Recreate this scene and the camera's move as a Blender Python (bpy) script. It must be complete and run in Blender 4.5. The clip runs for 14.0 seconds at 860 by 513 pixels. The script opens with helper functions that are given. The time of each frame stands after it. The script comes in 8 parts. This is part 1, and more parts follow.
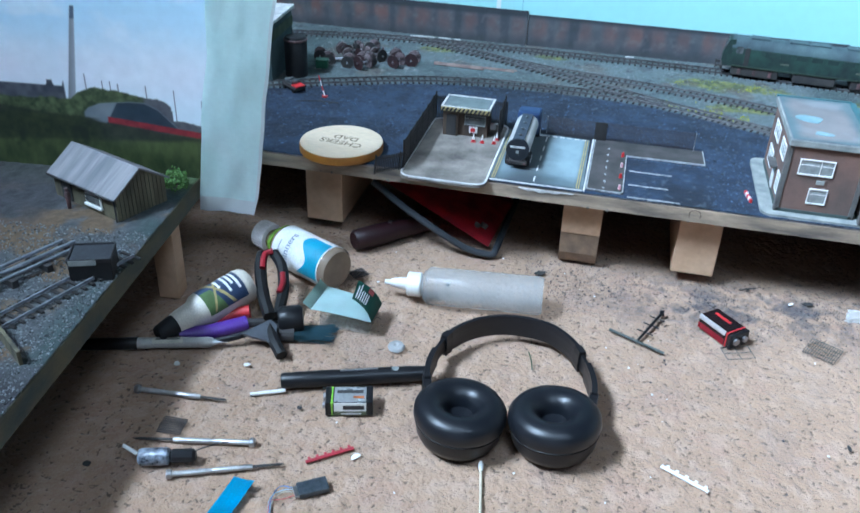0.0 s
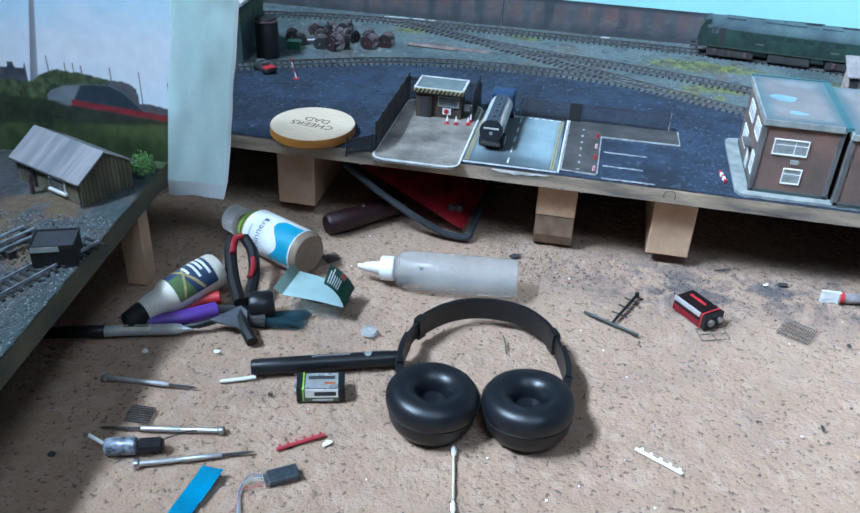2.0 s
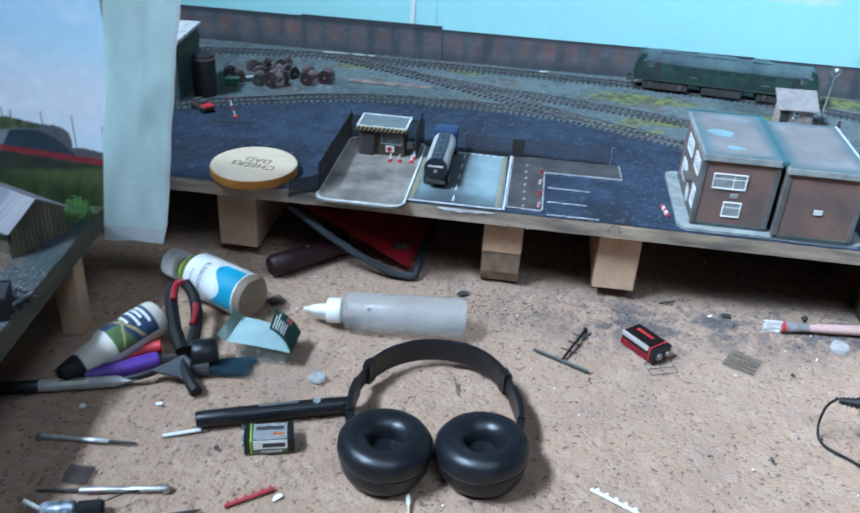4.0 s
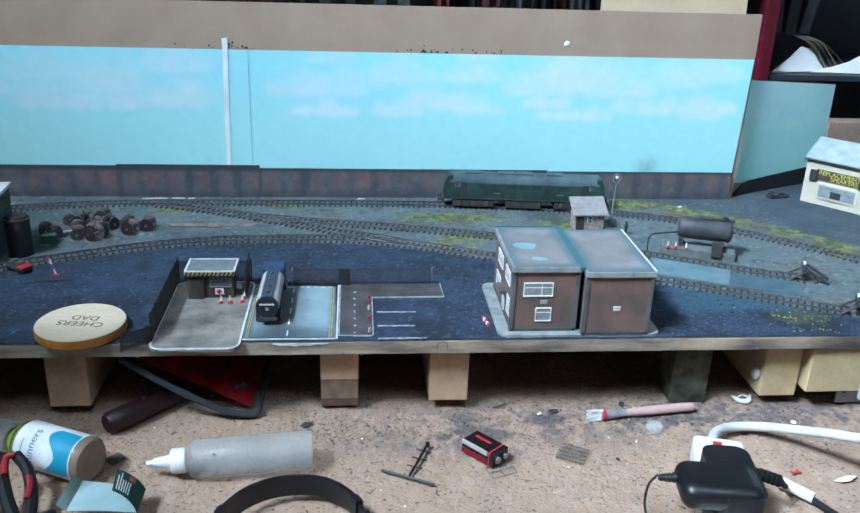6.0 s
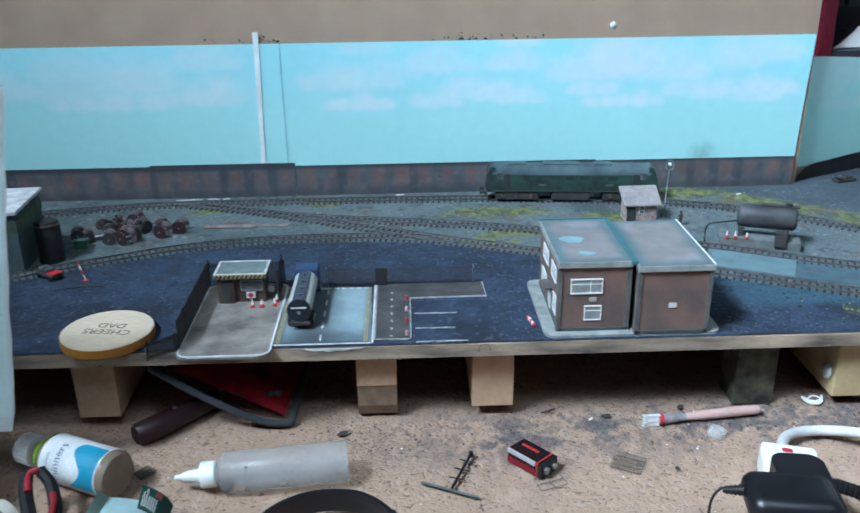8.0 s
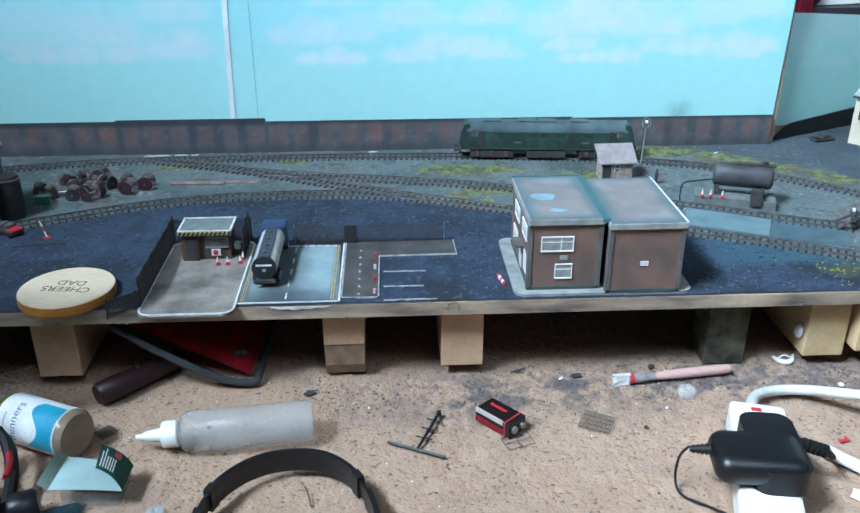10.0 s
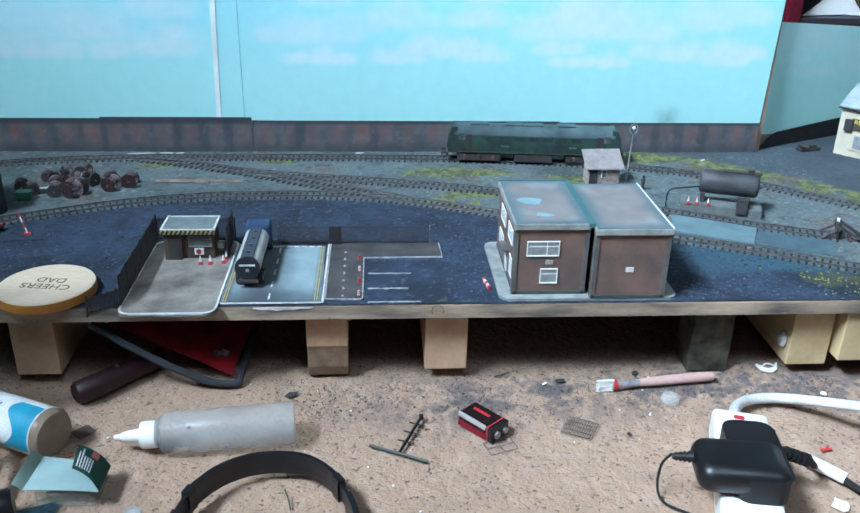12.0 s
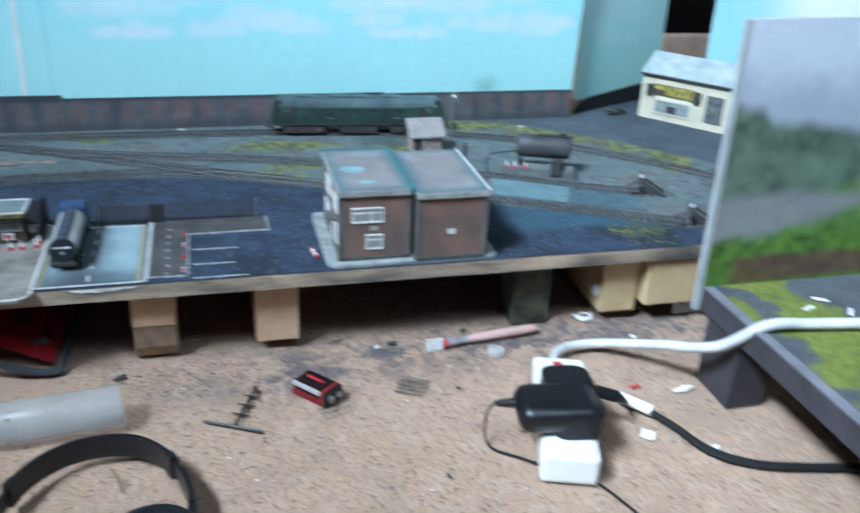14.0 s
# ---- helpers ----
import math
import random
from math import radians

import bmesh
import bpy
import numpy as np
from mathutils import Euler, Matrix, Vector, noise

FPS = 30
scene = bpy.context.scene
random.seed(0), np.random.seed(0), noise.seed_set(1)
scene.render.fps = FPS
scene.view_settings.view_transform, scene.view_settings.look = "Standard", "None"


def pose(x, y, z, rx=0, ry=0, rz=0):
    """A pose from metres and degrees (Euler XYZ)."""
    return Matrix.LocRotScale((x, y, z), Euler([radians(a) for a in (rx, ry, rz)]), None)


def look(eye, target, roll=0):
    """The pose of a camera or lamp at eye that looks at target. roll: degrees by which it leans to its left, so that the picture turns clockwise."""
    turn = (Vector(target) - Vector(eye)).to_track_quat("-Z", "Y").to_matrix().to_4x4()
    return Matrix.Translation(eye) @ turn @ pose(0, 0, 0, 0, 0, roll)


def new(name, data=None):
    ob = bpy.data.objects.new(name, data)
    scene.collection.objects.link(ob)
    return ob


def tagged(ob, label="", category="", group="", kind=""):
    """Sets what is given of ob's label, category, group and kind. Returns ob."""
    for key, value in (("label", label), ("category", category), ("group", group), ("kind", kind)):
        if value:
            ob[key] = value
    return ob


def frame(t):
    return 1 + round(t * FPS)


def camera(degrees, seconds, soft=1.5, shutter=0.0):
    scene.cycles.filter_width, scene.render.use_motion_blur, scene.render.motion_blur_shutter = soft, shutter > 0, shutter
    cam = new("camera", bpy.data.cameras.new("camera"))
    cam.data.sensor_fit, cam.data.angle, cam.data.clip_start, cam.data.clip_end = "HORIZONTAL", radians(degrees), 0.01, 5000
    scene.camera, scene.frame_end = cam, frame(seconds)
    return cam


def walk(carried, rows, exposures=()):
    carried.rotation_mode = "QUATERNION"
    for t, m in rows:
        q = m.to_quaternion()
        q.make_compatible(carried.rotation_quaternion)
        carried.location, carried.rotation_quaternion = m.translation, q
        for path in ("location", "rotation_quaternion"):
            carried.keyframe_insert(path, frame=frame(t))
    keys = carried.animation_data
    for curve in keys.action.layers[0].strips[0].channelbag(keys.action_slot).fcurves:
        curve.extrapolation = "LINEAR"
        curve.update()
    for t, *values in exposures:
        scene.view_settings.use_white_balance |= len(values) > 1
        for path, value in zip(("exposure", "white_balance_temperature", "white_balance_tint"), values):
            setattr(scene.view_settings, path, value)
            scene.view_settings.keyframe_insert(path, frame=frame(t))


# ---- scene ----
cam = camera(53.49, 14.0, soft=1.5, shutter=0.6)
ROWS = [
    (0.0, (-0.0921, -0.8706, 0.5262), (-0.2764, -0.0308, 0.0154), 2.20),
    (0.5, (-0.0877, -0.8639, 0.5210), (-0.2714, -0.0350, -0.0074), 1.71),
    (1.0, (-0.0816, -0.8639, 0.5230), (-0.2461, -0.0280, -0.0006), 1.79),
    (1.5, (-0.0827, -0.8625, 0.5193), (-0.2460, -0.0277, -0.0065), 2.10),
    (2.0, (-0.0850, -0.8595, 0.5198), (-0.2458, -0.0242, -0.0059), 2.46),
    (2.2, (-0.0845, -0.8592, 0.5220), (-0.2466, -0.0231, -0.0021), 2.47),
    (4.3, (-0.0963, -0.8405, 0.5281), (-0.1643, 0.0338, 0.0474), 3.09),
    (4.5, (-0.0928, -0.8389, 0.5295), (-0.1321, 0.0495, 0.0722), 2.38),
    (5.0, (-0.0821, -0.8455, 0.5446), (-0.0386, 0.0688, 0.1421), 1.57),
    (5.5, (-0.0888, -0.8740, 0.5647), (-0.0129, 0.0495, 0.1889), 1.98),
    (6.0, (-0.0914, -0.8780, 0.5655), (-0.0030, 0.0460, 0.1936), 1.95),
    (6.5, (-0.0930, -0.8792, 0.5646), (0.0005, 0.0463, 0.1975), 2.35),
    (7.0, (-0.0954, -0.8776, 0.5655), (0.0029, 0.0466, 0.1965), 3.14),
    (7.5, (-0.0909, -0.8598, 0.5545), (-0.0309, 0.0672, 0.1842), 1.63),
    (8.0, (-0.0725, -0.8222, 0.5444), (-0.0446, 0.1037, 0.1677), -0.78),
    (8.2, (-0.0614, -0.8147, 0.5411), (-0.0257, 0.1065, 0.1536), -0.92),
    (10.3, (-0.0553, -0.8051, 0.5308), (-0.0042, 0.1021, 0.1131), 0.28),
    (10.5, (-0.0558, -0.8035, 0.5299), (-0.0005, 0.1036, 0.1127), 0.69),
    (11.0, (-0.0539, -0.8024, 0.5285), (0.0043, 0.1064, 0.1153), 0.68),
    (11.5, (-0.0553, -0.8031, 0.5295), (0.0046, 0.1047, 0.1144), 0.95),
    (12.0, (-0.0544, -0.8019, 0.5291), (0.0083, 0.1060, 0.1147), 1.26),
    (12.5, (-0.0527, -0.7995, 0.5267), (0.0144, 0.1094, 0.1153), 1.46),
    (13.0, (-0.0540, -0.8008, 0.5303), (0.0192, 0.1082, 0.1199), 1.56),
    (13.5, (-0.0446, -0.8091, 0.5318), (0.0707, 0.0939, 0.1180), 1.97),
    (14.0, (-0.0368, -0.8234, 0.5272), (0.2030, 0.0456, 0.0943), 2.93),
]
EXPOSURES = [(0.0, 0.25, 6050, 10), (2.0, 0.20, 6050, 10), (4.5, 0.10, 6100, 10), (5.0, 0.18, 6400, 10), (5.5, 0.16, 6500, 10), (6.0, 0.00, 6400, 10), (6.5, -0.02, 6500, 10), (7.5, -0.12, 6500, 10), (8.0, -0.14, 6500, 10), (10.5, 0.05, 6550, 10), (13.0, 0.02, 6550, 10), (14.0, -0.06, 6450, 10)]
walk(cam, [(t, look(eye, aim, roll)) for t, eye, aim, roll in ROWS], EXPOSURES)

# ---- world, daylight lamps ----
world = bpy.data.worlds.new("sky")
scene.world = world
world.use_nodes = True
wn = world.node_tree.nodes
sky_tex = wn.new("ShaderNodeTexSky")
sky_tex.sky_type, sky_tex.sun_disc = "NISHITA", False
sky_tex.sun_elevation, sky_tex.sun_rotation = radians(40), radians(200)
wn["Background"].inputs[1].default_value = 0.13
world.node_tree.links.new(sky_tex.outputs[0], wn["Background"].inputs[0])


def area(name, eye, target, sx, sy, power, color):
    data = bpy.data.lights.new(name, "AREA")
    data.shape, data.size, data.size_y, data.energy, data.color = "RECTANGLE", sx, sy, power, color
    ob = new(name, data)
    ob.matrix_world = look(eye, target)
    return ob


# daylight inferred from the left; the weak fill from behind is added
area("side_daylight", (-3.8, -1.95, 4.35), (0.0, 0.0, 0.1), 2.4, 2.4, 3500, (0.61, 0.80, 1.0))
area("rear_fill_light", (0.55, -1.80, 2.84), (0.54, -1.50, 0.0), 1.0, 1.0, 34, (0.61, 0.80, 1.0))
scene.view_settings.exposure = 0.0

# ---- builders ----
def link(nt, a, b):
    nt.links.new(a, b)


def vnoise(x, y, size, seed):
    """Smooth lattice noise, 0 to 1."""
    rng = np.random.RandomState(seed)
    table = rng.rand(256, 256)
    u, v = x / size + 1000.0, y / size + 1000.0
    i, j = np.floor(u).astype(int), np.floor(v).astype(int)
    a, b = u - i, v - j
    a, b = a * a * (3 - 2 * a), b * b * (3 - 2 * b)
    g = lambda p, q: table[p % 256, q % 256]
    return (g(i, j) * (1 - a) + g(i + 1, j) * a) * (1 - b) + (g(i, j + 1) * (1 - a) + g(i + 1, j + 1) * a) * b


def fbm(x, y, size, seed, octaves=4):
    out, amp, tot = 0.0, 1.0, 0.0
    for k in range(octaves):
        out = out + amp * vnoise(x, y, size / 2**k, seed + k)
        tot += amp
        amp *= 0.55
    return out / tot


def step(a, b, x):
    t = np.clip((x - a) / (b - a), 0, 1)
    return t * t * (3 - 2 * t)


def mix(c, d, w):
    w = np.asarray(w)[..., None]
    return np.asarray(c) * (1 - w) + np.asarray(d) * w


def mat(name, col, rough=0.6, metal=0.0, col2=None, scale=60.0, fine=600.0, bump=0.25, bscale=500.0, grain=(1, 1, 1), attr=False, coat=0.0, sheen=0.0, speck=0.28):
    """A surface with colour varied at two scales and fine relief."""
    m = bpy.data.materials.new(name)
    m.use_nodes = True
    nt = m.node_tree
    n = nt.nodes
    p = n["Principled BSDF"]
    tc, mp = n.new("ShaderNodeTexCoord"), n.new("ShaderNodeMapping")
    mp.inputs["Scale"].default_value = grain
    link(nt, tc.outputs["Object"], mp.inputs["Vector"])
    big, small, rel = (n.new("ShaderNodeTexNoise") for _ in range(3))
    for t, s, d in ((big, scale, 4), (small, fine, 3), (rel, bscale, 4)):
        t.inputs["Scale"].default_value, t.inputs["Detail"].default_value = s, d
        link(nt, mp.outputs["Vector"], t.inputs["Vector"])
    if col2 is None:
        col2 = tuple(c * 0.72 for c in col)
    ramp = n.new("ShaderNodeMapRange")
    ramp.inputs["From Min"].default_value, ramp.inputs["From Max"].default_value = 0.33, 0.67
    link(nt, big.outputs["Fac"], ramp.inputs["Value"])
    mx = n.new("ShaderNodeMix")
    mx.data_type = "RGBA"
    mx.inputs["A"].default_value, mx.inputs["B"].default_value = (*col, 1), (*col2, 1)
    link(nt, ramp.outputs["Result"], mx.inputs["Factor"])
    out = mx.outputs["Result"]
    if attr:
        at = n.new("ShaderNodeAttribute")
        at.attribute_name = "paint"
        mx.blend_type = "MULTIPLY"
        mx.inputs["Factor"].default_value = 1.0
        nt.links.remove(mx.inputs["Factor"].links[0])
        gr = n.new("ShaderNodeMapRange")
        gr.inputs["From Min"].default_value, gr.inputs["From Max"].default_value = 0.3, 0.7
        gr.inputs["To Min"].default_value, gr.inputs["To Max"].default_value = attr, 1.0
        link(nt, big.outputs["Fac"], gr.inputs["Value"])
        cb = n.new("ShaderNodeCombineColor")
        for k in range(3):
            link(nt, gr.outputs["Result"], cb.inputs[k])
        link(nt, at.outputs["Color"], mx.inputs["A"])
        link(nt, cb.outputs["Color"], mx.inputs["B"])
    gain = n.new("ShaderNodeMapRange")
    gain.inputs["To Min"].default_value, gain.inputs["To Max"].default_value = 1 - speck, 1 + speck
    link(nt, small.outputs["Fac"], gain.inputs["Value"])
    sc = n.new("ShaderNodeVectorMath")
    sc.operation = "SCALE"
    link(nt, out, sc.inputs[0])
    link(nt, gain.outputs["Result"], sc.inputs["Scale"])
    link(nt, sc.outputs["Vector"], p.inputs["Base Color"])
    rr = n.new("ShaderNodeMapRange")
    rr.inputs["To Min"].default_value, rr.inputs["To Max"].default_value = max(0.02, rough - 0.12), min(1, rough + 0.12)
    link(nt, big.outputs["Fac"], rr.inputs["Value"])
    link(nt, rr.outputs["Result"], p.inputs["Roughness"])
    p.inputs["Metallic"].default_value = metal
    p.inputs["Coat Weight"].default_value = coat
    p.inputs["Sheen Weight"].default_value = sheen
    if bump:
        b = n.new("ShaderNodeBump")
        b.inputs["Strength"].default_value, b.inputs["Distance"].default_value = bump, 0.001
        link(nt, rel.outputs["Fac"], b.inputs["Height"])
        link(nt, b.outputs["Normal"], p.inputs["Normal"])
    return m


def part(name, bm, material, parent=None, label="", smooth=False):
    """Links a bmesh as one mesh object, under its thing if there is one."""
    me = bpy.data.meshes.new(name)
    bmesh.ops.recalc_face_normals(bm, faces=bm.faces)
    if smooth:
        for f in bm.faces:
            f.smooth = True
    bm.to_mesh(me)
    bm.free()
    if smooth:
        me.set_sharp_from_angle(angle=radians(40))
    me.materials.append(material)
    ob = new(name, me)
    ob.parent = parent
    if label:
        ob["label"] = label
    return ob


def thing(name, label, category, x=0, y=0, z=0, rz=0, rx=0, ry=0, group="", kind=""):
    ob = new(name)
    ob.empty_display_size = 0.01
    ob.matrix_world = pose(x, y, z, rx, ry, rz)
    return tagged(ob, label, category, group, kind)


def box(bm, x0, x1, y0, y1, z0, z1, bev=0.0, m=None):
    r = bmesh.ops.create_cube(bm, size=1)
    vs = r["verts"]
    for v in vs:
        v.co = Vector((x0 + (v.co.x + 0.5) * (x1 - x0), y0 + (v.co.y + 0.5) * (y1 - y0), z0 + (v.co.z + 0.5) * (z1 - z0)))
    if m is not None:
        bmesh.ops.transform(bm, matrix=m, verts=vs)
    if bev:
        es = list({e for v in vs for e in v.link_edges})
        bmesh.ops.bevel(bm, geom=es, offset=bev, segments=2, profile=0.5, affect="EDGES")
    return bm


def bbox(*a, **k):
    return box(bmesh.new(), *a, **k)


def rod(bm, p, q, r0, r1=None, seg=12, caps=True):
    """A round bar from p to q."""
    p, q = Vector(p), Vector(q)
    d = q - p
    m = Matrix.Translation((p + q) / 2) @ d.to_track_quat("Z", "Y").to_matrix().to_4x4()
    bmesh.ops.create_cone(bm, cap_ends=caps, segments=seg, radius1=r0, radius2=r0 if r1 is None else r1, depth=d.length, matrix=m)
    return bm


def lathe(bm, prof, p, axis, seg=28):
    """Turns a profile of (along, radius) about an axis that starts at p."""
    p = Vector(p)
    q = Vector(axis).normalized().to_track_quat("Z", "Y").to_matrix()
    rings = []
    for a, r in prof:
        rings.append([bm.verts.new(p + q @ Vector((r * math.cos(2 * math.pi * k / seg), r * math.sin(2 * math.pi * k / seg), a))) for k in range(seg)])
    for a, b in zip(rings, rings[1:]):
        for k in range(seg):
            bm.faces.new((a[k], a[(k + 1) % seg], b[(k + 1) % seg], b[k]))
    for ring in (rings[0], rings[-1]):
        if (ring[0].co - ring[seg // 2].co).length > 1e-6:
            bm.faces.new(ring)
    return bm


def prism(bm, poly, z0, z1, m=None):
    lo = [bm.verts.new((x, y, z0)) for x, y in poly]
    hi = [bm.verts.new((x, y, z1)) for x, y in poly]
    k = len(poly)
    bm.faces.new(lo), bm.faces.new(hi)
    for i in range(k):
        bm.faces.new((lo[i], lo[(i + 1) % k], hi[(i + 1) % k], hi[i]))
    if m is not None:
        bmesh.ops.transform(bm, matrix=m, verts=lo + hi)
    return bm


def glide(pts, n=8):
    """A smooth line through the points given."""
    pts = [Vector(p) for p in pts]
    ext = [2 * pts[0] - pts[1], *pts, 2 * pts[-1] - pts[-2]]
    out = []
    for a, b, c, d in zip(ext, ext[1:], ext[2:], ext[3:]):
        for k in range(n):
            t = k / n
            out.append(0.5 * (2 * b + (c - a) * t + (2 * a - 5 * b + 4 * c - d) * t * t + (3 * b - a - 3 * c + d) * t**3))
    return out + [pts[-1]]


def sweep(bm, line, prof, closed=True):
    """Carries a profile of (across, up) along a line."""
    rings = []
    up = Vector((0, 0, 1))
    for i, p in enumerate(line):
        d = (line[min(i + 1, len(line) - 1)] - line[max(i - 1, 0)]).normalized()
        side = d.cross(up)
        side = side.normalized() if side.length > 1e-6 else Vector((1, 0, 0))
        u = side.cross(d)
        rings.append([bm.verts.new(p + side * a + u * b) for a, b in prof])
    k = len(prof)
    for a, b in zip(rings, rings[1:]):
        for i in range(k if closed else k - 1):
            bm.faces.new((a[i], a[(i + 1) % k], b[(i + 1) % k], b[i]))
    if closed:
        bm.faces.new(rings[0]), bm.faces.new(rings[-1])
    return bm


def tube(bm, line, r, seg=8):
    return sweep(bm, [Vector(p) for p in line], [(r * math.cos(2 * math.pi * k / seg), r * math.sin(2 * math.pi * k / seg)) for k in range(seg)])


def rrect(x0, x1, y0, y1, r, n=5):
    """A rectangle with round corners."""
    out = []
    for cx, cy, a in ((x1 - r, y1 - r, 0), (x0 + r, y1 - r, 90), (x0 + r, y0 + r, 180), (x1 - r, y0 + r, 270)):
        for k in range(n + 1):
            t = radians(a + 90 * k / n)
            out.append((cx + r * math.cos(t), cy + r * math.sin(t)))
    return out


def sheet(name, x0, x1, nx, y0, y1, ny, height, paint, material, m=None, inside=None):
    """A fine grid with its heights and its paint worked out over the plan."""
    xs, ys = np.meshgrid(np.linspace(x0, x1, nx + 1), np.linspace(y0, y1, ny + 1))
    z = height(xs, ys) if height else np.zeros_like(xs)
    co = np.stack([xs, ys, z], -1).reshape(-1, 3)
    i = np.arange((nx + 1) * (ny + 1)).reshape(ny + 1, nx + 1)
    quads = np.stack([i[:-1, :-1], i[:-1, 1:], i[1:, 1:], i[1:, :-1]], -1).reshape(-1, 4)
    if inside is not None:
        c = co[quads].mean(1)
        quads = quads[inside(c[:, 0], c[:, 1])]
    me = bpy.data.meshes.new(name)
    me.vertices.add(len(co))
    me.vertices.foreach_set("co", co.ravel())
    me.loops.add(quads.size)
    me.loops.foreach_set("vertex_index", quads.ravel())
    me.polygons.add(len(quads))
    me.polygons.foreach_set("loop_start", np.arange(0, quads.size, 4))
    me.polygons.foreach_set("use_smooth", np.ones(len(quads), bool))
    me.update()
    if paint:
        c = np.asarray(paint(xs, ys)).reshape(-1, 3)
        at = me.color_attributes.new("paint", "FLOAT_COLOR", "POINT")
        at.data.foreach_set("color", np.concatenate([np.clip(c, 0, 1), np.ones((len(c), 1))], 1).ravel())
    me.materials.append(material)
    ob = new(name, me)
    if m is not None:
        ob.matrix_world = m
    return ob


def words(name, text, size, material, m, parent=None, thick=0.0002, spacing=1.0):
    """Raised or printed lettering, as a mesh."""
    cu = bpy.data.curves.new(name, "FONT")
    cu.body, cu.size, cu.extrude, cu.align_x, cu.align_y, cu.space_character = text, size, thick, "CENTER", "CENTER", spacing
    tmp = bpy.data.objects.new(name, cu)
    me = bpy.data.meshes.new_from_object(tmp)
    bpy.data.objects.remove(tmp)
    me.materials.append(material)
    ob = new(name, me)
    ob.parent = parent
    ob.matrix_basis = m
    return ob


ICO = bmesh.new()
bmesh.ops.create_icosphere(ICO, subdivisions=1, radius=1.0)
ICO_V = np.array([v.co[:] for v in ICO.verts])
ICO_F = np.array([[v.index for v in f.verts] for f in ICO.faces])
ICO.free()


def pebbles(name, spots, material, label, category, seed=1, flat=0.75, parent=None):
    """Many small uneven lumps at (x, y, z, radius), in one mesh."""
    rng_ = np.random.RandomState(seed)
    spots = np.array(spots)
    k = len(spots)
    jag = 1 + 0.35 * (rng_.rand(k, len(ICO_V), 1) - 0.5)
    turn = rng_.rand(k) * 6.283
    c, s_ = np.cos(turn)[:, None], np.sin(turn)[:, None]
    v = ICO_V[None] * jag * (0.7 + 0.6 * rng_.rand(k, 1, 3))
    v = np.stack([v[..., 0] * c - v[..., 1] * s_, v[..., 0] * s_ + v[..., 1] * c, v[..., 2] * flat], -1)
    v = v * spots[:, None, 3:4] + spots[:, None, :3]
    f = (ICO_F[None] + (np.arange(k) * len(ICO_V))[:, None, None]).reshape(-1, 3)
    me = bpy.data.meshes.new(name)
    me.from_pydata(v.reshape(-1, 3).tolist(), [], f.tolist())
    me.materials.append(material)
    ob = new(name, me)
    ob.parent = parent
    return tagged(ob, label, category, kind="stuff")

# ---- materials ----
def varied(m, lo, hi):
    """Each loose piece takes its own lightness."""
    nt = m.node_tree
    base = nt.nodes["Principled BSDF"].inputs["Base Color"]
    src = base.links[0].from_socket
    geo, rg, sc = (nt.nodes.new(k) for k in ("ShaderNodeNewGeometry", "ShaderNodeMapRange", "ShaderNodeVectorMath"))
    rg.inputs["To Min"].default_value, rg.inputs["To Max"].default_value = lo, hi
    link(nt, geo.outputs["Random Per Island"], rg.inputs["Value"])
    sc.operation = "SCALE"
    link(nt, src, sc.inputs[0])
    link(nt, rg.outputs["Result"], sc.inputs["Scale"])
    link(nt, sc.outputs["Vector"], base)
    return m


def pitted(m, scale, lo, hi, dark):
    """Small dark hollows between tufts."""
    nt = m.node_tree
    base = nt.nodes["Principled BSDF"].inputs["Base Color"]
    src = base.links[0].from_socket
    co, ns, rg, sc = (nt.nodes.new(k) for k in ("ShaderNodeTexCoord", "ShaderNodeTexNoise", "ShaderNodeMapRange", "ShaderNodeVectorMath"))
    ns.inputs["Scale"].default_value, ns.inputs["Detail"].default_value = scale, 2
    link(nt, co.outputs["Object"], ns.inputs["Vector"])
    rg.inputs["From Min"].default_value, rg.inputs["From Max"].default_value = lo, hi
    rg.inputs["To Min"].default_value, rg.inputs["To Max"].default_value = 1.0, dark
    link(nt, ns.outputs["Fac"], rg.inputs["Value"])
    sc.operation = "SCALE"
    link(nt, src, sc.inputs[0])
    link(nt, rg.outputs["Result"], sc.inputs["Scale"])
    link(nt, sc.outputs["Vector"], base)
    bp = nt.nodes.new("ShaderNodeBump")
    bp.invert = True
    bp.inputs["Strength"].default_value, bp.inputs["Distance"].default_value = 0.9, 0.003
    link(nt, ns.outputs["Fac"], bp.inputs["Height"])
    nrm = nt.nodes["Principled BSDF"].inputs["Normal"]
    link(nt, nrm.links[0].from_socket, bp.inputs["Normal"])
    link(nt, bp.outputs["Normal"], nrm)



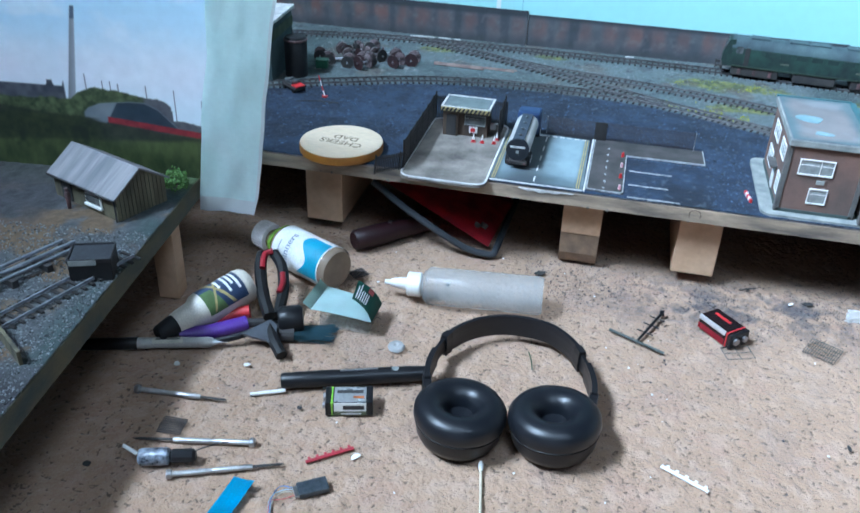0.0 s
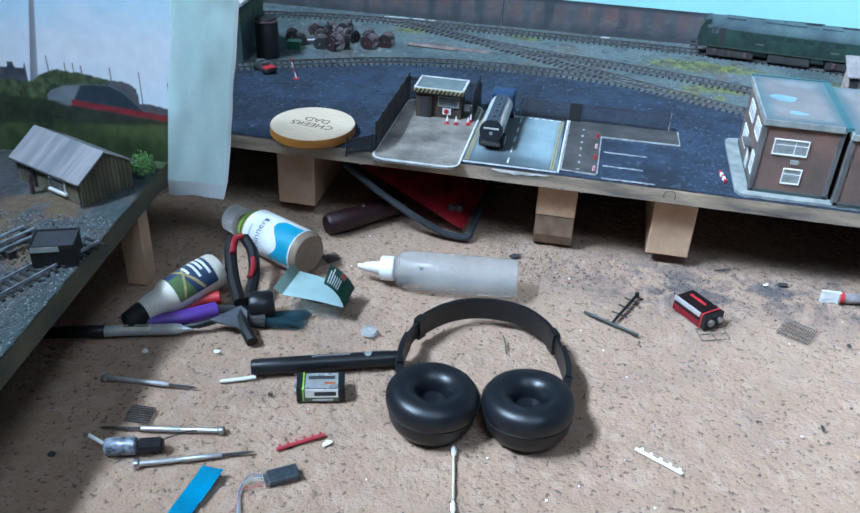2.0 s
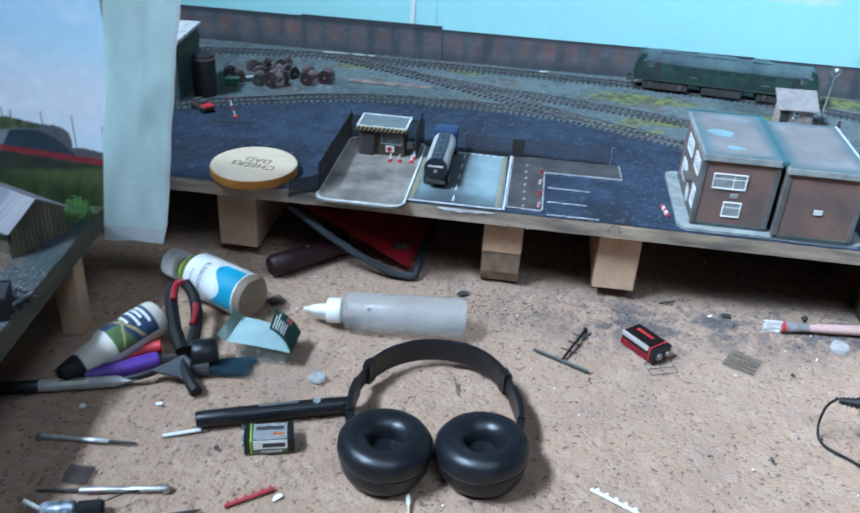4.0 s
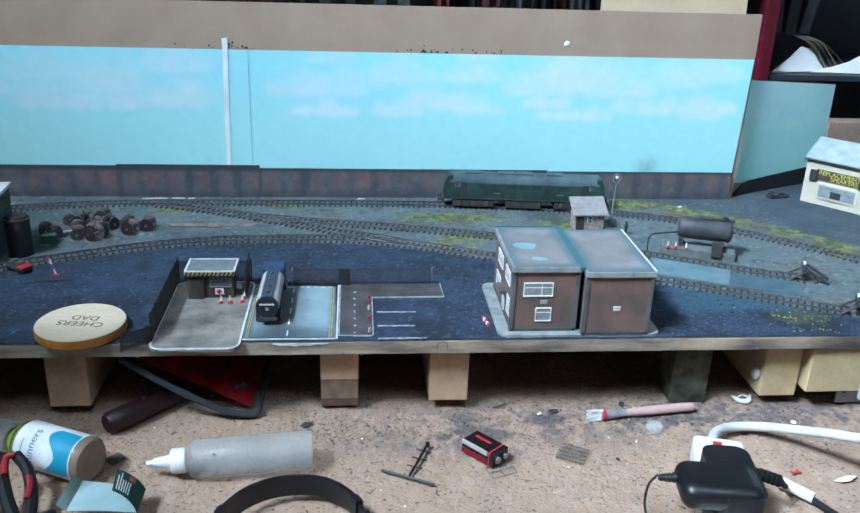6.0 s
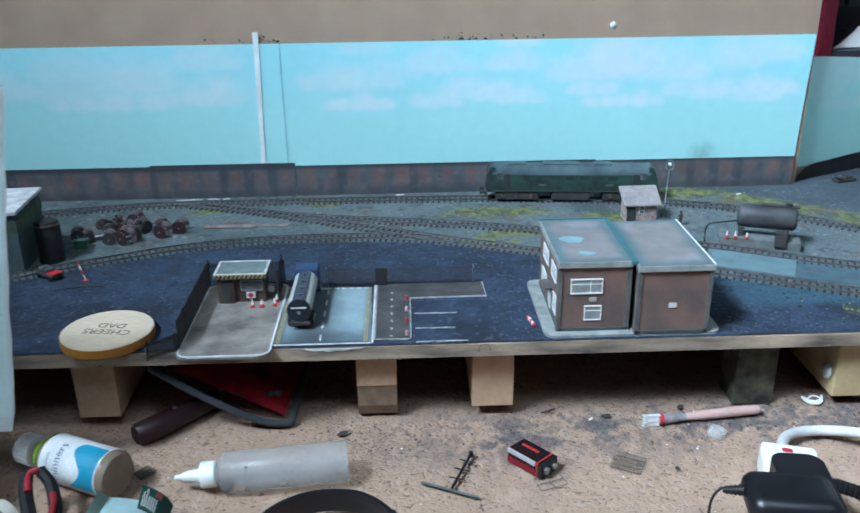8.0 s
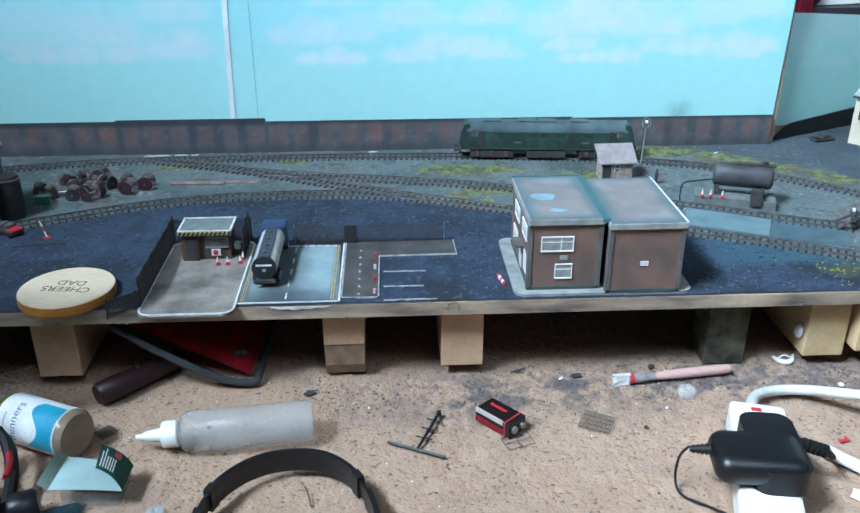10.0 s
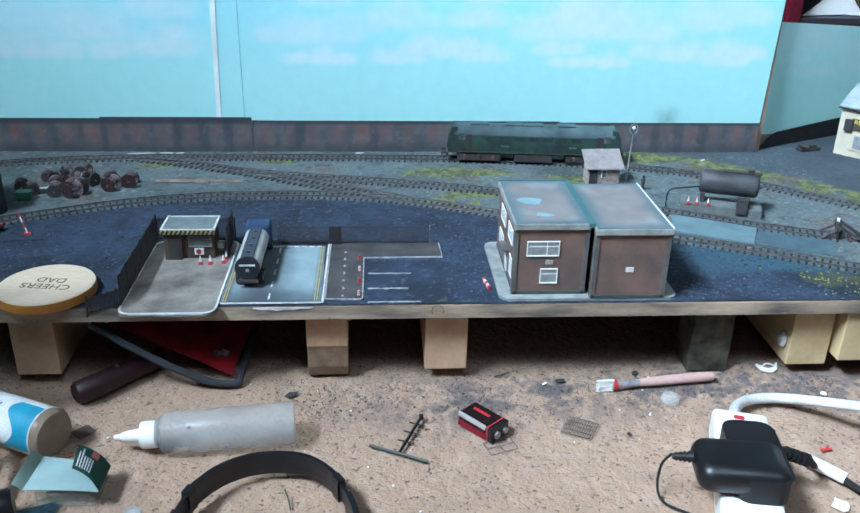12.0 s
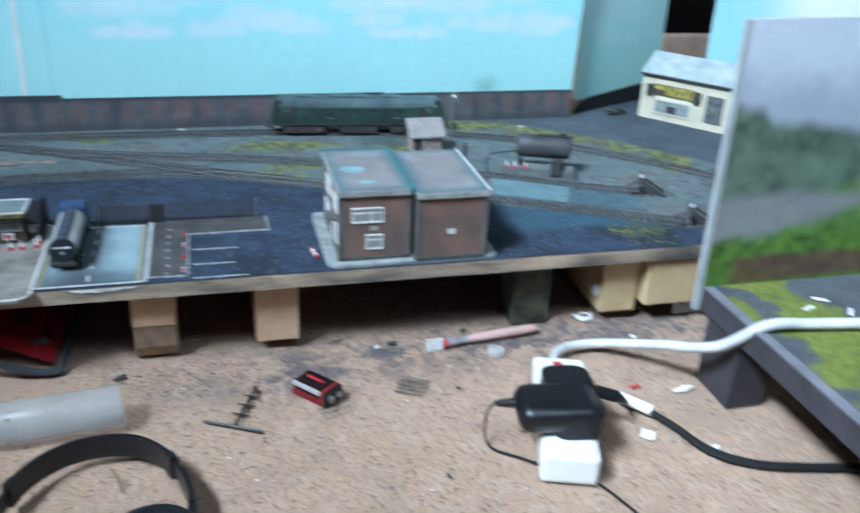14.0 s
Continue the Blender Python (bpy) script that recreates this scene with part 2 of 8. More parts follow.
BZ = 0.107  # height of the layout's ground
PINE = mat("pine", (0.60, 0.395, 0.260), 0.6, col2=(0.50, 0.315, 0.195), scale=30, fine=160, grain=(1, 0.12, 1), bump=0.2, bscale=220, speck=0.16)
PLY_EDGE = mat("ply_edge", (0.47, 0.355, 0.255), 0.7, col2=(0.075, 0.066, 0.060), scale=24, fine=300, grain=(0.45, 1, 2.5), bump=0.3, bscale=300)
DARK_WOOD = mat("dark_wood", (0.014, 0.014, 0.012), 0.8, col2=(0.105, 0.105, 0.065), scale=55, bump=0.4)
CARPET = mat("carpet_pile", (1, 1, 1), 0.95, scale=35, fine=480, bump=1.0, bscale=330, attr=0.90, sheen=0.15, speck=0.18)
pitted(CARPET, 225, 0.61, 0.69, 0.36)
FLOORPILE = mat("floor_carpet", (0.24, 0.175, 0.135), 0.95, scale=20, fine=620, bump=0.8, bscale=400)
PLASTER = mat("plaster", (0.20, 0.195, 0.19), 0.85, scale=3, fine=90, bump=0.1, speck=0.08)
CEIL = mat("ceiling_paint", (0.45, 0.44, 0.43), 0.9, scale=3, fine=90, bump=0.08, speck=0.05)
SKYPAINT = mat("sky_print", (1, 1, 1), 0.55, scale=4, fine=60, bump=0.03, attr=0.94, speck=0.05)
PRINT = mat("photo_print", (1, 1, 1), 0.38, scale=6, fine=80, bump=0.02, attr=0.95, speck=0.08)
HARDBOARD = mat("hardboard", (0.42, 0.295, 0.215), 0.7, col2=(0.37, 0.255, 0.185), scale=14, fine=900, bump=0.1, speck=0.12)
GROUND = mat("scatter_ground", (1, 1, 1), 0.95, scale=160, fine=700, bump=1.0, bscale=520, attr=0.6)
BLACK = mat("black_plastic", (0.009, 0.0095, 0.011), 0.38, col2=(0.013, 0.013, 0.015), scale=40, fine=700, bump=0.06, speck=0.1)
RUBBER = mat("black_rubber", (0.012, 0.012, 0.013), 0.6, scale=40, fine=700, bump=0.15)
LEATHER = mat("black_leatherette", (0.0045, 0.0060, 0.0090), 0.37, col2=(0.010, 0.011, 0.014), scale=50, fine=900, bump=0.12, bscale=1400, speck=0.1)
WHITE = mat("white_plastic", (0.78, 0.78, 0.76), 0.4, col2=(0.70, 0.70, 0.68), scale=20, fine=300, bump=0.05, speck=0.05)
WHITE_LINE = mat("white_line", (0.70, 0.70, 0.68), 0.8, col2=(0.42, 0.42, 0.41), scale=70, fine=900, bump=0.2)
STEEL = mat("steel", (0.50, 0.50, 0.52), 0.32, 1.0, col2=(0.38, 0.38, 0.40), scale=50, fine=500, bump=0.05, speck=0.1)
RAIL = mat("rail", (0.050, 0.048, 0.050), 0.45, 0.3, col2=(0.125, 0.125, 0.13), scale=120, fine=900, bump=0.1)
SLEEPER = mat("sleeper", (0.010, 0.009, 0.009), 0.85, col2=(0.024, 0.021, 0.02), scale=150, fine=900, bump=0.3)
BRICKWALL = mat("weathered_brick", (0.20, 0.112, 0.088), 0.85, col2=(0.105, 0.076, 0.066), scale=24, fine=1300, bump=0.4, bscale=1500)
GREYWALL = mat("grey_stone", (0.12, 0.115, 0.11), 0.85, col2=(0.075, 0.072, 0.07), scale=60, fine=900, bump=0.25)
FELT = mat("roof_felt", (0.15, 0.175, 0.195), 0.7, col2=(0.095, 0.115, 0.13), scale=30, fine=700, bump=0.2)
TEAL = mat("teal_flashing", (0.03, 0.14, 0.16), 0.7, col2=(0.05, 0.11, 0.12), scale=60, fine=700, bump=0.2)
PUDDLE = mat("puddle_paint", (0.24, 0.36, 0.39), 0.5, col2=(0.16, 0.28, 0.31), scale=60, bump=0.0)
PALESTONE = mat("pale_concrete", (0.30, 0.31, 0.29), 0.85, col2=(0.17, 0.19, 0.19), scale=55, fine=900, bump=0.25)
CONCRETE = mat("yard_concrete", (0.30, 0.265, 0.23), 0.85, col2=(0.105, 0.092, 0.082), scale=30, fine=500, bump=0.3)
TARMAC = mat("tarmac", (0.19, 0.25, 0.275), 0.75, col2=(0.065, 0.082, 0.095), scale=15, fine=900, bump=0.3)
DARKTAR = mat("dark_tarmac", (0.072, 0.064, 0.062), 0.8, col2=(0.035, 0.034, 0.034), scale=40, fine=900, bump=0.3)
WORNKERB = mat("worn_kerb", (0.46, 0.47, 0.47), 0.8, col2=(0.16, 0.17, 0.18), scale=110, fine=900, bump=0.3)
FENCE = mat("black_fence", (0.022, 0.02, 0.02), 0.7, scale=80, fine=900, bump=0.2)
CREAM = mat("cream_paint", (0.62, 0.55, 0.42), 0.7, col2=(0.52, 0.46, 0.35), scale=30, fine=500, bump=0.1)
CREAMBOARD = mat("cream_board", (0.82, 0.62, 0.42), 0.6, scale=5, fine=200, bump=0.05, speck=0.05)
GLASS_D = mat("dark_glazing", (0.05, 0.055, 0.06), 0.2, col2=(0.16, 0.17, 0.17), scale=90, bump=0.0)
GLASS_P = mat("pale_glazing", (0.30, 0.33, 0.33), 0.3, col2=(0.18, 0.20, 0.20), scale=110, bump=0.0)
RED = mat("red_plastic", (0.55, 0.03, 0.035), 0.45, scale=40, bump=0.08)
YELLOW = mat("yellow_paint", (0.46, 0.36, 0.15), 0.7, col2=(0.30, 0.24, 0.11), scale=140, bump=0.1)
BLUE = mat("blue_paint", (0.018, 0.045, 0.120), 0.5, scale=60, bump=0.1)
GREEN_LOCO = mat("loco_green", (0.020, 0.060, 0.046), 0.7, col2=(0.010, 0.018, 0.019), scale=45, fine=600, bump=0.1)
LOCO_ROOF = mat("loco_roof", (0.075, 0.125, 0.130), 0.75, col2=(0.030, 0.050, 0.062), scale=22, fine=600, bump=0.1)
SOOT = mat("soot_black", (0.022, 0.022, 0.024), 0.75, col2=(0.045, 0.04, 0.038), scale=60, fine=900, bump=0.3)
RUST = mat("rust", (0.14, 0.072, 0.072), 0.6, col2=(0.035, 0.025, 0.026), scale=140, fine=900, bump=0.3)
TANK = mat("tank_black", (0.020, 0.021, 0.024), 0.6, col2=(0.075, 0.075, 0.08), scale=26, fine=500, bump=0.15)
SILVER = mat("tanker_silver", (0.34, 0.34, 0.33), 0.45, 0.0, col2=(0.50, 0.49, 0.48), scale=35, fine=500, bump=0.1)
LEATHER.node_tree.nodes["Principled BSDF"].inputs["Specular IOR Level"].default_value = 0.42
for m in (BLACK, RUBBER):
    m.node_tree.nodes["Principled BSDF"].inputs["Specular IOR Level"].default_value = 0.30

# ---- room ----
def wall(name, *b):
    return tagged(part(name, bbox(*b), PLASTER), "plain painted plaster wall", "wall", kind="structure")


wall("wall_north", -3.4, 2.4, 1.35, 1.47, 0.0, 2.8)
wall("wall_south", -3.4, 2.4, -3.52, -3.4, 0.0, 2.8)
wall("wall_east", 2.4, 2.52, -3.4, 1.35, 0.0, 2.8)
wall("wall_west", -3.52, -3.4, -3.4, 1.35, 0.0, 2.8)
# unseen ceiling; its two openings are added to pass and clip the lamps' light
HOLES = ((-2.10, -1.20, -2.07, -0.37), (0.00, 1.10, -2.35, -1.25))
bm = bmesh.new()
xs = sorted({-3.52, 2.52} | {v for h in HOLES for v in h[:2]})
ys = sorted({-3.52, 1.47} | {v for h in HOLES for v in h[2:]})
for x0, x1 in zip(xs, xs[1:]):
    for y0, y1 in zip(ys, ys[1:]):
        if not any(a <= x0 and x1 <= b and c <= y0 and y1 <= d for a, b, c, d in HOLES):
            box(bm, x0, x1, y0, y1, 2.8, 2.9)
tagged(part("ceiling", bm, CEIL), "plain unseen ceiling with two added openings that clip the lamps", "ceiling", kind="structure")
for k, (x0, x1, y0, y1) in enumerate(HOLES):
    win = tagged(part("window_%d" % (k + 1), bbox(x0, x0 + 0.05, y0, y1, 2.78, 2.8), WHITE), "white frame of an added opening in the unseen ceiling", "window", kind="structure")
    for b in ((x1 - 0.05, x1, y0, y1), (x0 + 0.05, x1 - 0.05, y0, y0 + 0.05), (x0 + 0.05, x1 - 0.05, y1 - 0.05, y1)):
        part("window_frame", bbox(*b, 2.78, 2.8), WHITE, win)
tagged(part("floor", bbox(-3.52, 2.52, -3.52, 1.47, -0.1, -0.006), FLOORPILE), "tan carpeted floor", "floor", kind="structure")


def pile(x, y):
    return -0.0042 + 0.0022 * fbm(x, y, 0.0062, 3, 3) + 0.0018 * vnoise(x, y, 0.0052, 9) + 0.0010 * fbm(x, y, 0.06, 5, 2)


def pile_paint(x, y):
    base = mix((0.415, 0.268, 0.180), (0.345, 0.216, 0.142), fbm(x, y, 0.11, 21, 3))
    base = mix(base, (0.455, 0.315, 0.235), 0.5 * step(0.50, 0.75, fbm(x, y, 0.010, 31, 2)))
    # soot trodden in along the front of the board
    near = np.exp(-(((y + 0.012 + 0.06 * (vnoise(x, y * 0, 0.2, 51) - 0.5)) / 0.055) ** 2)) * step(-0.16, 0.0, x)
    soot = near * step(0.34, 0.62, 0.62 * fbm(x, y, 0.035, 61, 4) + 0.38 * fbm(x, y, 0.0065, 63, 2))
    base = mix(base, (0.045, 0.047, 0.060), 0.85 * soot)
    base = mix(base, (0.37, 0.22, 0.16), 0.35 * step(0.56, 0.74, fbm(x, y, 0.022, 64, 3)))
    return mix(base, (0.265, 0.18, 0.14), 0.35 * step(0.58, 0.76, fbm(x, y, 0.05, 66, 4)))


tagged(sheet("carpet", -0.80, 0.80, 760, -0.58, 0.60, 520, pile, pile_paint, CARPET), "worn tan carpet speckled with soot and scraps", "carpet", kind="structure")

# ---- the main baseboard ----
board = thing("baseboard", "plywood layout baseboard on timber bearers, close above the carpet", "baseboard", 0, 0, 0)
bm = bmesh.new()
prism(bm, [(-0.85, 0), (0.98, 0.0), (0.98, 0.95), (0.55, 0.95), (0.55, 0.56), (-0.85, 0.56)], 0.0905, BZ - 0.0012)
part("deck", bm, PLY_EDGE, board, "plywood deck with a scuffed bare front edge")
# dark sheet added below the deck to cut light bounced off the carpet
part("underside", bbox(-0.85, 0.98, 0.006, 0.555, 0.0885, 0.0903), DARK_WOOD, board, "added dark sheet that cuts light bounced under the deck")


PALE_PINE = mat("pale_pine", (0.62, 0.47, 0.27), 0.6, col2=(0.54, 0.38, 0.21), scale=30, fine=160, grain=(1, 0.12, 1), bump=0.2, bscale=220, speck=0.16)


def bearer(name, x0, x1, y0, y1, z0, z1, label, material=PINE):
    ob = part(name, bbox(x0, x1, y0, y1, z0, z1, bev=0.0012), material, board, label)
    return ob


bearer("bearer", -0.4485, -0.4015, 0.0224, 0.50, 0.013, 0.0905, "pale planed timber bearer")
bearer("bearer", -0.001, 0.0465, 0.0217, 0.50, 0.013, 0.0905, "pale planed timber bearer")
bearer("bearer", 0.418, 0.465, 0.0200, 0.50, 0.013, 0.0905, "pale planed timber bearer", PALE_PINE)
bearer("bearer", 0.470, 0.85, 0.0060, 0.050, 0.026, 0.0905, "pale timber rail along the front", PALE_PINE)
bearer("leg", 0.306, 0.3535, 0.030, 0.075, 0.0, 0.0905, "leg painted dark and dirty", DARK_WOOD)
bearer("leg", -0.132, -0.0866, 0.0200, 0.066, 0.045, 0.0905, "short pale timber leg")
bm = bmesh.new()
poly = [(0.0215, 0.045), (0.066, 0.045), (0.066, 0.0), (0.034, 0.0), (0.027, 0.006), (0.0225, 0.018)]
prism(bm, poly, -0.1315, -0.087, Matrix(((0, 0, 1, 0), (1, 0, 0, 0), (0, 1, 0, 0), (0, 0, 0, 1))))
part("leg_foot", bm, mat("worn_foot", (0.26, 0.17, 0.11), 0.8, col2=(0.15, 0.10, 0.07), scale=50), board, "scuffed brown foot of the leg")
bearer("leg", -0.70, -0.655, 0.10, 0.145, 0.0, 0.0905, "timber leg in the shade")

# unseen rails added to keep light out from under the board
bearer("bearer", -0.85, 0.545, 0.515, 0.555, 0.0, 0.0884, "added dark rear rail that blocks light under the board", DARK_WOOD)
bearer("bearer", -0.848, -0.81, 0.010, 0.513, 0.0, 0.0884, "added dark end rail that blocks light under the board", DARK_WOOD)

ring = [Vector((0.0106 + 0.0062 * math.cos(t), -0.0002, 0.0992 + 0.0062 * math.sin(t))) for t in np.linspace(-0.5, math.pi + 0.5, 18)]
part("ring_mark", tube(bmesh.new(), ring, 0.0004, 5), mat("ring_stain", (0.10, 0.075, 0.055), 0.8), board, "dark ring marked on the edge")

# drips of glue and filler along the lower edge of the deck
drip_rng = random.Random(31)
drips = bmesh.new()
for k in range(46):
    x = drip_rng.uniform(-0.45, 0.46) if k > 16 else drip_rng.gauss(0.26, 0.05)
    bmesh.ops.create_icosphere(drips, subdivisions=1, radius=drip_rng.uniform(0.0005, 0.0016), matrix=pose(x, 0.0004, 0.0908 + drip_rng.uniform(-0.0005, 0.0012)) @ Matrix.Diagonal((drip_rng.uniform(0.8, 2.0), 0.7, drip_rng.uniform(0.8, 1.6), 1)))
tagged(part("glue_drips", drips, mat("dried_glue", (0.30, 0.26, 0.22), 0.6, col2=(0.06, 0.055, 0.05), scale=60)), "dried drips of glue along the board edge", "glue drips", kind="stuff")

# ---- ground on the board ----
BACK = [(-0.85, 0.405), (-0.70, 0.452), (-0.585, 0.479), (-0.508, 0.492), (-0.384, 0.500), (-0.257, 0.5005), (-0.128, 0.500), (-0.041, 0.498), (0.089, 0.491), (0.30, 0.462), (0.456, 0.409), (0.60, 0.30), (0.72, 0.17), (0.80, 0.05)]
NEAR = [(-0.66, 0.165), (-0.60, 0.205), (-0.534, 0.240), (-0.474, 0.267), (-0.412, 0.2945), (-0.344, 0.3155), (-0.272, 0.328), (-0.196, 0.3325), (-0.120, 0.3305), (-0.043, 0.3175), (0.032, 0.2915), (0.103, 0.2605), (0.3195, 0.1742), (0.421, 0.1279), (0.5086, 0.0833), (0.545, 0.066)]
CROSS = [(-0.47, 0.4975), (-0.425, 0.4945), (-0.380, 0.482), (-0.335, 0.466), (-0.247, 0.428), (-0.162, 0.3855), (-0.082, 0.345), (-0.006, 0.308), (0.050, 0.284)]
BRANCH = [(-0.270, 0.438), (-0.206, 0.4195), (-0.164, 0.4095), (-0.083, 0.3945), (-0.003, 0.3775), (0.076, 0.3565), (0.114, 0.344), (0.23, 0.306), (0.342, 0.262), (0.455, 0.206), (0.538, 0.172)]


def on(line, x):
    return np.interp(x, [p[0] for p in line], [p[1] for p in line])


def ground_height(x, y):
    return BZ - 0.0006 + 0.0015 * fbm(x, y, 0.004, 80, 2) + 0.0008 * fbm(x, y, 0.05, 90, 2)


def ground_paint(x, y):
    near = on(NEAR, x)
    back = on(BACK, x)
    n1, n2 = fbm(x, y, 0.05, 100, 4), fbm(x, y, 0.008, 110, 3)
    ballast = mix((0.066, 0.098, 0.104), (0.135, 0.162, 0.165), n1)
    ballast = mix(ballast, (0.05, 0.075, 0.075), step(0.5, 0.8, fbm(x, y, 0.11, 120, 2)))
    between = step(0.01, 0.03, back - y) * step(0.012, 0.03, y - near)
    patch = np.zeros_like(x)
    for px, py, rx, ry in ((0.062, 0.428, 0.085, 0.024), (0.080, 0.334, 0.045, 0.018), (0.385, 0.500, 0.10, 0.028), (0.485, 0.466, 0.06, 0.028), (0.555, 0.420, 0.05, 0.034), (0.605, 0.370, 0.04, 0.045), (0.650, 0.300, 0.035, 0.06), (-0.200, 0.480, 0.030, 0.010), (-0.385, 0.462, 0.030, 0.012), (0.25, 0.395, 0.07, 0.022)):
        patch = np.maximum(patch, np.exp(-(((x - px) / rx) ** 2 + ((y - py) / ry) ** 2)))
    moss = step(0.50, 0.72, 0.66 * patch + 0.40 * fbm(x, y, 0.025, 130, 4) + 0.28 * fbm(x, y, 0.007, 132, 3))
    ballast = mix(ballast, mix((0.055, 0.075, 0.026), (0.185, 0.190, 0.045), step(0.3, 0.75, fbm(x, y, 0.010, 134, 3))), 0.88 * moss)
    ballast = mix(ballast, (0.11, 0.075, 0.055), 0.5 * step(0.58, 0.74, fbm(x, y, 0.045, 135, 3)))
    ballast = mix(ballast, (0.03, 0.038, 0.045), 0.55 * step(0.60, 0.78, fbm(x, y, 0.016, 137, 3)))
    ballast = mix(ballast, (0.30, 0.31, 0.30), 0.6 * step(0.88, 0.93, vnoise(x, y, 0.0052, 139)))
    ballast = mix(ballast, mix((0.030, 0.045, 0.058), (0.075, 0.10, 0.12), n1), step(0.085, 0.110, y - back) * step(0.3, 0.4, x))
    ballast = 1.16 * ballast
    yard = mix((0.006, 0.012, 0.026), (0.036, 0.064, 0.114), fbm(x, y, 0.02, 150, 4))
    yard = mix(yard, (0.007, 0.011, 0.020), 0.75 * step(0.46, 0.74, fbm(x, y, 0.08, 160, 4)))
    yard = mix(yard, (0.030, 0.100, 0.140), 0.8 * step(0.40, 0.65, fbm(x, y, 0.12, 170, 2)) * step(0.27, 0.38, x) * step(0.045, 0.085, y))
    yard = mix(yard, (0.12, 0.14, 0.17), 0.4 * step(0.84, 0.9, vnoise(x, y, 0.005, 180)))
    yard = mix(yard, mix((0.06, 0.075, 0.03), (0.13, 0.14, 0.04), n2), 0.45 * step(0.66, 0.86, 0.7 * np.exp(-(((x - 0.475) / 0.05) ** 2 + ((y - 0.052) / 0.032) ** 2)) + 0.55 * fbm(x, y, 0.012, 185, 3)))
    w = step(-0.012, -0.020, y - near + 0.006 * (n1 - 0.5))
    return mix(ballast, yard, w)


grd = sheet("ground", -0.85, 0.98, 730, 0.001, 0.56, 224, ground_height, ground_paint, GROUND)
tagged(grd, "model yard ground of dark cinders and mossy grey ballast", "ground", kind="structure")
tagged(sheet("ground_2", 0.55, 0.98, 120, 0.56, 0.95, 110, ground_height, lambda x, y: mix((0.030, 0.045, 0.058), (0.075, 0.10, 0.12), fbm(x, y, 0.06, 190, 4)), GROUND), "blue-grey model roadway at the back", "ground", kind="structure")

# ---- backdrop ----
# clouds: middle x and z, half width and height, strength
CLOUDS = ((-0.588, 0.312, 0.050, 0.021, 0.50), (-0.496, 0.296, 0.051, 0.026, 0.60), (-0.593, 0.275, 0.051, 0.013, 0.60), (-0.534, 0.261, 0.095, 0.011, 0.80), (-0.390, 0.326, 0.052, 0.016, 0.60), (-0.350, 0.271, 0.061, 0.018, 0.85),
          (-0.429, 0.267, 0.035, 0.012, 0.70), (-0.153, 0.290, 0.072, 0.015, 0.70), (-0.145, 0.253, 0.055, 0.008, 1.00), (-0.034, 0.255, 0.055, 0.007, 0.90), (-0.126, 0.340, 0.044, 0.008, 0.40), (-0.009, 0.314, 0.055, 0.014, 0.70),
          (0.040, 0.270, 0.046, 0.016, 0.90), (-0.090, 0.304, 0.045, 0.011, 0.50), (0.086, 0.265, 0.047, 0.011, 0.80), (0.114, 0.258, 0.038, 0.007, 0.90), (0.102, 0.316, 0.036, 0.014, 0.70), (0.109, 0.348, 0.036, 0.007, 0.70),
          (0.206, 0.297, 0.047, 0.016, 0.80), (0.227, 0.271, 0.038, 0.009, 0.90), (0.281, 0.312, 0.042, 0.031, 0.90), (0.359, 0.300, 0.038, 0.022, 0.80), (0.296, 0.251, 0.072, 0.008, 1.00), (0.392, 0.268, 0.038, 0.011, 0.80),
          (0.452, 0.316, 0.048, 0.020, 0.70), (0.509, 0.326, 0.039, 0.019, 0.70), (0.450, 0.263, 0.059, 0.010, 0.90), (0.519, 0.267, 0.039, 0.013, 1.00), (0.501, 0.255, 0.049, 0.008, 0.90),
          (-0.72, 0.285, 0.07, 0.018, 0.70), (-0.82, 0.270, 0.08, 0.014, 0.70))


def sky_paint(x, z):
    h = (z - 0.158) / 0.197
    base = mix((0.420, 0.800, 0.795), (0.375, 0.800, 0.860), step(0.25, 0.9, h))
    cover = np.zeros_like(x)
    rng_ = np.random.RandomState(12)
    for cx, cz, w, t, k in CLOUDS:
        for _ in range(7):
            off = rng_.uniform(-0.9, 0.9)
            rad = (0.006 + 1.25 * t) * (1.25 - 0.5 * abs(off)) * rng_.uniform(0.75, 1.1)
            px, pz = cx + off * w, cz - 0.45 * t + 0.35 * rad
            d = np.hypot((x - px) / 1.35, np.where(z < pz, 1.7, 1.0) * (z - pz)) / rad
            d = d + 0.55 * (fbm(x, z, 0.016, 250, 3) - 0.5)
            cover = np.maximum(cover, k * rng_.uniform(0.7, 1.0) * step(1.30, 0.35, d))
    cover = cover * (0.62 + 0.70 * fbm(x, z, 0.030, 255, 4))
    sky = mix(base, (0.70, 0.84, 0.89), 0.95 * np.clip(cover, 0, 0.95))
    smoke = np.exp(-(((x - 0.425) / 0.020) ** 2 + ((z - 0.166) / 0.014) ** 2)) * (0.4 + fbm(x, z, 0.012, 260, 3))
    return mix(sky, (0.03, 0.05, 0.06), np.clip(0.45 * smoke, 0, 0.6))


UP = Matrix(((1, 0, 0, 0), (0, 0, -1, 0), (0, 1, 0, 0), (0, 0, 0, 1)))
drop = thing("backdrop_board", "tall brown hardboard backdrop faced with a painted cloudy sky", "backdrop", 0, 0.537, 0)
part("panel", bbox(-0.90, 0.587, 0.003, 0.007, BZ - 0.02, 0.428), HARDBOARD, drop, "brown hardboard showing above the sky")
skies = sheet("sky_sheet", -0.90, 0.583, 560, 0.15, 0.3545, 90, None, sky_paint, SKYPAINT, UP)
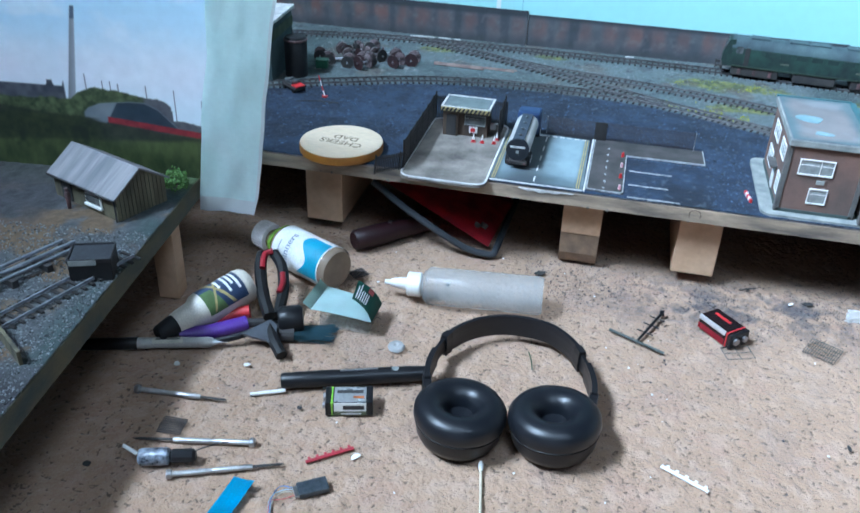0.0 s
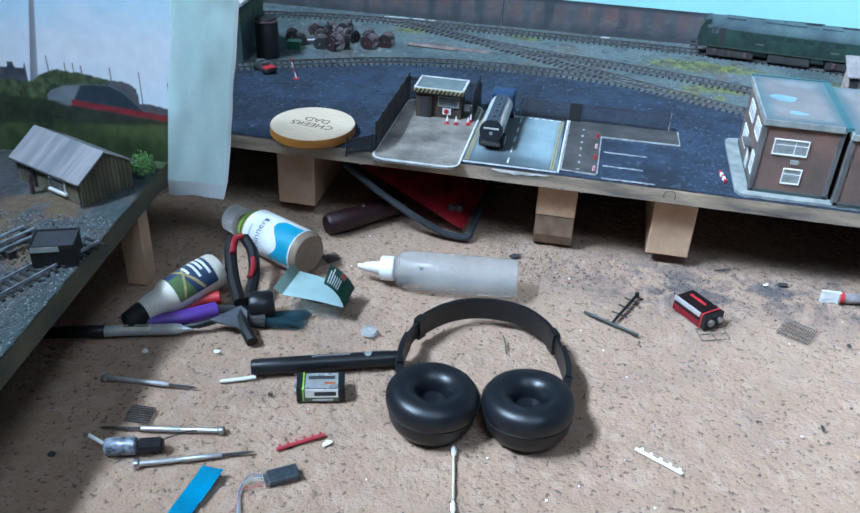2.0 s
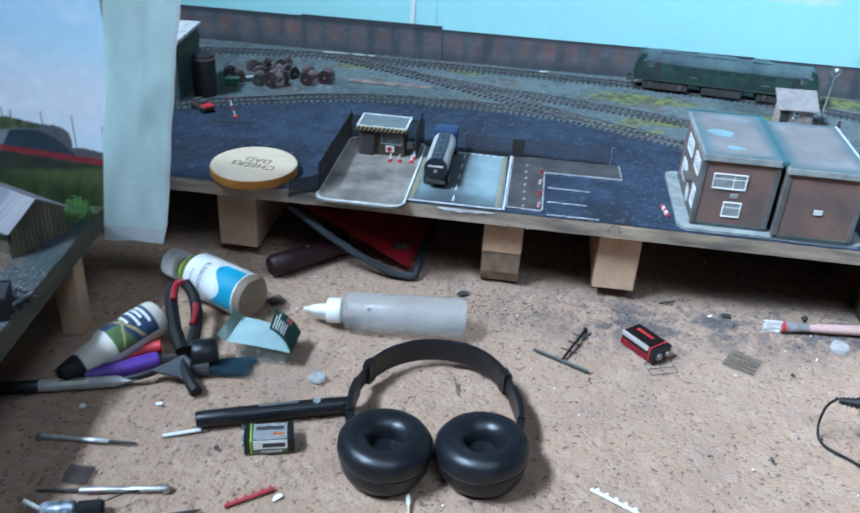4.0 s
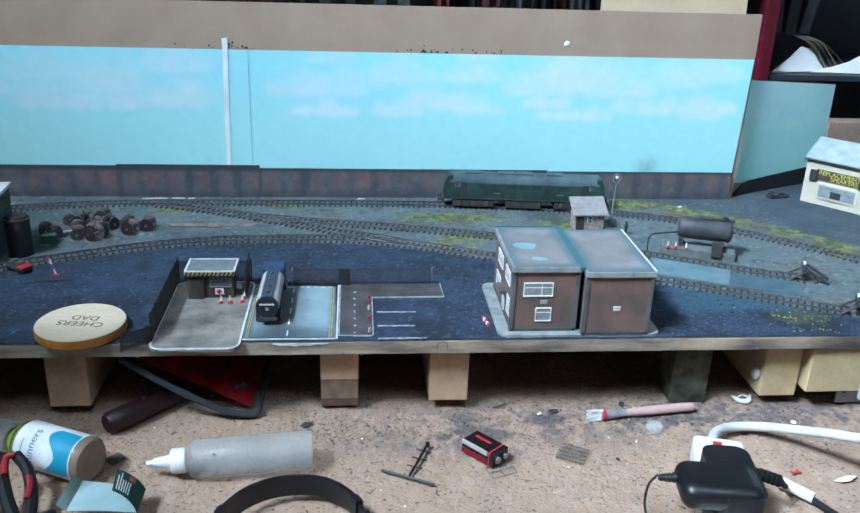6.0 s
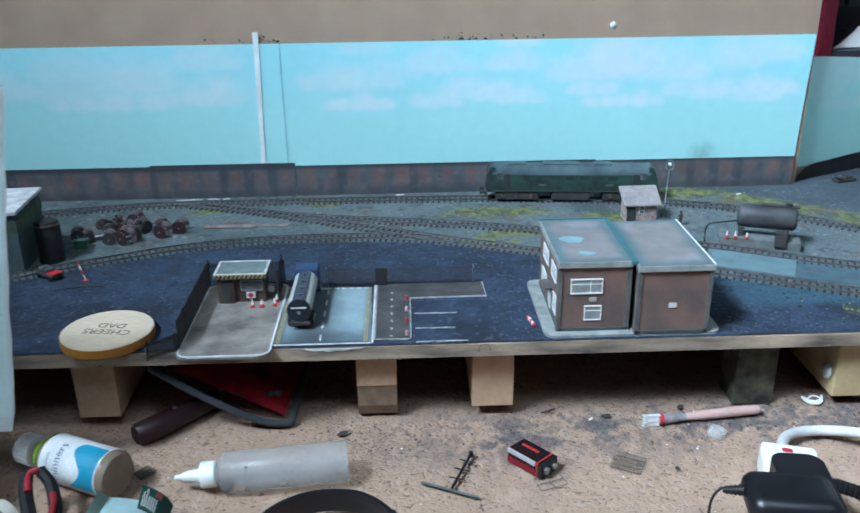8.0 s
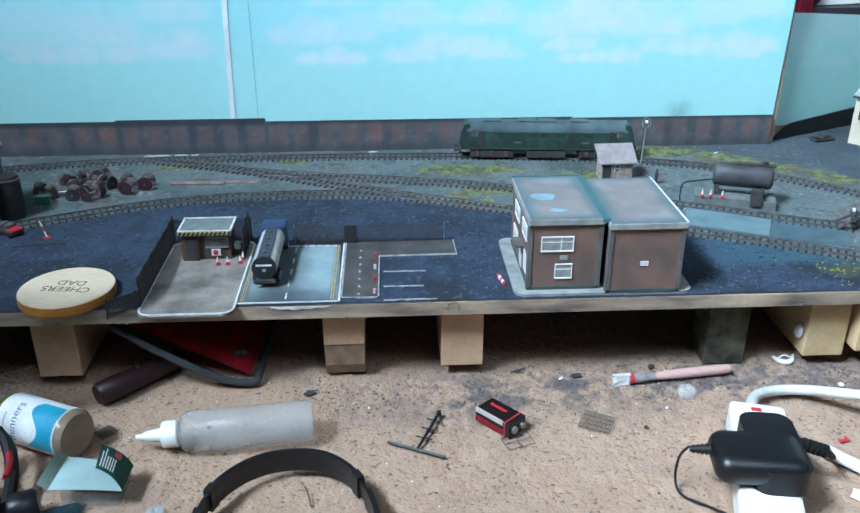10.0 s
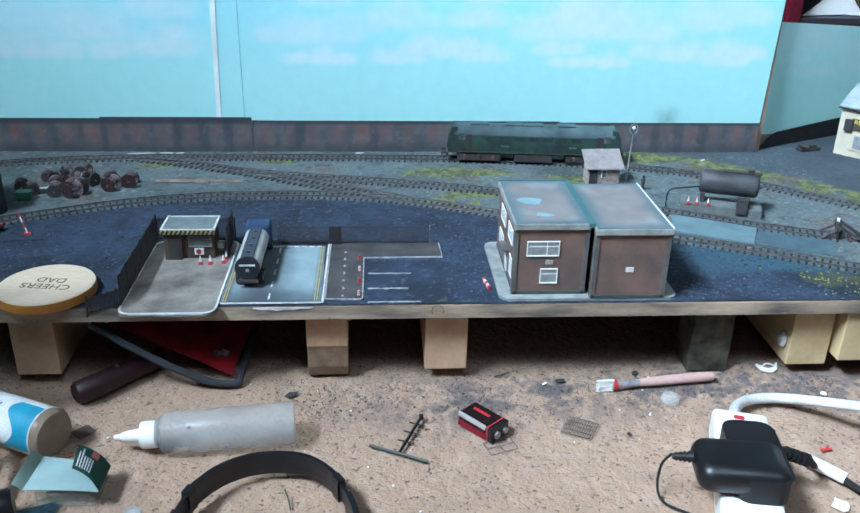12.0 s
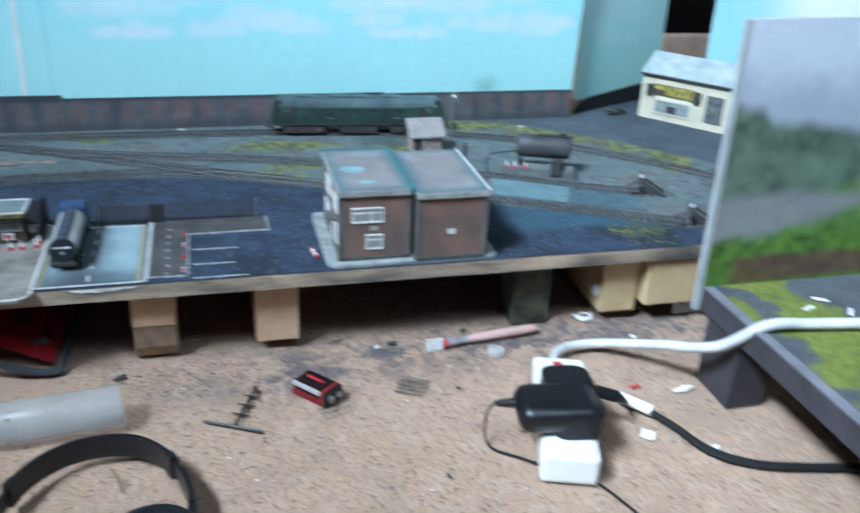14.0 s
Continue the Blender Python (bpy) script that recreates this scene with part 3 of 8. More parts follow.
for v in skies.data.vertices:
    v.co.x += 0.03 * (v.co.y - 0.30) * step(0.0, 0.58, v.co.x)
skies.parent = drop
skies["label"] = "turquoise sky sheet with soft white clouds"

# strip of printed retaining wall along the foot of the sky
def wall_print(x, z):
    """Sooty brick bays between darker piers, paler and rustier in their middles."""
    c = mix((0.060, 0.070, 0.082), (0.110, 0.115, 0.125), fbm(x, z, 0.03, 300, 3))
    bay = 0.5 + 0.5 * np.cos((x + 0.006 * (vnoise(x, z * 0, 0.05, 305) - 0.5)) * 2 * math.pi / 0.0385)
    rust = step(0.25, 0.75, 0.35 * bay + 0.62 * fbm(x, z * 0.7, 0.020, 310, 3)) * np.exp(-(((z - 0.139) / 0.017) ** 2)) * (0.35 + 0.65 * vnoise(x, z * 0, 0.045, 313))
    c = mix(c, (0.225, 0.100, 0.080), 0.85 * rust)
    c = mix(c, (0.030, 0.036, 0.048), 0.45 * step(0.62, 1.10, (1 - bay) * (0.4 + vnoise(x, z * 0, 0.06, 309)) + 0.4 * (fbm(x, z, 0.008, 314, 2) - 0.5)))
    c = mix(c, (0.17, 0.17, 0.18), 0.30 * step(0.58, 0.78, fbm(x, z, 0.010, 316, 3)))
    c = mix(c, (0.028, 0.036, 0.046), 0.85 * step(0.150, 0.157, z))
    return 1.22 * mix(c, (0.040, 0.042, 0.048), 0.55 * step(0.126, 0.110, z))


BRICKPRINT = mat("brick_print", (1, 1, 1), 0.8, scale=40, fine=1200, bump=0.3, bscale=1500, attr=0.7)
for x0, x1, top, y in ((-0.90, -0.486, 0.1615, 0.5335), (-0.486, -0.250, 0.1640, 0.5322), (-0.250, 0.245, 0.1585, 0.5335), (0.242, 0.578, 0.1570, 0.5322)):
    strip = thing("retaining_wall_strip", "printed brick retaining wall card streaked with soot", "model wall", 0, y, 0, group="retaining wall strips")
    part("card", bbox(x0, x1 - 0.0008, 0.0004, 0.0016, BZ - 0.001, top, bev=0.0002), mat("card_edge", (0.04, 0.045, 0.05), 0.8), strip)
    face = sheet("printed_face", x0, x1 - 0.0008, int((x1 - x0) / 0.0018), BZ - 0.001, top, 30, None, wall_print, BRICKPRINT, UP)
    face.parent = strip
    part("torn_edge", bbox(x1 - 0.0014, x1 - 0.0004, 0.0002, 0.0018, BZ + 0.002, top - 0.001), mat("torn_paper", (0.30, 0.30, 0.30), 0.8), strip, "pale torn end of the card") if x1 == -0.250 else None
bm = prism(bmesh.new(), [(-0.3020, 0.3720), (-0.2928, 0.3730), (-0.2932, 0.3545), (-0.2952, 0.28), (-0.2968, 0.21), (-0.2978, 0.1605), (-0.3052, 0.1605), (-0.3044, 0.21), (-0.3030, 0.28), (-0.3012, 0.3545)], 0.0006, 0.0012, UP)
part("tape_seam", bm, mat("shiny_tape", (0.90, 0.97, 0.97), 0.25, scale=20, bump=0.1, speck=0.05), drop, "strip of glossy tape over the joint")
part("join", bbox(-0.262, -0.2612, -0.0006, -0.0002, 0.16, 0.3545), mat("paper_edge", (0.21, 0.53, 0.64), 0.7), drop)
bm = bmesh.new()
bmesh.ops.create_uvsphere(bm, u_segments=14, v_segments=8, radius=0.0052, matrix=pose(0.2604, 0.003, 0.3735) @ Matrix.Diagonal((1, 0.4, 1, 1)))
part("drawing_pin", bm, WHITE, drop, "white drawing pin head", smooth=True)
bm = bmesh.new()
rng = random.Random(4)
for _ in range(60):
    u = rng.choice((-0.31, -0.28, 0.05, 0.12, 0.0))
    bmesh.ops.create_icosphere(bm, subdivisions=1, radius=rng.uniform(0.0006, 0.002), matrix=pose(u + rng.gauss(0, 0.03), 0.0028, 0.3555 + abs(rng.gauss(0, 0.004))))
tagged(part("soot_specks", bm, SOOT), "dark specks of paint on the hardboard", "paint specks", kind="stuff").location = (0, 0.537, 0)

# the second sky sheet, turned back behind the road
side = thing("side_backdrop", "smaller turquoise sky sheet angled behind the road", "backdrop", 0.583, 0.5545, 0, 25.5)
part("card", prism(bmesh.new(), [(0.0, BZ - 0.001), (0.254, BZ - 0.001), (0.254, 0.2925), (0.0, 0.3175)], 0.0008, 0.003, UP @ pose(0, 0, -0.004)), HARDBOARD, side)
LEAN = Matrix(((1, 0, 0, 0), (0, 0, -1, 0), (-0.0985, 1, 0, 0), (0, 0, 0, 1)))
s2 = sheet("sky_sheet", 0.0, 0.254, 110, BZ + 0.0245, 0.3172, 70, None, lambda x, z: mix(sky_paint(x + 0.17, z + 0.015), (0.55, 0.99, 0.95), 0.55), SKYPAINT)
s2.data.transform(LEAN)
s2.parent = side
bm = bmesh.new()
prism(bm, [(0.0, BZ), (0.255, BZ), (0.255, 0.143), (0.20, 0.139), (0.045, 0.1325), (0.03, 0.128)], 0.006, 0.008, UP)
tagged(part("parapet_wall", bm, mat("black_card", (0.012, 0.013, 0.016), 0.8)), "black card parapet wall beside the model road", "model wall").matrix_world = pose(0.583, 0.5545, 0, 0, 0, 25.5)

# ---- track ----
SLEEPER_MESH = bpy.data.meshes.new("sleeper")
bm = bbox(-0.00145, 0.00145, -0.0160, 0.0160, 0.0, 0.0019, bev=0.0003)
bm.to_mesh(SLEEPER_MESH)
bm.free()
SLEEPER_MESH.materials.append(SLEEPER)


def track(line, label, z=BZ, pitch=0.0088, skip=(0.0, 0.0), steel=None):
    """A run of track: two rails on separate sleepers."""
    t = thing("model_track", label, "track", group="model tracks")
    pts = glide([(x, y, z) for x, y in line], 12)
    for s in (-1, 1):
        rail = []
        for i, p in enumerate(pts):
            d = (pts[min(i + 1, len(pts) - 1)] - pts[max(i - 1, 0)]).normalized()
            rail.append(p + Vector((-d.y, d.x, 0)) * 0.00875 * s + Vector((0, 0, 0.0018)))
        part("rail", sweep(bmesh.new(), rail, [(-0.0011, 0), (0.0011, 0), (0.0005, 0.0006), (0.0005, 0.0018), (0.0007, 0.0025), (-0.0007, 0.0025), (-0.0005, 0.0018), (-0.0005, 0.0006)]), steel or RAIL, t)
    run, rng = 0.0, random.Random(len(line))
    total = sum((b - a).length for a, b in zip(pts, pts[1:]))
    nxt = skip[0]
    for a, b in zip(pts, pts[1:]):
        d = b - a
        while nxt < run + d.length and nxt < total - skip[1]:
            p = a + d * ((nxt - run) / d.length)
            ob = new("sleeper", SLEEPER_MESH)
            ob.parent = t
            ob.matrix_basis = pose(p.x, p.y, p.z, 0, 0, math.degrees(math.atan2(d.y, d.x)) + rng.uniform(-1.2, 1.2))
            nxt += pitch
        run += d.length
    return t


track(BACK, "weathered running track curving along the back wall")
track(NEAR, "weathered siding track round the edge of the yard")
track(CROSS, "turnout track linking back and front lines", BZ + 0.0002, 0.0095, (0.06, 0.10))
track(BRANCH, "middle siding track ending at a buffer stop", BZ + 0.0001, 0.0088, (0.06, 0))


def buffer_stop(x, y, rz):
    b = thing("buffer_stop", "dark timber buffer stop with a white lamp block", "buffer stop", x, y, BZ + 0.002, rz, group="buffer stops")
    for s in (-1, 1):
        part("post", rod(bmesh.new(), (0, s * 0.009, 0), (0, s * 0.009, 0.022), 0.0016, seg=6), SOOT, b)
        part("strut", rod(bmesh.new(), (0.001, s * 0.009, 0.018), (0.026, s * 0.009, 0.0), 0.0020, seg=6), SOOT, b)
    part("beam", bbox(-0.003, 0.001, -0.015, 0.015, 0.012, 0.018, bev=0.0006), SOOT, b)
    part("beam", bbox(-0.002, 0.001, -0.012, 0.012, 0.003, 0.008, bev=0.0006), SOOT, b)
    b.scale = (1.25, 1.15, 0.95)
    for s in (-1, 1):
        part("brace", rod(bmesh.new(), (-0.014, s * 0.013, 0.0), (0.0, s * 0.009, 0.014), 0.0016, seg=6), RUST, b)
    part("cross_timber", bbox(0.010, 0.013, -0.014, 0.014, 0.0, 0.004, bev=0.0005), RUST, b)
    part("lamp", bbox(-0.002, 0.001, 0.006, 0.0095, 0.018, 0.0225, bev=0.0006), WHITE_LINE, b, "white painted lamp block")


buffer_stop(0.536, 0.174, -24)
buffer_stop(0.552, 0.064, -27)

# ---- green diesel locomotive ----
loco = thing("diesel_locomotive", "long weathered green model diesel locomotive on the back track", "locomotive", 0.193, 0.4815, BZ + 0.0041, -5.4)
GRILLE = mat("grille_green", (0.014, 0.036, 0.031), 0.7)
loco.scale = (1.0, 1.1, 1.17)
bm = bmesh.new()
prism(bm, [(-0.0165, 0.012), (0.0165, 0.012), (0.0172, 0.026), (0.0168, 0.0365), (-0.0168, 0.0365), (-0.0172, 0.026)], -0.122, 0.122, Matrix(((0, 0, 1, 0), (1, 0, 0, 0), (0, 1, 0, 0), (0, 0, 0, 1))))
part("body", bm, GREEN_LOCO, loco, "dull green body side")
bm = bmesh.new()
arc = [(0.0168 * math.cos(t), 0.0365 + 0.0125 * math.sin(t)) for t in np.linspace(0, math.pi, 13)]
prism(bm, arc, -0.124, 0.124, Matrix(((0, 0, 1, 0), (1, 0, 0, 0), (0, 1, 0, 0), (0, 0, 0, 1))))
part("roof", bm, LOCO_ROOF, loco, "grey-green dusty roof", smooth=True)
for s in (-1, 1):
    bm = bmesh.new()
    prism(bm, [(0.120, 0.012), (0.133, 0.012), (0.136, 0.020), (0.134, 0.032), (0.128, 0.046), (0.120, 0.047)], -0.0160, 0.0160, Matrix(((s, 0, 0, 0), (0, 0, 1, 0), (0, 1, 0, 0), (0, 0, 0, 1))))
    part("cab_nose", bm, GREEN_LOCO, loco, "sloping cab front")
    for w in (-0.008, 0.008):
        part("windscreen", bbox(-0.0004, 0.0004, w - 0.005, w + 0.005, -0.0045, 0.0045, m=pose(s * 0.1322, 0, 0.0385, 0, s * -24, 0)), GLASS_D, loco)
    part("cab_window", bbox(s * 0.112 - 0.005, s * 0.112 + 0.005, -0.0176, -0.0168, 0.030, 0.0385), GLASS_D, loco)
    part("cab_door", bbox(s * 0.100 - 0.0035, s * 0.100 + 0.0035, -0.0178, -0.0168, 0.014, 0.038), SOOT, loco)
    part("buffer_beam", bbox(s * 0.1345 - 0.002, s * 0.1345 + 0.002, -0.0165, 0.0165, 0.007, 0.0125, bev=0.0005), SOOT, loco)
    for w in (-0.0105, 0.0105):
        bm = rod(bmesh.new(), (s * 0.136, w, 0.0095), (s * 0.1425, w, 0.0095), 0.0014, seg=10)
        rod(bm, (s * 0.1425, w, 0.0095), (s * 0.1440, w, 0.0095), 0.0034, seg=14)
        part("buffer", bm, SOOT, loco)
    bogie = part("bogie", bbox(s * 0.085 - 0.034, s * 0.085 + 0.034, -0.0160, 0.0160, 0.0010, 0.0120, bev=0.001), SOOT, loco)
    for k in (-1, 0, 1):
        part("wheel", lathe(bmesh.new(), [(-0.0105, 0.0068), (-0.009, 0.0074), (-0.0085, 0.0062), (0.0085, 0.0062), (0.009, 0.0074), (0.0105, 0.0068)], (s * 0.085 + k * 0.0225, 0, 0.0068), (0, 1, 0), 16), RUST, bogie)
        part("axle_box", bbox(s * 0.085 + k * 0.0225 - 0.0025, s * 0.085 + k * 0.0225 + 0.0025, -0.0178, -0.0150, 0.003, 0.010, bev=0.0005), RUST, bogie)
part("fuel_tank", bbox(-0.030, 0.030, -0.0165, 0.0165, 0.0005, 0.0120, bev=0.0015), SOOT, loco)
for k in range(7):
    part("grille", bbox(-0.075 + k * 0.022, -0.060 + k * 0.022, -0.0176, -0.0168, 0.0295, 0.0355, bev=0.0002), GRILLE, loco)
part("waistband", bbox(-0.121, 0.121, -0.0180, -0.0170, 0.0130, 0.0142), mat("pale_green_band", (0.040, 0.062, 0.042), 0.6), loco)
for k in (-0.085, -0.03, 0.0, 0.05):
    part("roof_hatch", bbox(k - 0.014, k + 0.014, -0.008, 0.008, 0.0480, 0.0496, bev=0.0004), LOCO_ROOF, loco)
for k in (-0.045, 0.06):
    part("number_panel", bbox(k - 0.006, k + 0.006, -0.0178, -0.0170, 0.0215, 0.0235), mat("faded_number", (0.11, 0.12, 0.09), 0.7), loco)

# ---- office building of two flat-roofed blocks ----
office = thing("office_building", "two-block flat-roofed brown brick model office on a pale kerbed base", "model building")
bm = prism(bmesh.new(), rrect(0.0775, 0.2725, 0.0045, 0.158, 0.012), BZ - 0.001, BZ + 0.0035)
part("pavement_base", bm, PALESTONE, office, "pale stone pavement with rounded corners")


def block(x0, x1, y0, y1, h, corner):
    z0, z1 = BZ + 0.0035, BZ + h
    part("wall", bbox(x0, x1, y0, y1, z0, z1), BRICKWALL, office, "sooty brown brick wall")
    for x in (x0, x1):
        part("corner_pier", bbox(x - corner, x + corner, y0 - 0.0012, y0 + 0.006, z0, z1, bev=0.0003), GREYWALL, office)
    part("plinth", bbox(x0 - 0.001, x1 + 0.001, y0 - 0.0012, y1, z0, z0 + 0.0035), mat("green_plinth", (0.05, 0.075, 0.07), 0.8), office)
    part("fascia", bbox(x0 - 0.003, x1 + 0.003, y0 - 0.0035, y1 + 0.003, z1, z1 + 0.0068, bev=0.0006), PALESTONE, office, "stained pale concrete fascia")
    part("roof_felt", bbox(x0 - 0.0012, x1 + 0.0012, y0 - 0.0017, y1 + 0.0012, z1 + 0.0066, z1 + 0.0074), FELT, office, "blue-grey felt flat roof")




def felt_paint(x0, x1, y0, y1):
    def paint(x, y):
        n = fbm(x, y, 0.03, 820, 4)
        c = mix((0.165, 0.160, 0.165), (0.245, 0.225, 0.220), n)
        c = mix(c, (0.25, 0.27, 0.28), 0.6 * step(0.52, 0.72, fbm(x, y, 0.045, 826, 3)))
        d = np.minimum(np.minimum(x - x0, x1 - x), np.minimum(y - y0, y1 - y))
        return mix(c, (0.06, 0.135, 0.155), 0.75 * step(0.016, 0.0, d + 0.012 * (n - 0.5)))
    return paint


def felt(x0, x1, y0, y1, z):
    top = sheet("roof_surface", x0, x1, 60, y0, y1, 90, None, felt_paint(x0, x1, y0, y1), mat("felt_print", (1, 1, 1), 0.75, scale=60, fine=900, bump=0.3, attr=0.85), Matrix.Translation((0, 0, z)))
    top.parent = office


block(0.0930, 0.1685, 0.0160, 0.1470, 0.0795, 0.0025)
block(0.1770, 0.2535, 0.0050, 0.1400, 0.0775, 0.0025)
felt(0.0923, 0.1680, 0.0150, 0.1480, BZ + 0.0795 + 0.0076)
felt(0.1763, 0.2548, 0.0038, 0.1410, BZ + 0.0775 + 0.0076)
part("roof_flashing", bbox(0.1682, 0.1755, 0.010, 0.148, BZ + 0.0830, BZ + 0.0873, bev=0.0004), TEAL, office, "teal flashing between the roofs")
part("parapet_edge", bbox(0.090, 0.171, 0.1465, 0.1500, BZ + 0.0860, BZ + 0.0882), TEAL, office)
part("roof_trim", bbox(0.2547, 0.2567, 0.002, 0.143, BZ + 0.0845, BZ + 0.0857), WHITE_LINE, office, "white worn edge of the roof")
for cx, cy, a, b in ((0.1165, 0.078, 0.0135, 0.0115), (0.125, 0.0365, 0.0095, 0.0060)):
    poly = [((a * (1 + 0.16 * math.sin(3 * t + a * 900))) * math.cos(t) + cx, (b * (1 + 0.14 * math.cos(2 * t + 1))) * math.sin(t) + cy) for t in np.linspace(0, 2 * math.pi, 26)[:-1]]
    part("roof_puddle", prism(bmesh.new(), poly, BZ + 0.0868, BZ + 0.0876), PUDDLE, office, "pale turquoise puddle on the felt")


def frame_ring(w, h, t, sill, deep):
    """One connected rectangular frame, facing -y."""
    bm = bmesh.new()
    out = [(-w / 2, -h / 2), (w / 2, -h / 2), (w / 2, h / 2), (-w / 2, h / 2)]
    inn = [(-w / 2 + t, -h / 2 + sill), (w / 2 - t, -h / 2 + sill), (w / 2 - t, h / 2 - t), (-w / 2 + t, h / 2 - t)]
    v = [[bm.verts.new((x, y, z)) for x, z in loop] for y in (-deep, 0.0004) for loop in (out, inn)]
    for k in range(4):
        j = (k + 1) % 4
        for a, b in ((v[0], v[1]), (v[1], v[3]), (v[3], v[2]), (v[2], v[0])):
            bm.faces.new((a[k], a[j], b[j], b[k]))
    return bm


def window(parent, x, z, w, h, y=None, side=None, bars=1, glass=GLASS_P, edge=WHITE):
    """A framed window on the front (y) or on the side (x plane)."""
    m = pose(x, y, z) if side is None else pose(side, x, z, 0, 0, -90)
    t = 0.0010
    fr = part("window", frame_ring(w, h, t, t * 1.3, 0.0016), edge, parent, "white framed window" if edge is WHITE else "dark window")
    fr.matrix_basis = m
    for k in range(bars):
        u = -w / 2 + w * (k + 1) / (bars + 1) + (0.12 * w if bars == 1 else 0)
        part("glazing_bar", bbox(u - 0.0004, u + 0.0004, -0.0012, 0.0004, -h / 2 + t, h / 2 - t), edge, fr)
    part("glazing_bar", bbox(-w / 2 + t, w / 2 - t, -0.0010, 0.0004, h * 0.12, h * 0.12 + 0.0006), edge, fr)
    part("pane", bbox(-w / 2 + 0.0004, w / 2 - 0.0004, -0.0006, 0.0004, -h / 2 + 0.0004, h / 2 - 0.0004), glass, fr)


window(office, 0.1222, BZ + 0.0572, 0.0350, 0.0175, y=0.0160)
window(office, 0.1302, BZ + 0.0252, 0.0190, 0.0175, y=0.0160, bars=0)
part("vent", bbox(0.1257, 0.1337, 0.0146, 0.0162, BZ + 0.0390, BZ + 0.0435), PALESTONE, office)
part("vent", bbox(0.2105, 0.2190, 0.0038, 0.0052, BZ + 0.0345, BZ + 0.0398), WHITE_LINE, office)
for yy, zz, w, h in ((0.052, 0.060, 0.030, 0.018), (0.105, 0.060, 0.034, 0.018), (0.040, 0.026, 0.020, 0.022), (0.112, 0.027, 0.030, 0.020)):
    window(office, yy, BZ + zz, w, h, side=0.0935, bars=2)
part("door", bbox(0.0920, 0.0945, 0.066, 0.080, BZ + 0.0045, BZ + 0.032), WHITE_LINE, office, "white double door")
part("door_canopy", bbox(0.0850, 0.0945, 0.060, 0.086, BZ + 0.034, BZ + 0.036), GREYWALL, office)

barrier = thing("road_barrier", "short row of red and white barrier blocks", "barrier", 0.0675, 0.044, BZ + 0.0004, 100)
for k in range(5):
    part("block", bbox(-0.0125 + k * 0.0052, -0.0080 + k * 0.0052, -0.0014, 0.0014, 0, 0.0042, bev=0.0006), RED if k % 2 == 0 else WHITE, barrier)

# ---- fenced yard with its gatehouse ----
yard = thing("concrete_yard", "worn concrete yard base edged with a white kerb", "model yard")
part("slab", prism(bmesh.new(), rrect(-0.3200, -0.2200, -0.0195, 0.168, 0.012), BZ - 0.001, BZ + 0.0022), CONCRETE, yard, "dusty stained concrete slab")
edge = [Vector((x, y, BZ + 0.0022)) for x, y in rrect(-0.3190, -0.2210, -0.0185, 0.167, 0.012)]
edge = edge[2:] + edge[:3]
part("kerb", sweep(bmesh.new(), edge, [(-0.0011, -0.001), (0.0011, -0.001), (0.0011, 0.0008), (-0.0011, 0.0008)]), WHITE_LINE, yard, "chipped white painted kerb")


def mesh_fence(name, x0, y0, x1, y1, h, label):
    """Upright pales between two rails, on posts."""
    L = math.hypot(x1 - x0, y1 - y0)
    f = thing(name, label, "fence", x0, y0, BZ + 0.001, math.degrees(math.atan2(y1 - y0, x1 - x0)))
    for k in range(int(L / 0.03) + 2):
        x = min(k * 0.03, L)
        part("post", rod(bmesh.new(), (x, 0, 0), (x, 0, h + 0.002), 0.0010, seg=6), FENCE, f)
    step_ = 0.0022
    pale = bpy.data.meshes.new("pale")
    bm = bbox(-0.00055, 0.00055, -0.0004, 0.0004, 0.001, h)
    bm.to_mesh(pale)
    bm.free()
    pale.materials.append(FENCE)
    for k in range(int(L / step_)):
        ob = new("pale", pale)
        ob.parent = f
        ob.location = ((k + 0.5) * step_, 0, 0)
    for z in (0.004, h - 0.004):
        part("rail", bbox(0, L, -0.0007, 0.0007, z, z + 0.0012), FENCE, f)
    return f


mesh_fence("yard_fence", -0.3190, 0.002, -0.3200, 0.170, 0.034, "tall black pale fence along the yard")
mesh_fence("yard_fence", -0.320, 0.170, -0.226, 0.170, 0.031, "tall black pale fence behind the gatehouse")
mesh_fence("yard_fence", -0.2275, 0.118, -0.2285, 0.170, 0.039, "short black fence return by the gatehouse")
gate = mesh_fence("yard_gate", -0.3470, -0.022, -0.3195, 0.000, 0.024, "black mesh gate standing open at the board edge")
gate.rotation_euler.x = radians(12)

hut = thing("gatehouse", "flat-roofed wooden gatehouse with a striped hazard band", "model hut")
WOODHUT = mat("hut_timber", (0.085, 0.055, 0.038), 0.8, col2=(0.05, 0.034, 0.026), scale=90, grain=(1, 1, 0.2), bump=0.4)
bm = bbox(-0.2955, -0.2425, 0.118, 0.150, BZ + 0.002, BZ + 0.036)
part("cabin", bm, WOODHUT, hut, "brown plank cabin")
part("porch", bbox(-0.2980, -0.2790, 0.1135, 0.120, BZ + 0.002, BZ + 0.034), WOODHUT, hut)
part("doorway", bbox(-0.2935, -0.2815, 0.1125, 0.1142, BZ + 0.003, BZ + 0.030), SOOT, hut, "dark open doorway")
part("roof", bbox(-0.3005, -0.2390, 0.1115, 0.1540, BZ + 0.0365, BZ + 0.0400, bev=0.0005), FELT, hut, "grey felt roof")
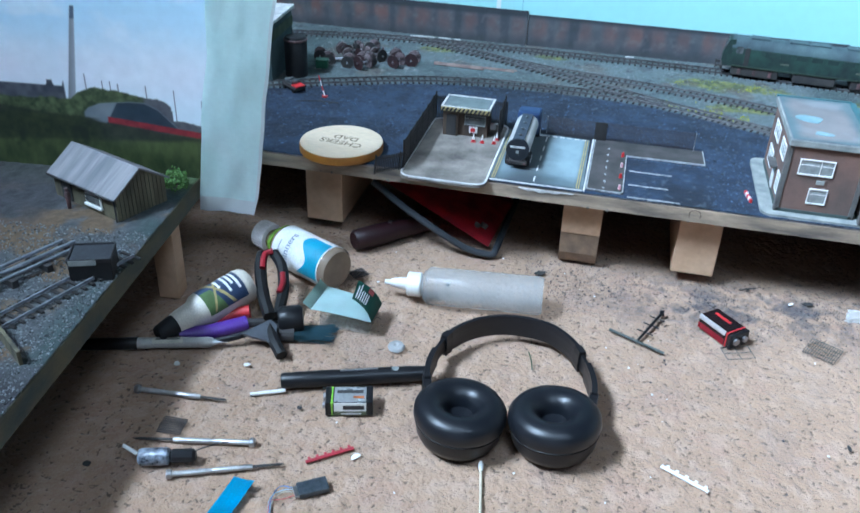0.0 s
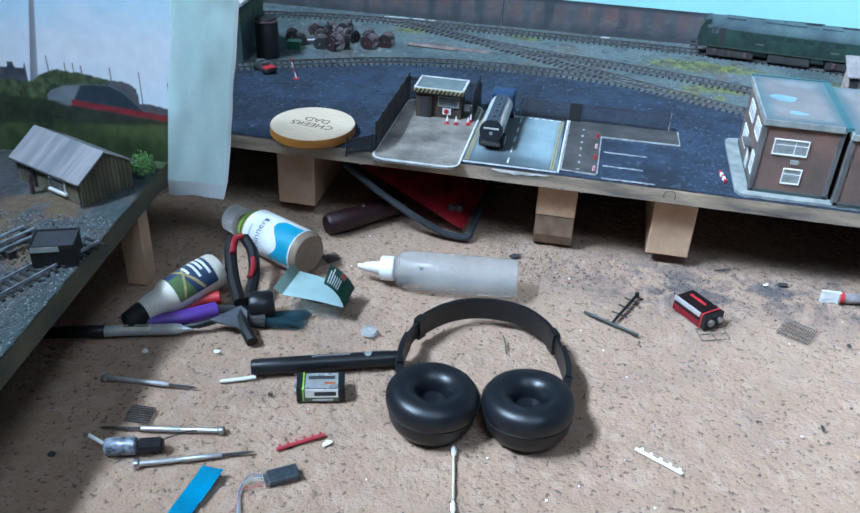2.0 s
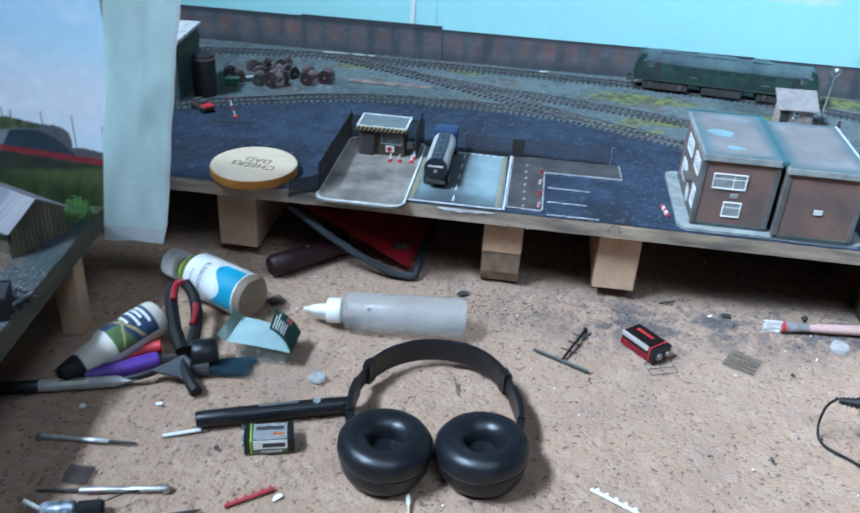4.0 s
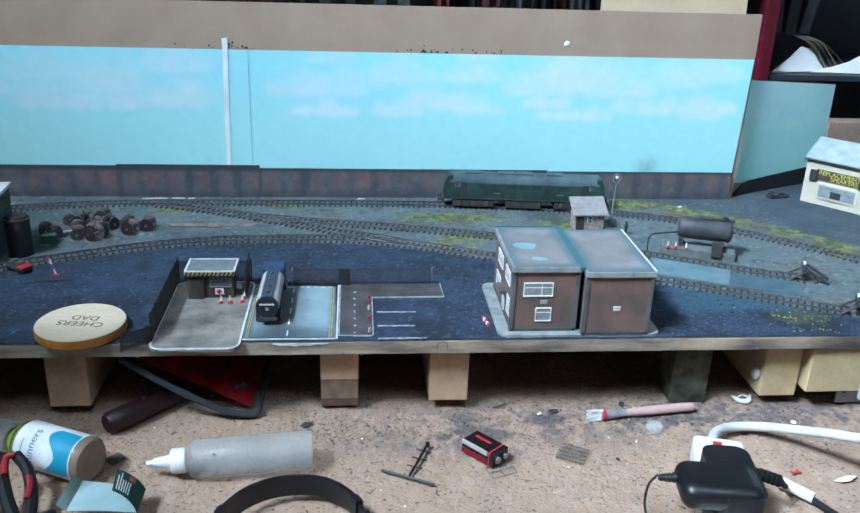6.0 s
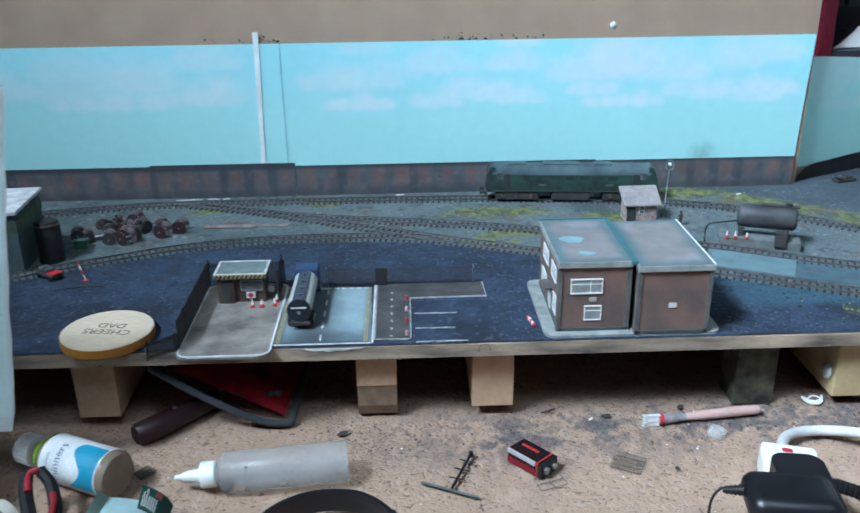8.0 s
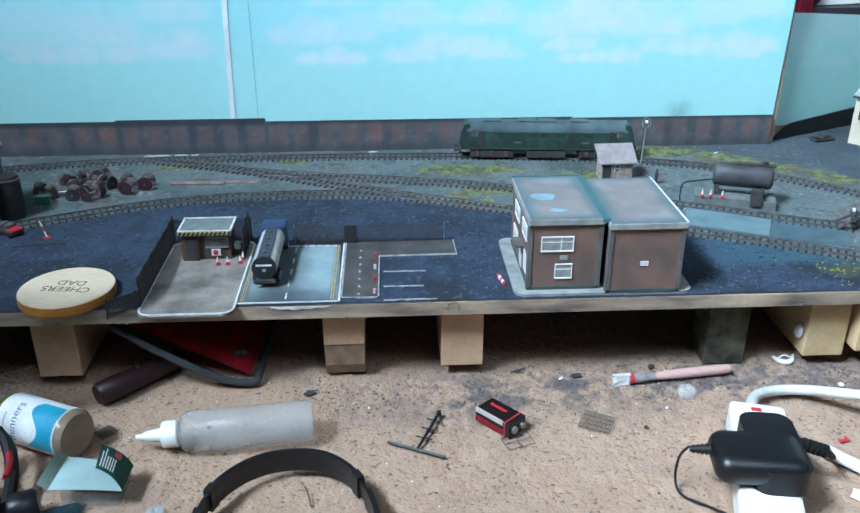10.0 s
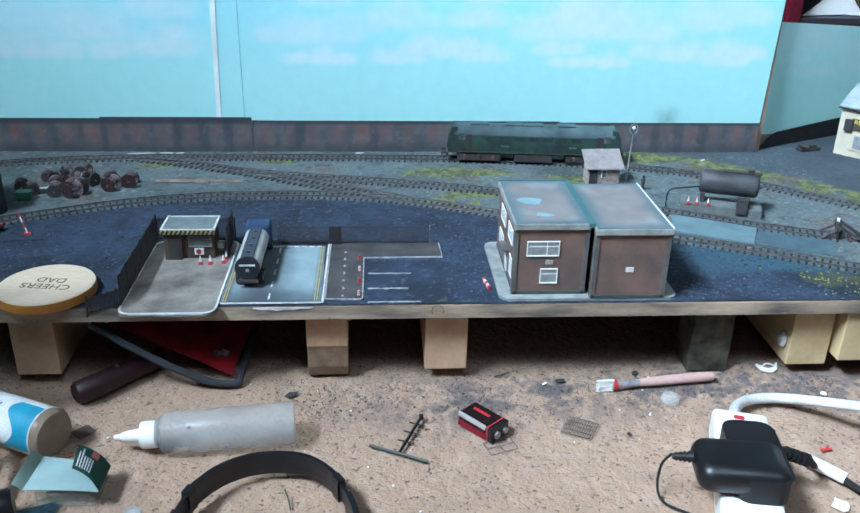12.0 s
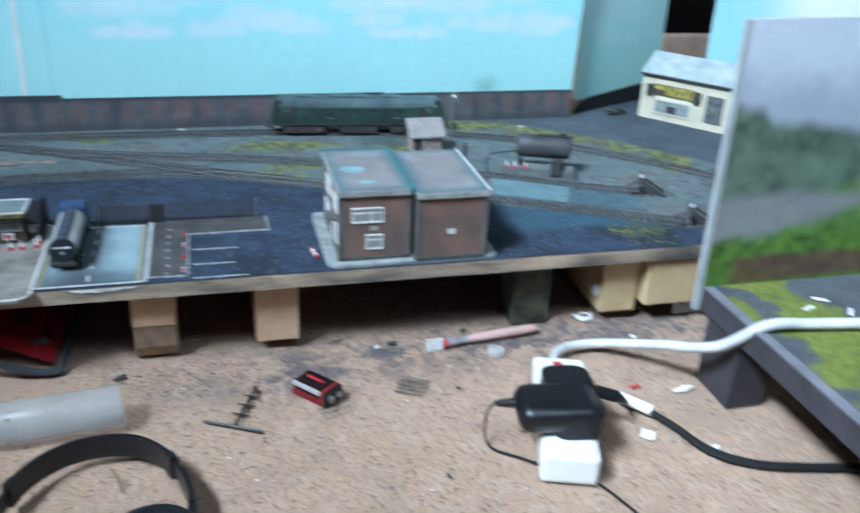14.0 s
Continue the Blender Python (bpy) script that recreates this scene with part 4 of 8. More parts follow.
part("roof_sheet", bbox(-0.2950, -0.2440, 0.1160, 0.1500, BZ + 0.0399, BZ + 0.0404), mat("roof_sheet_grey", (0.15, 0.19, 0.19), 0.7, scale=60), hut)
for x in (-0.2995, -0.2400):
    part("roof_edge", bbox(x - 0.0011, x + 0.0011, 0.1115, 0.1540, BZ + 0.0399, BZ + 0.0415), WHITE_LINE, hut)
for y in (0.1122, 0.1530):
    part("roof_edge", bbox(-0.2984, -0.2411, y - 0.0009, y + 0.0009, BZ + 0.0399, BZ + 0.0413), WHITE_LINE, hut)
part("hazard_band", bbox(-0.3005, -0.2390, 0.1095, 0.1116, BZ + 0.0355, BZ + 0.0405), YELLOW, hut, "yellow and black striped band")
for k in range(12):
    part("hazard_stripe", bbox(-0.0012, 0.0012, -0.0004, 0.0004, -0.0028, 0.0028, m=pose(-0.2975 + k * 0.0051, 0.1093, BZ + 0.038, 0, 30, 0)), SOOT, hut)
window(hut, -0.2580, BZ + 0.0238, 0.0265, 0.0135, y=0.1178, bars=0, glass=GLASS_D, edge=PALESTONE)
sign = part("notice", bbox(-0.2650, -0.2545, 0.1160, 0.1172, BZ + 0.0075, BZ + 0.0155), WHITE, hut, "white notice with a red disc")
part("notice_disc", rod(bmesh.new(), (-0.2600, 0.1161, BZ + 0.0115), (-0.2600, 0.1153, BZ + 0.0115), 0.0031, seg=16), RED, sign)
part("switch_box", bbox(-0.2395, -0.2325, 0.122, 0.128, BZ + 0.0125, BZ + 0.0200, bev=0.0006), PALESTONE, hut, "pale switch box")


def cone(x, y, z, s=1.0, tilt=0):
    c = thing("traffic_cone", "tiny red traffic cone with a white band", "traffic cone", x, y, z, 0, tilt, group="traffic cones")
    part("base", bbox(-0.0028 * s, 0.0028 * s, -0.0028 * s, 0.0028 * s, 0, 0.0009 * s), RED, c)
    part("cone_body", lathe(bmesh.new(), [(0.0009 * s, 0.0020 * s), (0.0035 * s, 0.0015 * s)], (0, 0, 0), (0, 0, 1), 10), RED, c)
    part("band", lathe(bmesh.new(), [(0.0035 * s, 0.0016 * s), (0.0085 * s, 0.0008 * s), (0.0105 * s, 0.0004 * s)], (0, 0, 0), (0, 0, 1), 10), WHITE, c)


for x, y in ((-0.2560, 0.1015), (-0.2450, 0.1020), (-0.2305, 0.1045), (-0.2290, 0.1150)):
    cone(x, y, BZ + 0.0022)

# ---- road piece and the tanker ----
road = thing("road_panel", "grey tarmac road panel with yellow and white lines", "model road")
part("tarmac", prism(bmesh.new(), [(-0.2195, 0.0055), (-0.1130, 0.0045), (-0.1160, 0.152), (-0.2205, 0.160)], BZ - 0.001, BZ + 0.0016), TARMAC, road)


def road_paint(x, y):
    """Dark tarmac plus the tanker's painted shadow along its lane, pale and dusty beside."""
    n = fbm(x, y, 0.02, 800, 4)
    c = mix((0.20, 0.29, 0.32), (0.30, 0.40, 0.43), n)
    c = mix(c, (0.050, 0.056, 0.062), 0.85 * np.exp(-(((x + 0.178 + 0.012 * (n - 0.5)) / 0.026) ** 2)))
    edge = np.maximum(step(0.010, 0.0, y - 0.006), step(-0.125, -0.118, x))
    c = mix(c, (0.05, 0.07, 0.085), 0.7 * np.maximum(edge, step(-0.208, -0.214, x)))
    return mix(c, (0.04, 0.055, 0.065), 0.6 * step(0.045, 0.015, y + 0.02 * (n - 0.5)))


surf = sheet("road_surface", -0.2185, -0.1165, 60, 0.0062, 0.1515, 80, None, road_paint, mat("road_print", (1, 1, 1), 0.7, scale=60, fine=900, bump=0.2, attr=0.85), Matrix.Translation((0, 0, BZ + 0.00164)))
surf.parent = road
for x in (-0.2165, -0.2140, -0.1205, -0.1180):
    part("yellow_line", bbox(x - 0.0006, x + 0.0006, 0.008, 0.150, BZ + 0.0015, BZ + 0.0020), YELLOW, road)
for k in range(5):
    part("centre_dash", bbox(-0.1700, -0.1682, 0.012 + k * 0.030, 0.026 + k * 0.030, BZ + 0.0015, BZ + 0.0020), WHITE_LINE, road)
part("front_edge", bbox(-0.2190, -0.1135, 0.0042, 0.0056, BZ + 0.0006, BZ + 0.0019), WHITE_LINE, road)
for k in range(7):
    part("stop_line", bbox(-0.1810 + k * 0.0092, -0.1752 + k * 0.0092 + (0.004 if k == 0 else 0), 0.1490, 0.1515, BZ + 0.0015, BZ + 0.0020), WHITE_LINE, road)
part("kerb", bbox(-0.1128, -0.1108, 0.0045, 0.155, BZ - 0.001, BZ + 0.0030, bev=0.0004), WHITE_LINE, road, "worn white kerb")
smear = [(-0.184 + 0.0033 * k, BZ - 0.0014) for k in range(20)] + [(-0.184 + 0.0033 * k, BZ - 0.0050 + 0.0006 * math.sin(k * 1.3 + 1) + 0.0030 * (abs(k - 8) / 11) ** 1.5) for k in range(19, -1, -1)]
part("spilt_plaster", prism(bmesh.new(), smear, 0.0002, 0.0009, UP), WHITE_LINE, road, "smear of white plaster on the board edge")

lorry = thing("tanker_lorry", "grubby silver tanker lorry with a blue cab on the road panel", "lorry", -0.1935, 0.100, BZ + 0.0018, 0)
for s in (-1, 1):
    for yy in (-0.048, -0.036, 0.044):
        w = part("wheel", lathe(bmesh.new(), [(-0.0030, 0.0055), (-0.0020, 0.0065), (0.0020, 0.0065), (0.0030, 0.0055)], (s * 0.0115, yy, 0.0065), (1, 0, 0), 16), RUBBER, lorry)
        part("hub", rod(bmesh.new(), (s * 0.0143, yy, 0.0065), (s * 0.0150, yy, 0.0065), 0.0028, seg=10), STEEL, w)
part("chassis", bbox(-0.0095, 0.0095, -0.060, 0.058, 0.0065, 0.0105, bev=0.0005), SOOT, lorry)
prof = [(0, 0.0), (0.0012, 0.0110), (0.0040, 0.0128), (0.084, 0.0128), (0.0865, 0.0105), (0.0872, 0.0)]
bm = lathe(bmesh.new(), prof, (0, -0.060, 0.0235), (0, 1, 0), 28)
bmesh.ops.scale(bm, vec=(1.08, 1, 1), verts=bm.verts)
part("tank", bm, SILVER, lorry, "dirty silver elliptical tank", smooth=True)
part("tank_end", rod(bmesh.new(), (0, -0.0606, 0.0235), (0, -0.0570, 0.0235), 0.0134, seg=28), mat("dark_blue_end", (0.010, 0.014, 0.022), 0.7), lorry, "dark blue rear end panel")
part("lettering_bar", bbox(-0.0085, 0.0085, -0.0612, -0.0605, 0.0262, 0.0282), WHITE_LINE, lorry)
part("plate", bbox(-0.0018, 0.0018, -0.0612, -0.0605, 0.0195, 0.0230), PALESTONE, lorry)
part("walkway", bbox(-0.0066, 0.0066, -0.0585, 0.024, 0.0345, 0.0366, bev=0.0003), mat("walkway_blue", (0.040, 0.056, 0.078), 0.7, scale=80), lorry, "blue-grey walkway along the top")
for k in range(4):
    part("hatch", rod(bmesh.new(), (0.0008, -0.046 + k * 0.019, 0.0364), (0.0008, -0.046 + k * 0.019, 0.0374), 0.0021, seg=12), SOOT, lorry)
    part("hatch_lid", bbox(-0.0020, 0.0026, -0.0440 + k * 0.019, -0.0434 + k * 0.019, 0.0364, 0.0372), STEEL, lorry)
cab = part("cab", bbox(-0.0140, 0.0140, 0.030, 0.056, 0.0070, 0.0350, bev=0.0025), BLUE, lorry, "dark blue cab")
part("windscreen", bbox(-0.0115, 0.0115, 0.0558, 0.0566, 0.0215, 0.0315), GLASS_D, cab)
part("rear_bumper", bbox(-0.0120, 0.0120, -0.0630, -0.0605, 0.0065, 0.0105, bev=0.0004), SOOT, lorry)
for s in (-1, 1):
    part("tail_light", bbox(s * 0.0095 - 0.0014, s * 0.0095 + 0.0014, -0.0637, -0.0628, 0.0070, 0.0095), RUST, lorry)

# ---- dark parking panel and its low fence ----
def ragged_line(x0, x1, y):
    """A hand-painted line with an uneven edge."""
    jag = random.Random(int(y * 10000))
    xs = [x0 + (x1 - x0) * k / 26 for k in range(27)]
    return prism(bmesh.new(), [(x, y - jag.uniform(0.0004, 0.0013)) for x in xs] + [(x, y + jag.uniform(0.0004, 0.0013)) for x in reversed(xs)], BZ - 0.001, BZ + 0.0016)


park = thing("parking_panel", "dark tarmac footway panel bordered by a pale kerb", "model road")
part("tarmac", prism(bmesh.new(), [(-0.1100, 0.0095), (-0.0690, 0.0095), (-0.0690, 0.1165), (0.0240, 0.1175), (0.0225, 0.1590), (-0.1100, 0.1590)], BZ - 0.001, BZ + 0.0020), DARKTAR, park)
line = [Vector((x, y, BZ + 0.0020)) for x, y in [(-0.1095, 0.158), (-0.1095, 0.0125), (-0.1080, 0.0105), (-0.0715, 0.0100), (-0.0695, 0.0120), (-0.0690, 0.1165), (0.0235, 0.1178), (0.0220, 0.1588)]]
part("kerb", sweep(bmesh.new(), line, [(-0.0008, -0.001), (0.0008, -0.001), (0.0008, 0.0007), (-0.0008, 0.0007)]), WORNKERB, park, "thin pale kerb round the panel")
for k in range(7):
    ragged = [(-0.0910 + 0.0013 * math.cos(a) * (1 + 0.5 * math.sin(3 * a + k * 2.1)), 0.018 + k * 0.019 + (0.0022 + 0.0012 * (k % 2)) * math.sin(a) * (1 + 0.4 * math.cos(2 * a + k))) for a in np.linspace(0, 2 * math.pi, 13)[:-1]]
    part("white_mark", prism(bmesh.new(), ragged, BZ + 0.0019, BZ + 0.0023), WORNKERB, park)
PINKISH = mat("pink_plastic", (0.62, 0.22, 0.26), 0.5, col2=(0.72, 0.55, 0.55), scale=300, bump=0.05)
for k in range(4):
    part("bollard", rod(bmesh.new(), (-0.0735, 0.020 + k * 0.031, BZ + 0.0018), (-0.0735, 0.020 + k * 0.031, BZ + 0.0072), 0.0019, 0.0014, seg=8), RED if k % 2 else PINKISH, park, "tiny bollard")
WIRE = mat("rusty_mesh", (0.060, 0.046, 0.050), 0.7, col2=(0.030, 0.026, 0.030), scale=80, fine=900, bump=0.2)
low_fence = thing("low_fence", "low fine brown wire mesh fence behind the parking panel", "fence", -0.1720, 0.1590, BZ + 0.0005)
upright = bpy.data.meshes.new("wire")
bm = bbox(-0.00022, 0.00022, -0.0002, 0.0002, 0.0, 0.0240)
bm.to_mesh(upright)
bm.free()
upright.materials.append(WIRE)
for k in range(123):
    ob = new("wire", upright)
    ob.parent = low_fence
    ob.location = (k * 0.0015, 0, 0)
for k in range(9):
    part("cross_wire", bbox(0, 0.183, -0.0002, 0.0002, 0.0012 + k * 0.0028, 0.00156 + k * 0.0028), WIRE, low_fence)
for x in (0.0, 0.183):
    part("post", rod(bmesh.new(), (x, 0.0005, 0), (x, 0.0005, 0.0250), 0.0006, seg=6), WORNKERB, low_fence, "pale end post")
part_ = part("gate_panel", bbox(-0.1115, -0.0965, 0.1560, 0.1576, BZ, BZ + 0.0255, bev=0.0003), FENCE)
tagged(part_, "small dark solid gate in the low fence", "gate")
for k, (x1, yy) in enumerate(((-0.0155, 0.0750), (-0.0195, 0.0370), (-0.0068, 0.0048))):
    tagged(part("bay_line", ragged_line(-0.0640, x1, yy), WORNKERB), "hand-painted white parking bay line on cinders", "road marking", "parking bay lines")

# ---- platelayers hut, lamp post ----
hut2 = thing("platelayers_hut", "small brick hut with a grey sloping roof", "model hut", 0.2800, 0.386, BZ, 2)
HUTBRICK = mat("pale_hut_brick", (0.24, 0.15, 0.13), 0.85, col2=(0.40, 0.33, 0.30), scale=180, fine=1300, bump=0.4)
part("wall", bbox(-0.0235, 0.0235, -0.013, 0.013, 0, 0.030), HUTBRICK, hut2)
bm = bmesh.new()
prism(bm, [(-0.018, 0.0275), (0.016, 0.0470), (0.018, 0.0455), (-0.0185, 0.0255)], -0.0285, 0.0285, Matrix(((0, 0, 1, 0), (1, 0, 0, 0), (0, 1, 0, 0), (0, 0, 0, 1))))
part("roof", bm, mat("slate_roof", (0.31, 0.275, 0.265), 0.75, col2=(0.22, 0.20, 0.20), scale=90, bump=0.2), hut2, "grey weathered slate roof")
part("gable", prism(bmesh.new(), [(-0.013, 0.029), (0.013, 0.029), (0.013, 0.0435)], -0.0235, 0.0235, Matrix(((0, 0, 1, 0), (1, 0, 0, 0), (0, 1, 0, 0), (0, 0, 0, 1)))), HUTBRICK, hut2)
part("window", bbox(-0.0040, 0.0040, -0.0142, -0.0128, 0.012, 0.024), WHITE, hut2, "white framed window")
for z in (0.0130, 0.0185):
    part("pane", bbox(-0.0030, 0.0030, -0.0147, -0.0138, z, z + 0.0045), GLASS_D, hut2)
part("door", bbox(-0.0215, -0.0100, -0.0150, -0.0128, 0.0, 0.022), SOOT, hut2, "dark door")

post = thing("yard_lamp", "tall slim grey model yard lamp", "lamp post", 0.3190, 0.388, BZ, 0, 0, 2)
part("column", rod(bmesh.new(), (0, 0, 0), (0, 0, 0.073), 0.0013, 0.0008, seg=8), PALESTONE, post)
ring = [Vector((0.0060 * math.sin(t), 0, 0.0815 - 0.0075 * math.cos(t))) for t in np.linspace(0.35, 2 * math.pi - 0.35, 16)]
part("bracket", tube(bmesh.new(), ring, 0.0007, 6), PALESTONE, post, "looped bracket")
bm = bmesh.new()
bmesh.ops.create_uvsphere(bm, u_segments=10, v_segments=8, radius=0.0026, matrix=pose(0, 0, 0.083))
part("globe", bm, WHITE, post, "white lamp globe", smooth=True)

# ---- fuel tank on its plinth ----
fuel = thing("fuel_tank", "sooty black cylindrical fuel tank on a concrete plinth", "fuel tank", 0.4200, 0.266, BZ, -20)
part("plinth", bbox(-0.056, 0.050, -0.018, 0.018, -0.001, 0.0130, bev=0.0008), mat("plinth_grey", (0.15, 0.165, 0.16), 0.85, col2=(0.09, 0.105, 0.105), scale=60, fine=900), fuel, "grey concrete plinth")
prof = [(-0.0385, 0.0), (-0.0385, 0.0125), (-0.0365, 0.0155), (-0.0335, 0.0168), (0.0335, 0.0168), (0.0365, 0.0155), (0.0385, 0.0125), (0.0385, 0.0)]
part("drum", lathe(bmesh.new(), prof, (0.004, 0.008, 0.0390), (1, 0, 0), 28), TANK, fuel, "dusty black riveted drum", smooth=True)
for x in (-0.028, 0.030):
    part("cradle", bbox(x - 0.003, x + 0.003, -0.007, 0.022, 0.0125, 0.0265, bev=0.0004), SOOT, fuel)
part("catwalk", bbox(-0.006, 0.044, 0.002, 0.012, 0.0552, 0.0570), SOOT, fuel)
part("hatch", rod(bmesh.new(), (0.030, 0.008, 0.0565), (0.030, 0.008, 0.0605), 0.0040, seg=12), SOOT, fuel)
part("pump_box", bbox(0.016, 0.031, -0.0215, -0.0090, 0.006, 0.0270, bev=0.0010), SOOT, fuel, "black pump cabinet")
hose = glide([(-0.033, -0.004, 0.034), (-0.054, -0.008, 0.031), (-0.072, -0.010, 0.026), (-0.075, -0.010, 0.010), (-0.074, -0.010, 0.0)], 5)
part("hose", tube(bmesh.new(), hose, 0.0010, 6), RUBBER, fuel, "thin black filler hose")
for x in (0.3705, 0.3810, 0.3955):
    cone(x, 0.2650 - (x - 0.37) * 0.30, BZ + 0.0125, 0.95)
platform = thing("inspection_slab", "long pale turquoise-grey concrete slab between the sidings", "model platform")
part("slab", prism(bmesh.new(), [(0.3290, 0.1920), (0.4180, 0.1510), (0.4450, 0.2060), (0.3440, 0.2500)], BZ - 0.001, BZ + 0.0024), mat("blue_grey_slab", (0.12, 0.20, 0.22), 0.8, col2=(0.09, 0.15, 0.17), scale=40, fine=900, bump=0.2), platform)
part("slab", prism(bmesh.new(), [(0.4195, 0.1505), (0.5050, 0.1130), (0.5250, 0.1600), (0.4465, 0.2052)], BZ - 0.001, BZ + 0.0016), mat("dark_blue_slab", (0.06, 0.11, 0.13), 0.8, col2=(0.045, 0.08, 0.10), scale=40, fine=900, bump=0.3), platform)


def figure(x, y, z, col, rz=0, s=1.0):
    """A tiny plain model figure: one simple mesh."""
    bm = lathe(bmesh.new(), [(0, 0.0022 * s), (0.009 * s, 0.0024 * s), (0.0165 * s, 0.0032 * s), (0.0185 * s, 0.0020 * s), (0.0192 * s, 0.0012 * s)], (0, 0, 0), (0, 0, 1), 10)
    bmesh.ops.create_icosphere(bm, subdivisions=2, radius=0.0021 * s, matrix=pose(0, 0, 0.0212 * s))
    ob = part("model_figure", bm, col, smooth=True)
    ob.matrix_world = pose(x, y, z, 0, 0, rz)
    return tagged(ob, "tiny painted model figure, plain and dark", "figurine", "model figures")


figure(0.3330, 0.350, BZ, SOOT)
figure(-0.5020, 0.392, BZ, SOOT)

# ---- scrap wheelsets, planks, clutter near the far corner ----
rng = random.Random(11)


TYRE = mat("worn_tyre", (0.27, 0.21, 0.215), 0.45, 0.2, col2=(0.035, 0.024, 0.026), scale=160)
WHEELRED = mat("wheel_brown", (0.048, 0.016, 0.018), 0.6, col2=(0.012, 0.008, 0.010), scale=140, fine=900, bump=0.3)


def wheelset(x, y, rz, tilt, r, dark):
    w = thing("wheelset", "rusty scrap wagon wheelset lying on the ballast", "wheelset", x, y, BZ + r * 0.95, rz, tilt, group="scrap wheelsets")
    part("axle", rod(bmesh.new(), (-0.013, 0, 0), (0.013, 0, 0), 0.0014, seg=8), STEEL, w)
    for s in (-1, 1):
        prof = [(-0.0016, 0.0), (-0.0016, 0.0020), (0.0002, 0.0028), (0.0003, r * 0.66), (-0.0012, r * 0.74), (-0.0012, r * 0.9), (-0.0010, r), (0.0006, r * 1.06), (0.0012, r), (0.0012, 0.0)]
        part("wheel", lathe(bmesh.new(), [(a * s, b) for a, b in prof], (s * 0.0095, 0, 0), (1, 0, 0), 22), SOOT if dark else WHEELRED, w, smooth=True)
        part("tyre", lathe(bmesh.new(), [(-0.0013 * s, r * 0.82), (-0.0017 * s, r * 0.86), (-0.0017 * s, r * 0.96), (-0.0008 * s, r * 1.01), (0.0004 * s, r * 1.02)], (s * 0.0095, 0, 0), (1, 0, 0), 22), TYRE, w, smooth=True)


for x, y, rz, r, dk in ((-0.547, 0.353, 30, 0.0088, 1), (-0.529, 0.341, 35, 0.0082, 1), (-0.503, 0.362, 40, 0.0088, 1), (-0.484, 0.378, -20, 0.0090, 0), (-0.466, 0.352, 35, 0.0090, 1), (-0.505, 0.408, 15, 0.0082, 1), (-0.512, 0.346, -55, 0.0075, 0), (-0.518, 0.385, 55, 0.0095, 0), (-0.500, 0.392, -40, 0.0088, 0), (-0.495, 0.335, 20, 0.0092, 1),
                        (-0.480, 0.352, 10, 0.0088, 0), (-0.470, 0.331, -25, 0.0105, 0), (-0.481, 0.414, 8, 0.0095, 1), (-0.461, 0.376, 70, 0.0098, 1), (-0.447, 0.392, -60, 0.0092, 0), (-0.432, 0.379, 30, 0.0095, 0), (-0.425, 0.357, -6, 0.0102, 0), (-0.404, 0.373, 12, 0.0102, 0)):
    wheelset(x, y, rz + 78, rng.uniform(-12, 12), r, dk)
PLANK = mat("pale_plank", (0.24, 0.17, 0.145), 0.8, col2=(0.13, 0.09, 0.08), scale=80)
for x0, y0, x1, y1, w in ((-0.3730, 0.3860, -0.2950, 0.3835, 0.0034), (-0.3080, 0.3905, -0.2480, 0.3870, 0.0022), (-0.2950, 0.3950, -0.2450, 0.3960, 0.0014)):
    tagged(part("plank", rod(bmesh.new(), (x0, y0, BZ + w * 0.6), (x1, y1, BZ + w * 0.6), w, seg=4), PLANK), "weathered pale plank lying on the ballast", "plank", "loose planks")

lh = thing("corner_building", "tall teal-grey model building with a white roof edge", "model building", -0.5740, 0.228, BZ, 4)
part("wall", bbox(-0.10, 0.0, 0.0, 0.10, 0, 0.082), mat("teal_render", (0.055, 0.085, 0.09), 0.8, col2=(0.03, 0.055, 0.06), scale=30, bump=0.2), lh)
part("upper_band", bbox(-0.10, 0.0012, -0.0012, 0.10, 0.058, 0.072), mat("olive_band", (0.06, 0.085, 0.05), 0.8, scale=60), lh)
part("roof", bbox(-0.104, 0.004, -0.004, 0.104, 0.082, 0.087, bev=0.0008), WHITE_LINE, lh, "white painted roof edge")
drum = thing("water_drum", "upright sooty black drum beside the building", "drum", -0.5540, 0.272, BZ)
part("shell", lathe(bmesh.new(), [(0, 0.0), (0, 0.0165), (0.0545, 0.0165), (0.058, 0.014), (0.0585, 0.0)], (0, 0, 0), (0, 0, 1), 24), mat("drum_black", (0.010, 0.011, 0.013), 0.75, scale=60), drum, smooth=True)
part("rim", lathe(bmesh.new(), [(0.052, 0.0164), (0.0525, 0.0175), (0.0545, 0.0175), (0.055, 0.0164)], (0, 0, 0), (0, 0, 1), 24), RUST, drum)
skip = thing("green_skip", "small dark green skip beside the siding", "skip", -0.5300, 0.315, BZ, 10)
part("tub", bbox(-0.009, 0.009, -0.006, 0.006, 0.0005, 0.0125, bev=0.0012), mat("skip_green", (0.015, 0.10, 0.055), 0.6, scale=90), skip)
part("rim", bbox(-0.0098, 0.0098, -0.0068, 0.0068, 0.0120, 0.0138, bev=0.0006), mat("skip_rim", (0.02, 0.07, 0.045), 0.6), skip)
car = thing("toy_car", "small dark car with a red bonnet on the cinders", "model car", -0.5360, 0.212, BZ, -35)
part("body", bbox(-0.018, 0.018, -0.008, 0.008, 0.003, 0.0095, bev=0.002), SOOT, car)
